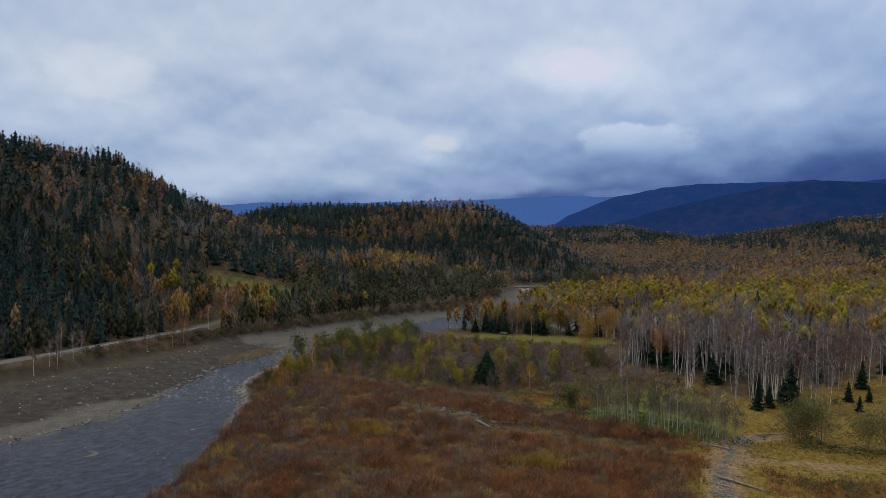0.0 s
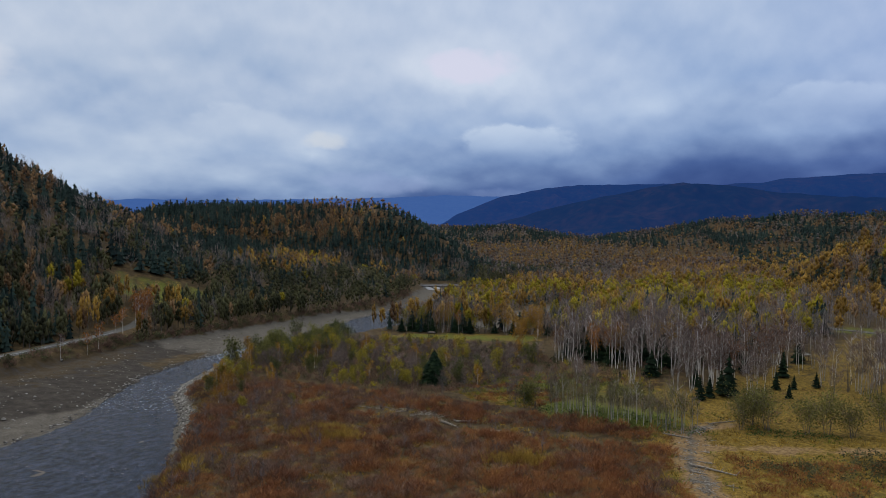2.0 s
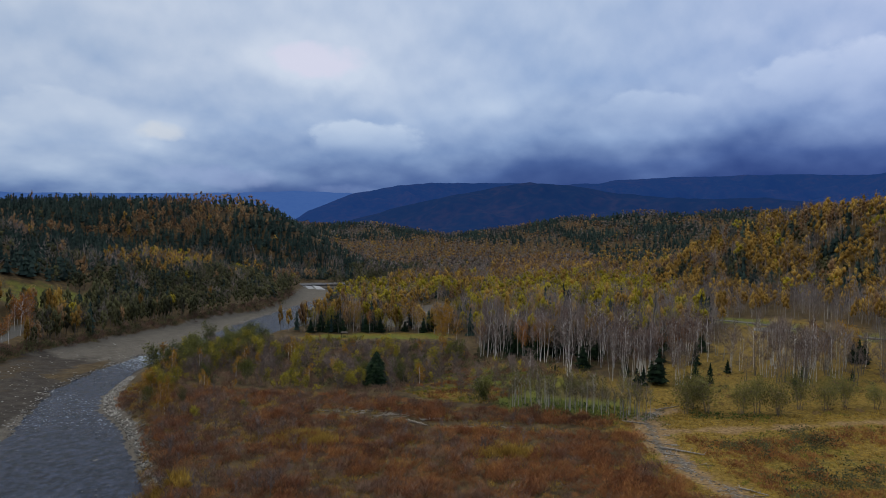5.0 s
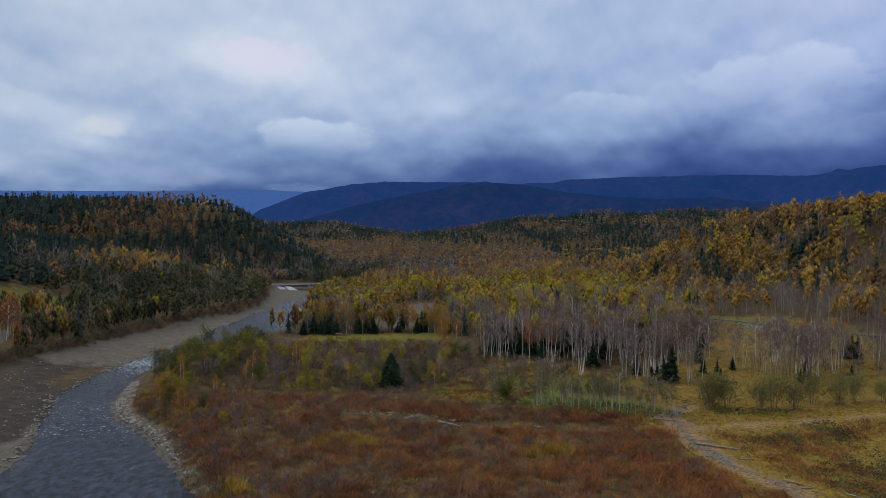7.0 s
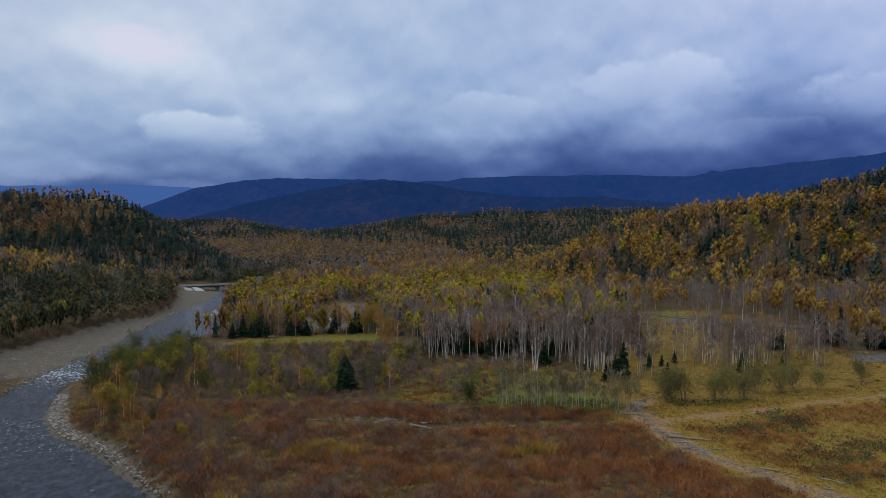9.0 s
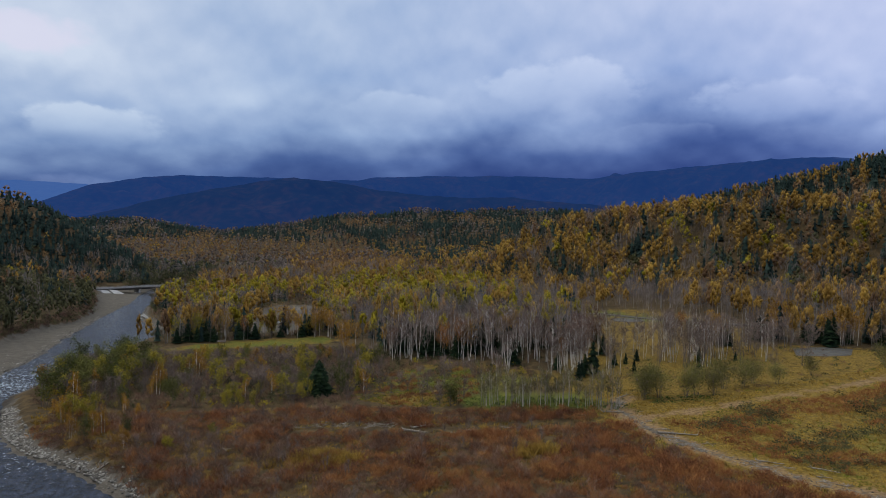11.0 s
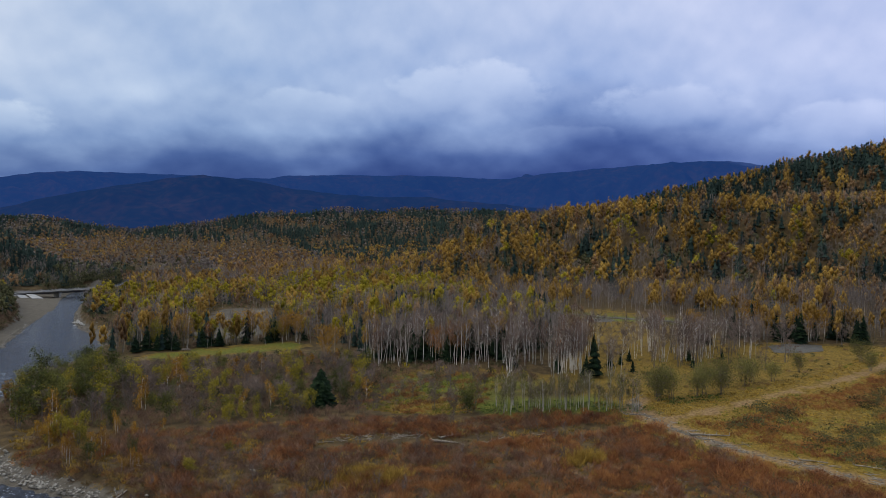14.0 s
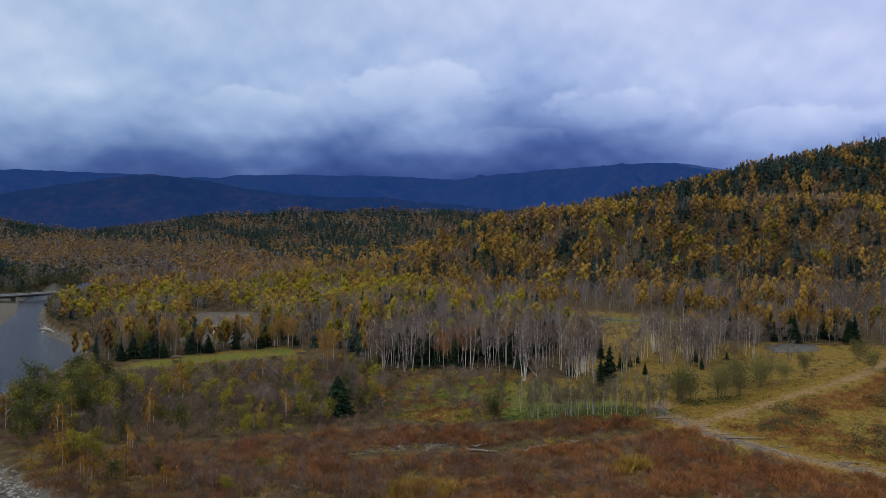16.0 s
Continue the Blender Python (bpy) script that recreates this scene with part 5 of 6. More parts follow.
plant(small_spruces, [(48.5, 31.2, 0.75), (50.6, 34.1, 0.65), (54.8, 35.7, 1.25), (53.2, 37.6, 0.8), (65.9, 45.1, 0.6), (69.9, 45.5, 0.5), (75.2, 48.8, 0.5), (88.0, 35.4, 0.45), (67.8, 36.4, 0.5), (104.1, 41.4, 0.4), (47.5, 43.9, 0.7), (36.7, 52.1, 1.1), (74.7, 75.9, 0.9), (59.8, 61.9, 0.9), (92.7, 42.9, 0.6), (69.1, 59.0, 0.9)]
      + clump(12, 92, 5, 8, 1.0, 1.4) + clump(29, 74, 6, 12, 1.0, 1.4) + clump(39, 64, 5, 10, 0.9, 1.3) + clump(55.5, 74, 7, 7, 1.0, 1.4) + clump(20.7, 84, 6, 9, 1.0, 1.4))
edge_spruces = [spruce(rng.uniform(8, 10), rng.uniform(2.2, 2.7), "dark green spruce at the wood's edge behind the meadow", 13, 14, "spruces behind the meadow") for _ in range(3)]
plant(edge_spruces, clump(152.4, 58.7, 7, 8, 0.8, 1.2) + clump(169.4, 48.8, 6, 7, 0.8, 1.2) + clump(130.8, 66.8, 5, 4, 0.8, 1.1) + clump(115.8, 61.7, 4, 3, 0.7, 1.0))
lawn_spruces = [spruce(rng.uniform(7.5, 9), rng.uniform(2.6, 3.0), "bushy dark green spruce behind the lawn", 14, 16, "spruces behind the lawn") for _ in range(3)]
plant(lawn_spruces, [(-68, 134, 0.75), (-64.5, 137, 0.95), (-61, 135, 0.7), (-58, 139, 1.0), (-55, 136, 0.8), (-46, 139, 0.95), (-43, 142, 0.8), (-40, 140, 0.9), (-30, 143, 0.65), (-22, 142, 0.75), (-19, 146, 0.9), (-8, 144, 0.6)])
lawn_aspens = [birch(rng.uniform(8, 10), "slender aspen in yellow-green leaf behind the lawn", 620, LEAF_LIME, 1, "aspens behind the lawn", 1.7, 40, BARK_PALE, 0.3) for _ in range(3)]
plant(lawn_aspens, clump(-62, 142, 6, 7, 0.8, 1.15) + clump(-48, 145, 6, 6, 0.7, 1.0) + clump(-34, 147, 5, 5, 0.5, 0.75) + clump(-24, 150, 5, 5, 0.5, 0.8) + clump(-14, 148, 5, 5, 0.7, 1.0))

# the thicket between scrub and lawn
THICKET = [(-90, 44), (-96, 62), (-90, 100), (-74, 110), (-40, 114), (-12, 115), (2, 92), (0, 62), (-12, 30), (-30, 30), (-46, 33), (-64, 34), (-74, 36)]
grey_alders = [alder("alder_tree", rng.uniform(4.5, 6.5), "leafless grey-brown alder in the riverside thicket", "alder tree", "alders in the riverside thicket", 0, None, st, 1.9, 420) for st in (3, 4, 4, 5)]
green_alders = [alder("willow_tree", rng.uniform(5.0, 6.5), "dull green willow in the riverside thicket", "willow tree", "willows in the riverside thicket", 1100, LEAF_GREEN, st, 2.0, 40, leaf=0.30) for st in (2, 3, 3)]
lime_alders = [alder("young_aspen", rng.uniform(4.6, 6.6), "young aspen in yellow-green leaf", "aspen tree", "young aspens in the riverside thicket", 760, LEAF_LIME, st, 1.4, 30, leaf=0.28) for st in (1, 2, 3)]
gold_small = [alder("young_birch", rng.uniform(4.4, 6.2), "young birch in golden leaf", "birch tree", "young birches in the riverside thicket", 420, LEAF_GOLD, st, 1.2, 50, BARK_WHITE) for st in (1, 2)]
away = lambda p: (p[0] + 20.6) ** 2 + (p[1] - 38.5) ** 2 > 64
plant(grey_alders, lower_by_the_lawn(sized(spread_in(THICKET, 165, 2.5, away), 0.6, 1.05)))
plant(green_alders, sized(spread_in([(-90, 52), (-94, 64), (-86, 98), (-70, 96), (-66, 62), (-76, 48)], 26, 3.6), 0.8, 1.25) + lower_by_the_lawn(sized(spread_in(THICKET, 22, 5, away), 0.6, 0.9)) + [(-87, 41, 1.3), (-85.4, 55, 1.25), (-82, 60, 1.2), (-78.7, 79.7, 1.3), (-75, 66, 1.2), (-69.5, 8, 0.7), (-62, 12, 0.5), (11.9, 21.3, 1.0), (9.9, 19.8, 0.8)])
plant(lime_alders, lower_by_the_lawn(sized(spread_in(THICKET, 40, 4.2, away), 0.7, 1.35)) + clump(-42, 36, 8, 7, 0.5, 0.8) + clump(-26, 37, 5, 4, 0.5, 0.8) + clump(-74, 24, 6, 6, 0.5, 0.9) + clump(-50, 0, 5, 3, 0.4, 0.6))
plant(gold_small, lower_by_the_lawn(sized(spread_in(THICKET, 34, 3.8, away), 0.7, 1.3)) + clump(-66, 26, 6, 6, 0.4, 0.7) + clump(-70, 15, 5, 7, 0.5, 0.85) + clump(-60, 6, 5, 5, 0.4, 0.7) + clump(-78, 27, 4, 6, 0.5, 0.9))

# leafless saplings standing in the scrub above the cut bank
saplings = [alder("sapling", rng.uniform(3.2, 4.6), "thin leafless grey sapling in the scrub", "sapling", "saplings in the scrub", 0, None, st, 0.8, 90, BARK_GREY, 0.3) for st in (1, 1, 2)]
plant(saplings, sized(spread_in([(-34, -52), (-52, -18), (-62, -2), (-50, 6), (-30, -6), (-16, -30), (-20, -56)], 44, 2.2), 0.6, 1.15) + sized(spread_in([(-30, -6), (-50, 6), (-64, 26), (-20, 26), (9.9, 11.1), (29.7, -11.2), (0, -30)], 26, 5), 0.5, 0.9))

# the young grove of thin pale stems, and the willows by the track
thin_alders = [alder("young_alder", rng.uniform(6.0, 8.0), "thin pale-stemmed young alder with few dull leaves", "alder tree", "young alders in the small grove", 230, LEAF_OLIVE, st, 1.1, 90, BARK_LIGHT, 0.5, 0.2) for st in (1, 1, 2)]
plant(thin_alders, sized(spread_in([(16.7, 14.5), (27.3, 9.7), (38.8, 5.3), (46.8, 2.0), (48.4, 7.0), (40.4, 12.6), (29.0, 17.0), (17.6, 22.5)], 66, 1.1), 0.55, 1.2))
track_willows = [alder("willow_tree", rng.uniform(5.8, 8.0), "spreading dull green willow by the track", "willow tree", "willows by the track", 2300, LEAF_OLIVE, 6, 3.5, 200, leaf=0.27, base=0.25) for _ in range(3)]
plant(track_willows, [(57.8, 12.2, 1.0), (60.8, 10.2, 0.95), (56.0, 9.4, 0.8), (67.6, 9.2, 0.8), (71.4, 11.0, 0.9), (75.4, 9.4, 0.8), (81.6, 14.6, 0.9), (86.5, 13.4, 0.75), (91.9, 16.6, 0.8), (97.9, 15.0, 0.7), (114.3, 21.4, 0.6), (142.3, 24.5, 0.8), (134.3, 15.0, 0.6)])
bare_trees = [alder("bare_tree", rng.uniform(9, 10.5), "large leafless grey tree with spreading boughs on the meadow", "tree", "leafless trees on the meadow", 0, None, 3, 3.6, 620, None, 0.2) for _ in range(3)]
plant(bare_trees, [(108.8, 47.4, 1.1), (115.8, 50.3, 1.05), (133.1, 56.0, 1.1), (139.4, 51.8, 1.0), (81.3, 45.9, 0.9), (102.8, 36.9, 0.9), (90.2, 36.3, 1.0), (86.7, 39.1, 1.05), (92.2, 39.9, 0.95), (84.1, 36.9, 0.8), (77.2, 39.1, 0.7), (136.1, 61.5, 0.9), (144.0, 56.0, 0.9), (106.0, 26.1, 0.75), (120.3, 32.3, 0.8), (106.4, 51.8, 0.8), (123.8, 57.5, 0.8), (99.7, 46.6, 0.9), (112.9, 44.4, 0.85), (95.1, 54.0, 0.9), (130.5, 50.3, 0.8), (157.4, 44.4, 0.85), (150.1, 48.8, 0.9), (119.2, 51.8, 0.9)])

# the east field: brown bushes in yellow grass
pts = jittered(46, 190, -90, 62, 1.35)
f = in_poly(pts[:, 0], pts[:, 1], EAST_FIELD) & ((np.abs(near_line(pts[:, 0], pts[:, 1], TRACK) - 9 - 3 * ripple(pts[:, 0], pts[:, 1], 22, 62)) < 3.2) | (ripple(pts[:, 0] * 0.6, pts[:, 1] * 1.6, 30, 60) + 0.5 * ripple(pts[:, 0], pts[:, 1], 10, 61) > 0.08))
stuff("brown_scrub", "brown leafless bushes in yellow grass", "shrubs", [[(*bush(rng.uniform(1.1, 2.0), 2.8, 50, 0.085), 0)] for _ in range(5)], pts[f & (near_line(pts[:, 0], pts[:, 1], CREEK) > 6) & (near_line(pts[:, 0], pts[:, 1], TRACK) > 4)], [SCRUB], 0.5, 1.2)

# the mixed ground between the scrub and the birch grove: red shrubs, bright grass, leafless young trees
NORTH_EDGE = [(-14, 34), (-4, 26), (10, 20), (18, 26), (24, 36), (30, 48), (16, 62), (2, 66), (-8, 54)]
pts = jittered(-16, 32, 18, 68, 1.25)
pts = pts[in_poly(pts[:, 0], pts[:, 1], NORTH_EDGE)]
patch = ripple(pts[:, 0], pts[:, 1] * 1.8, 20, 64) + 0.5 * ripple(pts[:, 0], pts[:, 1], 7, 65)
stuff("red_shrubs", "low rust-red shrubs between scrub and birch grove", "shrubs", [[(*bush(rng.uniform(0.9, 1.5), 2.4, 70, 0.07), 0)] for _ in range(5)], pts[patch > 0.28], [SCRUB], 0.6, 1.2)
stuff("bright_green_grass", "bright green grass between scrub and birch grove", "grass", [[(*tuft(0.55, 22), 0)] for _ in range(4)], pts[patch < -0.12], [GRASS_GREEN], 0.6, 1.3)
stuff("straw_grass", "golden straw grass between scrub and birch grove", "grass", [[(*tuft(0.6, 22), 0)] for _ in range(4)], pts[(patch >= -0.12) & (patch < 0.1)], [GRASS_DRY], 0.6, 1.3)
plant(grey_alders, sized(spread_in(NORTH_EDGE, 22, 3.4), 0.5, 1.0))

# yellow grass on the low spur above the gravel bar
pts = jittered(-90, -60, 4, 46, 1.1)
pts = pts[in_poly(pts[:, 0], pts[:, 1], [(-84, 22), (-78, 14), (-70, 6), (-66, 14), (-70, 28), (-80, 40), (-88, 42)]) & (ripple(pts[:, 0], pts[:, 1], 11, 66) > -0.2)]
stuff("spur_grass", "yellow grass on the low river spur", "grass", [[(*tuft(0.6, 24), 0)] for _ in range(4)], pts, [GRASS_DRY], 0.6, 1.3)

pts = jittered(52, 180, -80, 40, 1.7)
f = in_poly(pts[:, 0], pts[:, 1], EAST_FIELD) & (ripple(pts[:, 0] * 0.7, pts[:, 1] * 1.5, 24, 67) + 0.5 * ripple(pts[:, 0], pts[:, 1], 9, 68) > 0.30) & (near_line(pts[:, 0], pts[:, 1], TRACK) > 4) & (near_line(pts[:, 0], pts[:, 1], CREEK) > 7)
stuff("field_brush", "dark olive-brown bushes standing in the yellow field", "shrubs", [[(*leaf_bush(rng.uniform(1.3, 2.2), 2.4, 46, 0.3), 0)] for _ in range(5)], pts[f], [OLIVE_FAR], 0.6, 1.2)

# low brush that fills the thicket and the edges of the woods
pts = jittered(-104, 70, 22, 134, 2.1)
inside = in_poly(pts[:, 0], pts[:, 1], THICKET) | (in_poly(pts[:, 0], pts[:, 1], [(0, 92), (-2, 62), (4, 48), (37.4, 37.0), (40.6, 47.4), (31.4, 56.6), (19.1, 66.5), (7.9, 77.4)]) & (ripple(pts[:, 0], pts[:, 1], 14, 70) > -0.15))
inside &= rng.uniform(0, 1, len(pts)) < np.clip((132 - pts[:, 1]) / 45, 0.25, 1)
inside &= (pts[:, 0] + 20.6) ** 2 + (pts[:, 1] - 41.8) ** 2 > 9
u = rng.uniform(0, 1, len(pts)) + 0.25 * ripple(pts[:, 0], pts[:, 1], 24, 71)
stuff("grey_brush", "grey-brown leafless brush in the riverside thicket", "shrubs", [[(*bush(rng.uniform(1.6, 2.6), 2.6, 70, 0.065), 0)] for _ in range(6)], pts[inside & (u < 0.7)], [BRUSH], 0.6, 1.2)
stuff("olive_brush", "olive-green leafy brush in the riverside thicket", "shrubs", [[(*leaf_bush(rng.uniform(1.6, 2.6), 2.2, 46, 0.42), 0)] for _ in range(5)], pts[inside & (u > 0.7) & (u < 0.86)], [OLIVE_FAR], 0.6, 1.2)
stuff("yellow_brush", "yellow leafy brush in the riverside thicket", "shrubs", [[(*leaf_bush(rng.uniform(1.6, 2.6), 1.9, 42, 0.40), 0)] for _ in range(5)], pts[inside & (u > 0.95)], [LIME_FAR], 0.6, 1.2)

# ---------------------------------------------------------------- stones and driftwood


def pebble(size):
    o = np.array([(1, 0, 0), (0.3, 0.9, 0), (-0.8, 0.5, 0), (-0.7, -0.6, 0), (0.4, -0.9, 0), (0.1, 0.1, 1), (0, 0, -0.6)], float)
    o = o * size * rng.uniform(0.7, 1.25, (7, 1)) * (1, rng.uniform(0.6, 1), rng.uniform(0.45, 0.7))
    return o, np.array([(k, (k + 1) % 5, 5) for k in range(5)] + [((k + 1) % 5, k, 6) for k in range(5)])


def along(ys, xs, n, lo, hi, spread_m):
    y = rng.uniform(lo, hi, n)
    return np.stack([np.interp(y, ys, xs) + rng.normal(0, spread_m, n), y], 1)


left_edge = along(YS_LEFT, XS_LEFT, 1700, -60, 260, 1.4) + (-1.2, 0)
plain_stones = np.stack([rng.uniform(-145, -84, 1500), rng.uniform(-50, 130, 1500)], 1)
plain_stones = plain_stones[(plain_stones[:, 0] < np.interp(plain_stones[:, 1], YS_LEFT, XS_LEFT)) & (plain_stones[:, 0] > np.interp(plain_stones[:, 1], YS_WOOD, XS_WOOD) + 8)]
yb = rng.uniform(-12, 48, 2600)
bar = np.stack([np.interp(yb, YS_RIGHT, XS_RIGHT) + rng.uniform(0.1, 1, 2600) ** 0.7 * (np.interp(yb, YS_BANK, XS_BANK) - np.interp(yb, YS_RIGHT, XS_RIGHT) + 0.8), yb], 1)
bank = along(YS_BANK, XS_BANK, 1300, -62, 0, 1.0) + (-0.8, 0)
upper = along(YS_BANK, XS_BANK, 900, 120, 300, 1.6) + (-1.5, 0)
stuff("river_stones", "grey river stones along the water", "stones", [[(*pebble(0.30), 0)] for _ in range(8)], np.concatenate([left_edge, plain_stones, bar, bank, upper]), [STONE], 0.45, 1.6, 0.05)
mid_y = rng.uniform(-45, 120, 260) * 1.0
mid_x = np.interp(mid_y, YS_LEFT, XS_LEFT) + rng.uniform(0.1, 0.9, 260) * (np.interp(mid_y, YS_RIGHT, XS_RIGHT) - np.interp(mid_y, YS_LEFT, XS_LEFT))
sel = ripple(mid_x, mid_y, 22, 80) > 0.05
me = scatter_mesh("midstream_stones", [[(*pebble(0.30), 0)] for _ in range(5)], rng.integers(0, 5, sel.sum()), mid_x[sel], mid_y[sel], np.full(sel.sum(), WATER_Z), rng.uniform(0.4, 1.1, sel.sum()), rng.uniform(0, 6.28, sel.sum()), rng.uniform(0, 1, sel.sum()), [WET_STONE_DECK_SHADE])
tagged(new("midstream_stones", me), "wet stones standing out of the river", "stones", kind="stuff")


def boulder(x, y, s, label, mat, group):
    v, f = join([pebble(s), ])
    ob = new("boulder", mesh_from("boulder", v * (1, 1, 1.2), f, [mat]))
    ob.location = (x, y, max(float(land(x, y)), WATER_Z - 0.15) + 0.15 * s)
    ob.rotation_euler = (0, 0, rng.uniform(0, 6.28))
    return tagged(ob, label, "boulder", group)


for x, y, s in ((-102, 258, 1.5), (-100.5, 255, 1.8), (-99, 252, 1.3), (-98, 248, 1.6), (-97, 244, 1.2), (-101, 250, 1.0), (-96, 241, 1.0)):
    boulder(x, y, s, "pale block of rock on the river bank", CONCRETE, "pale rocks on the bank")
for x, y, s in ((-80, 175, 1.0), (-79, 172.5, 1.3), (-77.8, 170, 1.2), (-76.8, 168, 1.0), (-78.4, 168.6, 0.8)):
    boulder(x, y, s, "pale rock at the river bend", CONCRETE, "pale rocks on the bank")
for x, y, s in ((-56, -19, 0.8), (-54, -17, 0.6), (-66, -5, 0.9), (-97.5, -26, 0.8), (-104, 2, 0.5), (-60, -12, 0.5)):
    boulder(x, y, s, "dark wet boulder at the water's edge", STONE, "dark boulders in the river")


def log_between(p, q, r, label, stubs=2):
    """A bleached trunk lying between two places on the ground."""
    p, q = np.array(p, float), np.array(q, float)
    ln = np.linalg.norm(q - p)
    t = np.linspace(0, 1, 7)
    pts = np.stack([t * ln, 0.03 * ln * np.sin(t * 3.0), np.full(7, r * 0.9) + 0.02 * np.sin(t * 7)], 1)
    items = [tube(pts, r * (1 - 0.5 * t), 8)]
    for k in range(stubs):
        a = pts[2 + k * 2]
        d = np.array([0.3, rng.uniform(-1, 1), rng.uniform(0.4, 1)])
        items.append(tube([a, a + d * 0.5, a + d * rng.uniform(0.8, 1.5)], [r * 0.45, r * 0.3, r * 0.12], 5))
    root = [tube([(0.1, 0, r), (-0.35, 0.5 * s, r + 0.3 * c), (-0.5, 0.9 * s, r + 0.55 * c)], [r * 0.5, r * 0.3, 0.03], 4) for s, c in ((1, 0.4), (-0.8, 0.6), (0.2, 1.0))]
    top = tagged(new("driftwood_log"), label, "log", "bleached logs on the flood plain")
    part("trunk", join(items), DRIFTWOOD, top, smooth_shade=True)
    part("root_plate", join(root), DRIFTWOOD, top, "broken roots at the butt end")
    za, zb = float(land(*p)), float(land(*q))
    top.location = (p[0], p[1], za)
    top.rotation_euler = (0, -math.atan2(zb - za, ln), math.atan2(q[1] - p[1], q[0] - p[0]))
    return top


log_between((-4.7, 3.0), (0.0, -0.8), 0.30, "long bleached log lying in the scrub clearing")
log_between((-2.1, 5.0), (2.4, 6.2), 0.22, "short bleached log beside a longer one")
log_between((5.2, -2.4), (9.7, -0.8), 0.18, "thin bleached log half sunk in dry grass")
log_between((46.3, -14.4), (53.4, -17.7), 0.22, "stout bleached log lying beside the stony creek", 3)
log_between((41.8, 2.2), (46.4, 1.0), 0.20, "thin bleached log across the creek head")
log_between((46.6, -17.4), (49.0, -18.2), 0.14, "broken piece of bleached trunk by the creek")
log_between((-43, -34.5), (-36.5, -35.8), 0.20, "fallen grey trunk hanging over the cut bank")
log_between((-63.8, -6.5), (-61.5, -5.2), 0.22, "dark wet trunk stranded on the gravel")
log_between((55.0, -34.5), (58.5, -37.2), 0.16, "thin bleached log on the creek gravel")
log_between((62, -40), (64.5, -44), 0.14, "bleached pole on the creek gravel")
log_between((-14.5, -31.0), (-10.4, -29.6), 0.12, "thin grey pole lying in the scrub")
log_between((-27, 8.6), (-24.0, 8.2), 0.14, "short bleached pole in the debris line")
log_between((50.1, 11.8), (55.7, 15.0), 0.14, "thin pale log at the meadow edge")


def stick():
    n = 4
    a = rng.uniform(0, 6.28, n)
    items = []
    for k in range(n):
        o = np.array([rng.normal() * 0.5, rng.normal() * 0.5, 0.1])
        d = np.array([math.cos(a[k]), math.sin(a[k]), rng.uniform(-0.05, 0.2)]) * rng.uniform(0.5, 1.4)
        items.append(tube([o - d, o + d], [0.07, 0.03], 3))
    return join(items)


line = [(-22, 12), (-19, 10.5), (-15, 8), (-11, 8.2), (-7, 7.4)]
at = rng.uniform(0, 4, 24)
debris = np.stack([np.interp(at, range(5), [p[0] for p in line]) + rng.normal(0, 1.3, 24), np.interp(at, range(5), [p[1] for p in line]) + rng.normal(0, 1.1, 24)], 1)
at = rng.uniform(1.3, 4.6, 46)
creek_wood = np.stack([np.interp(at, range(6), [p[0] for p in CREEK]) + rng.normal(0.6, 1.6, 46), np.interp(at, range(6), [p[1] for p in CREEK]) + rng.normal(0, 1.5, 46)], 1)
loose = np.stack([rng.uniform(-50, 44, 40), rng.uniform(-50, 6, 40)], 1)
stuff("driftwood_sticks", "bleached sticks washed into lines by the flood", "driftwood", [[(*stick(), 0)] for _ in range(6)], np.concatenate([debris, creek_wood, loose]), [DRIFTWOOD], 0.6, 1.3, -0.02)
at = rng.uniform(0.4, 5, 900)
creek_stones = np.stack([np.interp(at, range(6), [p[0] for p in CREEK]) + rng.normal(0, 1.2, 900), np.interp(at, range(6), [p[1] for p in CREEK]) + rng.normal(0, 0.8, 900)], 1)
stuff("creek_stones", "small grey stones in the dry creek bed", "stones", [[(*pebble(0.2), 0)] for _ in range(6)], creek_stones, [STONE], 0.5, 1.5, 0.03)

# ---------------------------------------------------------------- grasses of meadow and field
gp = jittered(-12, 178, -84, 130, 1.35)
field = in_poly(gp[:, 0], gp[:, 1], EAST_FIELD) | (near_line(gp[:, 0], gp[:, 1], CREEK) < 9) | (near_line(gp[:, 0], gp[:, 1], TRACK) < 8) | in_poly(gp[:, 0], gp[:, 1], GRASS_ISLE)
field &= (near_line(gp[:, 0], gp[:, 1], CREEK) > 2.4) & (near_line(gp[:, 0], gp[:, 1], TRACK) > 1.6)
tone = ripple(gp[:, 0], gp[:, 1], 24, 90) + 0.6 * ripple(gp[:, 0], gp[:, 1], 8, 91)
stuff("dry_field_grass", "straw-yellow grass along creek and track", "grass", [[(*tuft(0.6, 16), 0)] for _ in range(5)], gp[field & (tone > -0.42)], [GRASS_DRY], 0.5, 1.2)
stuff("green_field_grass", "yellow-green grass in the east field", "grass", [[(*tuft(0.55, 16), 0)] for _ in range(5)], gp[field & (tone <= -0.42)], [GRASS_GREEN], 0.5, 1.2)
under = jittered(10, 110, 4, 34, 1.3)
under = under[in_poly(under[:, 0], under[:, 1], [(12.9, 18.2), (27.3, 8.0), (46.9, 0.4), (50.5, 5.3), (42.3, 13.4), (15.7, 26.7)]) | in_poly(under[:, 0], under[:, 1], [(54.3, 6.1), (71.8, 6.1), (77.2, 10.2), (57.8, 11.8)])]
UNDERGROWTH = material("dark_green_undergrowth", ((0.024, 0.046, 0.010), (0.052, 0.092, 0.018), (0.10, 0.15, 0.03)), scale=0.3, island=0.4, tint=True)
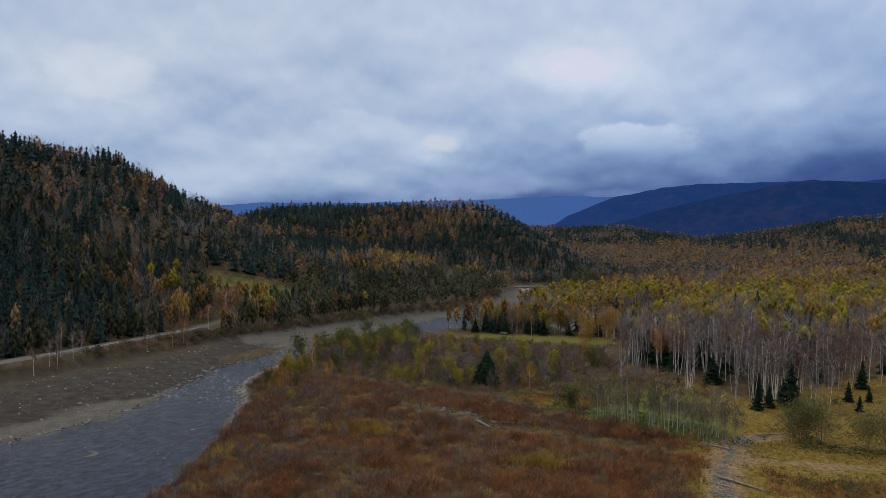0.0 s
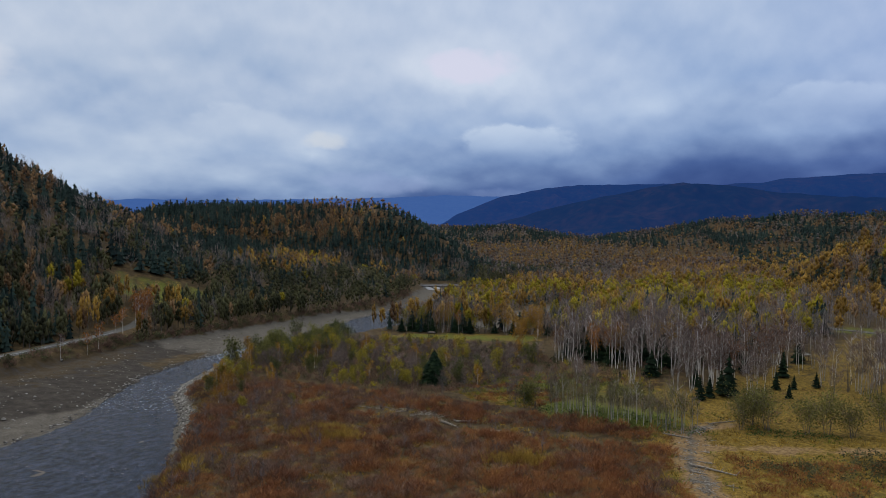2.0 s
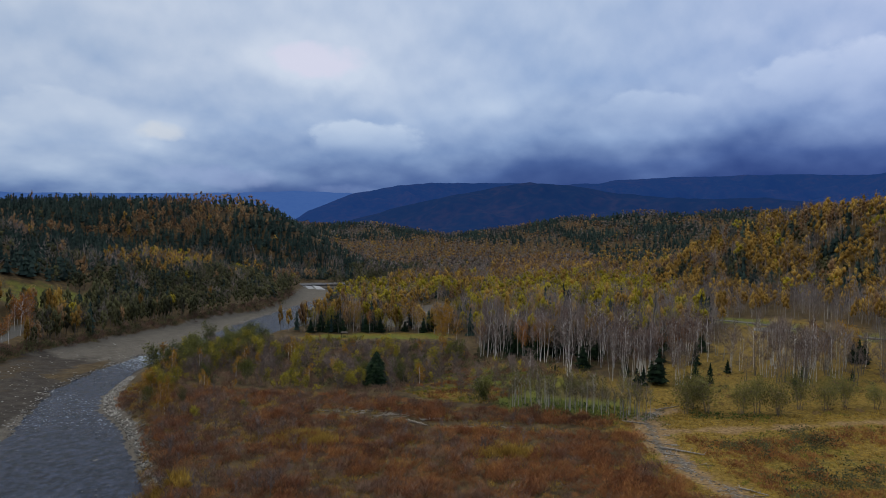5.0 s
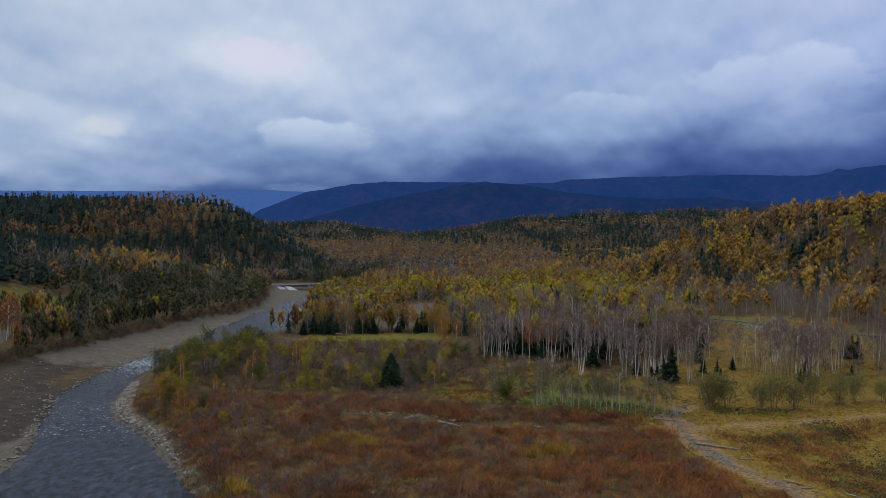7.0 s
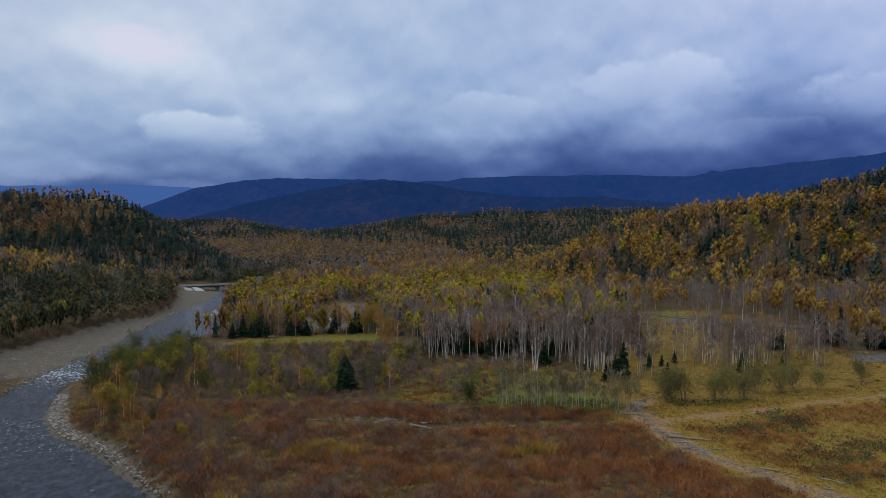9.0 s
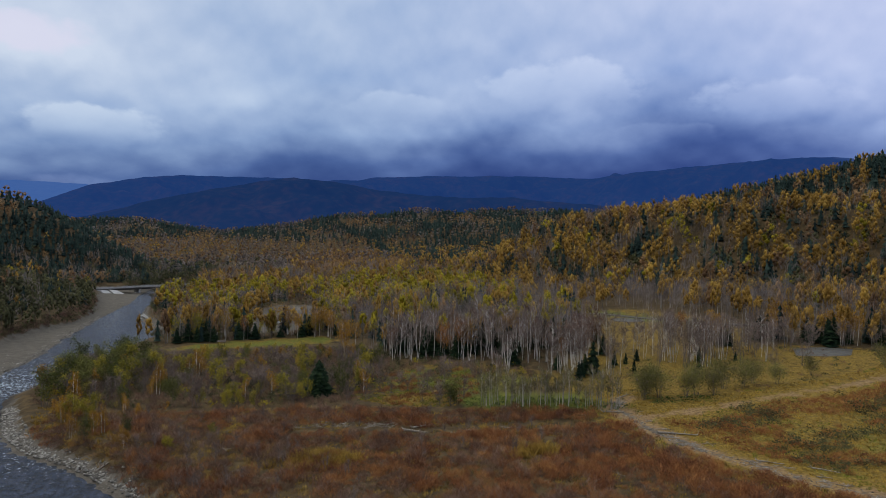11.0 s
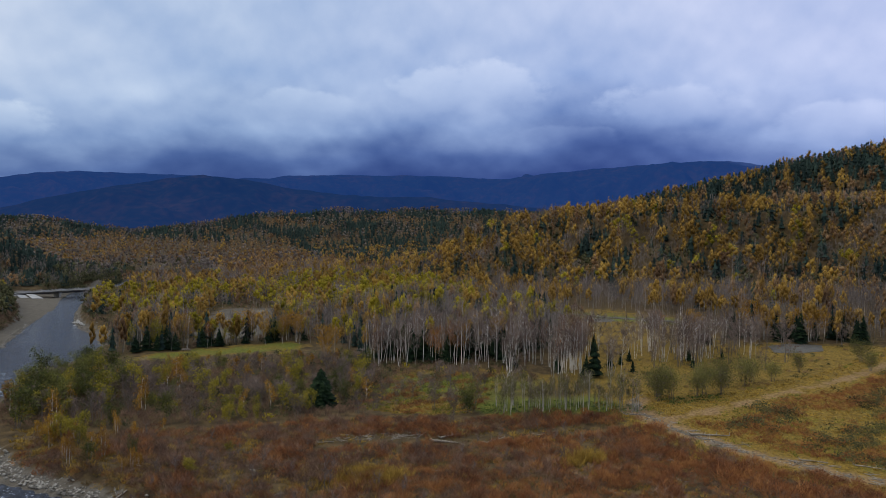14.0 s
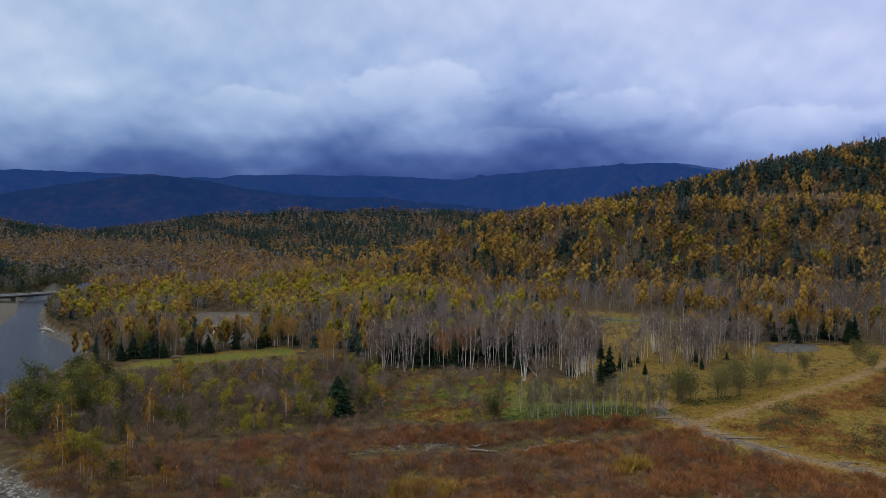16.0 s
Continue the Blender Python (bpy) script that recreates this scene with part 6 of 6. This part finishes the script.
stuff("green_undergrowth", "dark green undergrowth below the young alders", "shrubs", [[(*leaf_bush(0.4, 1.6, 20, 0.26), 0)] for _ in range(5)], under, [UNDERGROWTH], 0.6, 1.2)

# ---------------------------------------------------------------- roads, bridge, buildings


def box(cx, cy, cz, sx, sy, sz):
    v = np.array([(x, y, z) for z in (-0.5, 0.5) for y in (-0.5, 0.5) for x in (-0.5, 0.5)]) * (sx, sy, sz) + (cx, cy, cz)
    q = [(0, 2, 3, 1), (4, 5, 7, 6), (0, 1, 5, 4), (2, 6, 7, 3), (0, 4, 6, 2), (1, 3, 7, 5)]
    return v, np.array([t for a, b, c, d in q for t in ((a, b, c), (a, c, d))])


def prism(profile, length):
    """A profile in y and z drawn out along x."""
    n = len(profile)
    v = np.array([(x, y, z) for x in (-length / 2, length / 2) for y, z in profile])
    f = []
    for k in range(n):
        a, b = k, (k + 1) % n
        f += [(a, b, b + n), (a, b + n, a + n)]
    for k in range(1, n - 1):
        f += [(0, k + 1, k), (n, n + k, n + k + 1)]
    return v, np.array(f)


def road_strip(name, line, width, label, lift=0.07):
    pts = []
    for (x0, y0), (x1, y1) in zip(line, line[1:]):
        k = max(2, int(math.hypot(x1 - x0, y1 - y0) / 3))
        pts += [(x0 + (x1 - x0) * t / k, y0 + (y1 - y0) * t / k) for t in range(k)]
    pts = np.array(pts + [line[-1]])
    for _ in range(8):
        pts[1:-1] = (pts[:-2] + pts[1:-1] + pts[2:]) / 3
    d = np.gradient(pts, axis=0)
    d /= np.linalg.norm(d, axis=1)[:, None]
    side = np.stack([-d[:, 1], d[:, 0]], 1)
    rows = []
    for off, dz in ((-width / 2, -0.35), (-width / 2 + 0.1, 0.0), (0, 0.04), (width / 2 - 0.1, 0.0), (width / 2, -0.35)):
        p = pts + side * off
        rows.append(np.column_stack([p, land(pts[:, 0], pts[:, 1]) + lift + dz]))
    v = np.stack(rows, 1)
    n = len(pts)
    a = (np.arange(n - 1)[:, None] * 5 + np.arange(4)[None, :]).ravel()
    return tagged(new(name, mesh_from(name, v.reshape(-1, 3), np.stack([a, a + 5, a + 6, a + 1], 1), [ASPHALT], smooth_shade=False)), label, "road", kind="structure"), pts, side


road_strip("road_east", ROAD_EAST, 6.6, "narrow grey asphalt road past the meadow")
west, wp, ws = road_strip("road_west", ROAD_WEST, 5.2, "grey valley road at the foot of the hill")


def flat_pad(name, poly, label):
    """Paving draped on the ground, with a thin edge."""
    c, rim = np.mean(poly, 0), []
    for (x0, y0), (x1, y1) in zip(poly, poly[1:] + poly[:1]):
        rim += [(x0 + (x1 - x0) * t / 5, y0 + (y1 - y0) * t / 5) for t in range(5)]
    rim, n = np.array(rim), len(rim)
    rings = [np.column_stack([c + (rim - c) * s, land(*(c + (rim - c) * s).T) + dz]) for s, dz in ((0.02, 0.08), (0.35, 0.08), (0.7, 0.08), (0.98, 0.08), (1.0, -0.3))]
    f = [(a * n + k, (a + 1) * n + k, (a + 1) * n + (k + 1) % n, a * n + (k + 1) % n) for a in range(4) for k in range(n)]
    return tagged(new(name, mesh_from(name, np.concatenate(rings), np.array(f), [ASPHALT])), label, "paving", kind="structure")


flat_pad("pavement_lot", [(128.3, 44.9), (136.1, 41.1), (144.8, 40.1), (152.5, 47.8), (146.7, 53.6), (134.1, 53.6)], "grey asphalt lot at the meadow's end")
flat_pad("pavement_bay", [(103, 119), (108, 112), (114, 113), (115, 119), (110, 126), (105, 126)], "grey asphalt parking bay beside the road")


def guard_rail():
    top = tagged(new("guard_rail"), "low galvanised steel guard rail beside the valley road", "guard rail")
    sel = (wp[:, 1] > -12) & (wp[:, 1] < 62)
    pts = wp[sel] - ws[sel] * 3.3
    z = land(pts[:, 0], pts[:, 1])
    beam = []
    for dz, r in ((0.62, 0.06), (0.72, 0.1), (0.82, 0.06)):
        beam.append(tube(np.column_stack([pts, z + dz]), np.full(len(pts), r), 4))
    part("beam", join(beam), STEEL, top)
    for k in range(0, len(pts)):
        part("post", box(pts[k, 0] - 0.1, pts[k, 1], z[k] + 0.3, 0.14, 0.14, 1.0), STEEL, top)
    return top


guard_rail()
roadside = [birch(rng.uniform(8, 9.5), "slender pale birch beside the valley road", 60, LEAF_RUST, 1, "birches beside the valley road", 1.2, 160) for _ in range(3)]
plant(roadside, [(-134.0, -9.9, 0.9), (-133.2, -8.0, 1.0), (-137.0, -4.5, 0.95), (-134.8, -2.0, 1.0), (-136.5, 1.5, 0.8), (-138.5, 27, 0.9), (-131.5, -16, 0.9)])
roadside_gold = [birch(rng.uniform(6.5, 8), "small birch with orange leaf beside the valley road", 240, LEAF_ORANGE, 1, "birches beside the valley road", 1.3, 60) for _ in range(2)]
plant(roadside_gold, clump(-166, 92, 9, 9, 1.2, 1.7) + [(-139.5, 38.4, 0.9), (-141.5, 45.0, 1.0), (-128, -30, 0.9), (-147, 58, 1.0), (-149, 64, 1.1), (-146, 70, 1.0), (-150, 74, 1.1)])


def marker_post(x, y):
    top = tagged(new("marker_post"), "dark roadside barrel post on the verge", "post")
    z = float(land(x, y))
    part("body", tube([(x, y, z - 0.1), (x, y, z + 1.1), (x, y, z + 1.15)], [0.3, 0.3, 0.05], 10), DARK_WOOD, top)
    part("band", tube([(x, y, z + 0.7), (x, y, z + 0.85)], [0.315, 0.315], 10), WHITE_PAINT, top)


marker_post(-137.0, 26.0)


def bridge():
    """Deck on two piers, with parapets and sloped white slabs at the western end."""
    top = tagged(new("road_bridge"), "low concrete road bridge on two piers over the river", "bridge")
    a, c = np.array([-158.0, 388.0]), np.array([-84.0, 458.0])
    ln, an = float(np.linalg.norm(c - a)), math.atan2(c[1] - a[1], c[0] - a[0])
    top.location, top.rotation_euler = ((a[0] + c[0]) / 2, (a[1] + c[1]) / 2, 0), (0, 0, an)
    # dark colour on the deck sides paints in the shadow below the roadway
    part("deck", prism([(-4.2, 0.75), (4.2, 0.75), (4.2, 0.2), (3.0, -0.7), (-3.0, -0.7), (-4.2, 0.2)], ln), WET_STONE_DECK_SHADE, top, "deck girders coloured dark for the shadow under the deck")
    part("roadway", box(0, 0, 0.78, ln, 7.2, 0.05), ASPHALT, top)
    for s in (-1, 1):
        part("parapet", box(0, s * 4.05, 1.05, ln, 0.25, 0.45), CONCRETE, top, "pale concrete parapet")
        for k in range(25):
            part("rail_post", box(-ln / 2 + (k + 0.5) * ln / 25, s * 4.05, 1.55, 0.12, 0.12, 0.5), STEEL, top)
        part("handrail", box(0, s * 4.05, 1.82, ln, 0.1, 0.08), STEEL, top)
    for u in (-15.0, 20.0):
        part("pier", box(u, 0, -2.6, 1.4, 6.0, 4.2), CONCRETE, top)
        part("pier_cap", box(u, 0, -0.55, 2.0, 7.0, 0.6), CONCRETE, top)
        part("pier_footing", box(u, 0, -4.4, 2.6, 7.6, 1.4), CONCRETE, top)
    for x, sx in ((-ln / 2 + 2.5, 5), (ln / 2 - 2.5, 5)):
        part("abutment", box(x, 0, -2.2, sx, 8.8, 4.6), CONCRETE, top)
    for x0, x1, foot in ((4.5, 10.0, 3.0), (10.8, 17.0, 5.0)):
        x0, x1 = x0 - ln / 2, x1 - ln / 2
        v = np.array([(x0, -4.4, 0.3), (x1, -4.4, -0.4), (x1 + 2.5, -4.4 - foot, -2.9), (x0 + 0.8, -4.4 - foot, -2.3)])
        v = np.concatenate([v, v - (0, 0, 0.35)])
        f = np.array([(0, 3, 2, 1), (4, 5, 6, 7)] + [(k, (k + 1) % 4, (k + 1) % 4 + 4, k + 4) for k in range(4)])
        part("slope_slab", (v, f), PALE_SLAB, top, "sloping white slab of the bank paving")
    return top


bridge()


def shelter(x, y, turn, roof_mat, size, label):
    """Open picnic shelter: four posts, a hipped roof, a table with benches."""
    top = tagged(new("picnic_shelter"), label, "shelter")
    top.location, top.rotation_euler, top.scale = (x, y, float(land(x, y))), (0, 0, turn), (size, size, 0.9)
    for sx in (-1.7, 1.7):
        for sy in (-1.3, 1.3):
            part("post", box(sx, sy, 1.1, 0.16, 0.16, 2.3), DARK_WOOD, top)
    v = np.array([(-2.3, -1.9, 2.2), (2.3, -1.9, 2.2), (2.3, 1.9, 2.2), (-2.3, 1.9, 2.2), (-1.4, 0, 2.65), (1.4, 0, 2.65), (-2.3, -1.9, 2.05), (2.3, -1.9, 2.05), (2.3, 1.9, 2.05), (-2.3, 1.9, 2.05)])
    f = [(0, 1, 5), (0, 5, 4), (1, 2, 5), (2, 3, 4), (2, 4, 5), (3, 0, 4), (6, 8, 7), (6, 9, 8)]
    for p, q in ((0, 1), (1, 2), (2, 3), (3, 0)):
        f += [(p, p + 6, q + 6), (p, q + 6, q)]
    part("roof", (v, np.array(f)), roof_mat, top)
    part("table_top", box(0, 0, 0.74, 1.8, 0.8, 0.06), DARK_WOOD, top)
    for s in (-0.75, 0.75):
        part("bench", box(0, s, 0.42, 1.8, 0.3, 0.06), DARK_WOOD, top)
        part("trestle", box(s * 0.9, 0, 0.36, 0.1, 1.5, 0.72), DARK_WOOD, top)
    return top


shelter(-51.5, 125.5, 0.2, DARK_WOOD, 0.66, "small open picnic shelter with weathered brown roof on the lawn")
shelter(76.2, 79.0, 0.7, STONE, 0.8, "small open picnic shelter with pale roof among birches")


def hut(x, y, turn, lx, ly, h, label):
    """Low white building with a shallow gabled roof."""
    top = tagged(new("hut"), label, "hut")
    top.location, top.rotation_euler = (x, y, float(land(x, y)) - 0.1), (0, 0, turn)
    part("wall", box(0, 0, h / 2, lx, ly, h), WHITE_PAINT, top)
    part("roof", prism([(-ly / 2 - 0.4, h), (0, h + 0.9), (ly / 2 + 0.4, h), (ly / 2 + 0.4, h + 0.14), (0, h + 1.05), (-ly / 2 - 0.4, h + 0.14)], lx + 0.8), CONCRETE, top, "grey sheet roof")
    part("door", box(lx * 0.28, -ly / 2 - 0.02, 1.0, 0.9, 0.06, 2.0), DARK_WOOD, top)
    for s in (-0.3, 0.0):
        w = part("window", box(lx * s, -ly / 2 - 0.02, 1.5, 1.1, 0.06, 0.9), DARK_WOOD, top)
        part("sill", box(lx * s, -ly / 2 - 0.06, 1.02, 1.3, 0.14, 0.06), CONCRETE, w)
    return top


hut(-30.5, 186.0, 0.25, 6.5, 4.0, 2.3, "low white hut with grey roof on a sandy lot")


def mound(x, y, lx, ly, h, label):
    """A heap of bare gravel with uneven slopes."""
    u, v = np.meshgrid(np.linspace(-1, 1, 25), np.linspace(-1, 1, 15))
    q = np.clip(1 - np.sqrt(u ** 2 + v ** 2), 0, 1)
    px, py = x + u * lx / 2, y + v * ly / 2
    pz = land(px, py) - 0.3 + h * smooth(q * 1.5) * (1 + 0.25 * ripple(px, py, 7, 33))
    a = (np.arange(14)[:, None] * 25 + np.arange(24)[None, :]).ravel()
    ob = new("gravel_mound", mesh_from("gravel_mound", np.stack([px, py, pz], -1).reshape(-1, 3), np.stack([a, a + 1, a + 26, a + 25], 1), [SILT], smooth_shade=True))
    return tagged(ob, label, "mound")


SILT = material("grey_silt", ((0.07, 0.064, 0.058), (0.125, 0.115, 0.104), (0.19, 0.178, 0.162)), scale=0.8, bump=0.4, bump_scale=3)
mound(-16.0, 222.0, 26.0, 12.0, 3.2, "grey heap of gravel behind the hut")

bp = jittered(44, 176, 12, 84, 3.4)
bp = bp[in_poly(bp[:, 0], bp[:, 1], MEADOW) & (ripple(bp[:, 0], bp[:, 1], 26, 97) + 0.7 * ripple(bp[:, 0], bp[:, 1], 9, 98) > 0.32) & (near_line(bp[:, 0], bp[:, 1], TRACK) > 3)]
bu = rng.uniform(0, 1, len(bp))
stuff("meadow_brush", "brown leafless bushes dotted over the meadow", "shrubs", [[(*bush(rng.uniform(0.8, 1.7), 2.2, 52, 0.08), 0)] for _ in range(5)], bp[bu < 0.6], [BRUSH], 0.5, 1.2)
stuff("meadow_leaf_brush", "olive leafy bushes dotted over the meadow", "shrubs", [[(*leaf_bush(rng.uniform(0.8, 1.6), 1.9, 44, 0.3), 0)] for _ in range(5)], bp[bu >= 0.6], [OLIVE_FAR], 0.5, 1.2)
mp = jittered(36, 186, 6, 90, 1.6)
mp = mp[in_poly(mp[:, 0], mp[:, 1], MEADOW) & (rng.uniform(0, 1, len(mp)) < 0.75)]
mt = ripple(mp[:, 0], mp[:, 1], 32, 95) + 0.6 * ripple(mp[:, 0], mp[:, 1], 10, 96)
stuff("meadow_grass_dry", "short tan grass on the meadow", "grass", [[(*tuft(0.35, 14), 0)] for _ in range(4)], mp[mt > 0.1], [OCHRE], 0.5, 1.2)
stuff("meadow_grass_olive", "short olive grass on the meadow", "grass", [[(*tuft(0.35, 14), 0)] for _ in range(4)], mp[mt <= 0.1], [OLIVE_GRASS], 0.5, 1.2)

# undergrowth along the river bank and through the front of the wood
up = jittered(-108, 40, 140, 400, 4.6)
up = up[free_of_clearings(up[:, 0], up[:, 1])]
by = rng.uniform(152, 395, 260)
up = np.concatenate([up, np.stack([np.interp(by, YS_BANK, XS_BANK) + rng.uniform(1.5, 5.0, 260), by], 1)])
uu = rng.uniform(0, 1, len(up))
stuff("wood_brush", "grey-brown leafless brush under the aspens", "shrubs", [[(*bush(rng.uniform(2.0, 3.6), 2.4, 34, 0.16), 0)] for _ in range(5)], up[uu < 0.45], [BRUSH], 0.6, 1.3)
stuff("wood_leaf_brush", "olive leafy undergrowth under the aspens", "shrubs", [[(*leaf_bush(rng.uniform(2.0, 3.6), 2.2, 30, 0.5), 0)] for _ in range(5)], up[uu >= 0.45], [OLIVE_FAR], 0.6, 1.3)

# dark brush on the bank above the bridge
hy = rng.uniform(428, 700, 420)
high = np.stack([np.interp(hy, YS_WOOD, XS_WOOD) + rng.uniform(-3.0, 4.0, 420), hy], 1)
high = high[near_line(high[:, 0], high[:, 1], [(-170, 377), (-84, 458)]) > 6]
stuff("upper_bank_brush", "dark olive brush on the bank above the bridge", "shrubs", [[(*leaf_bush(rng.uniform(3.0, 4.6), 2.8, 30, 0.8), 0)] for _ in range(4)], high, [OLIVE_FAR], 0.7, 1.3)

# brush along the foot of the western wood
ey = rng.uniform(-60, 330, 900)
edge = np.stack([np.interp(ey, YS_WOOD, XS_WOOD) + rng.normal(0.8, 1.4, 900), ey], 1)
eu = rng.uniform(0, 1, 900)
edge_ok = near_line(edge[:, 0], edge[:, 1], ROAD_WEST) > 5
stuff("bank_brush", "grey-brown leafless brush at the wood's edge", "shrubs", [[(*bush(rng.uniform(1.6, 3.0), 2.6, 56, 0.1), 0)] for _ in range(5)], edge[(eu < 0.6) & edge_ok], [BRUSH], 0.6, 1.2)
stuff("bank_leaf_brush", "olive leafy brush at the wood's edge", "shrubs", [[(*leaf_bush(rng.uniform(1.6, 2.8), 2.2, 40, 0.45), 0)] for _ in range(5)], edge[(eu >= 0.6) & edge_ok], [OLIVE_FAR], 0.6, 1.2)
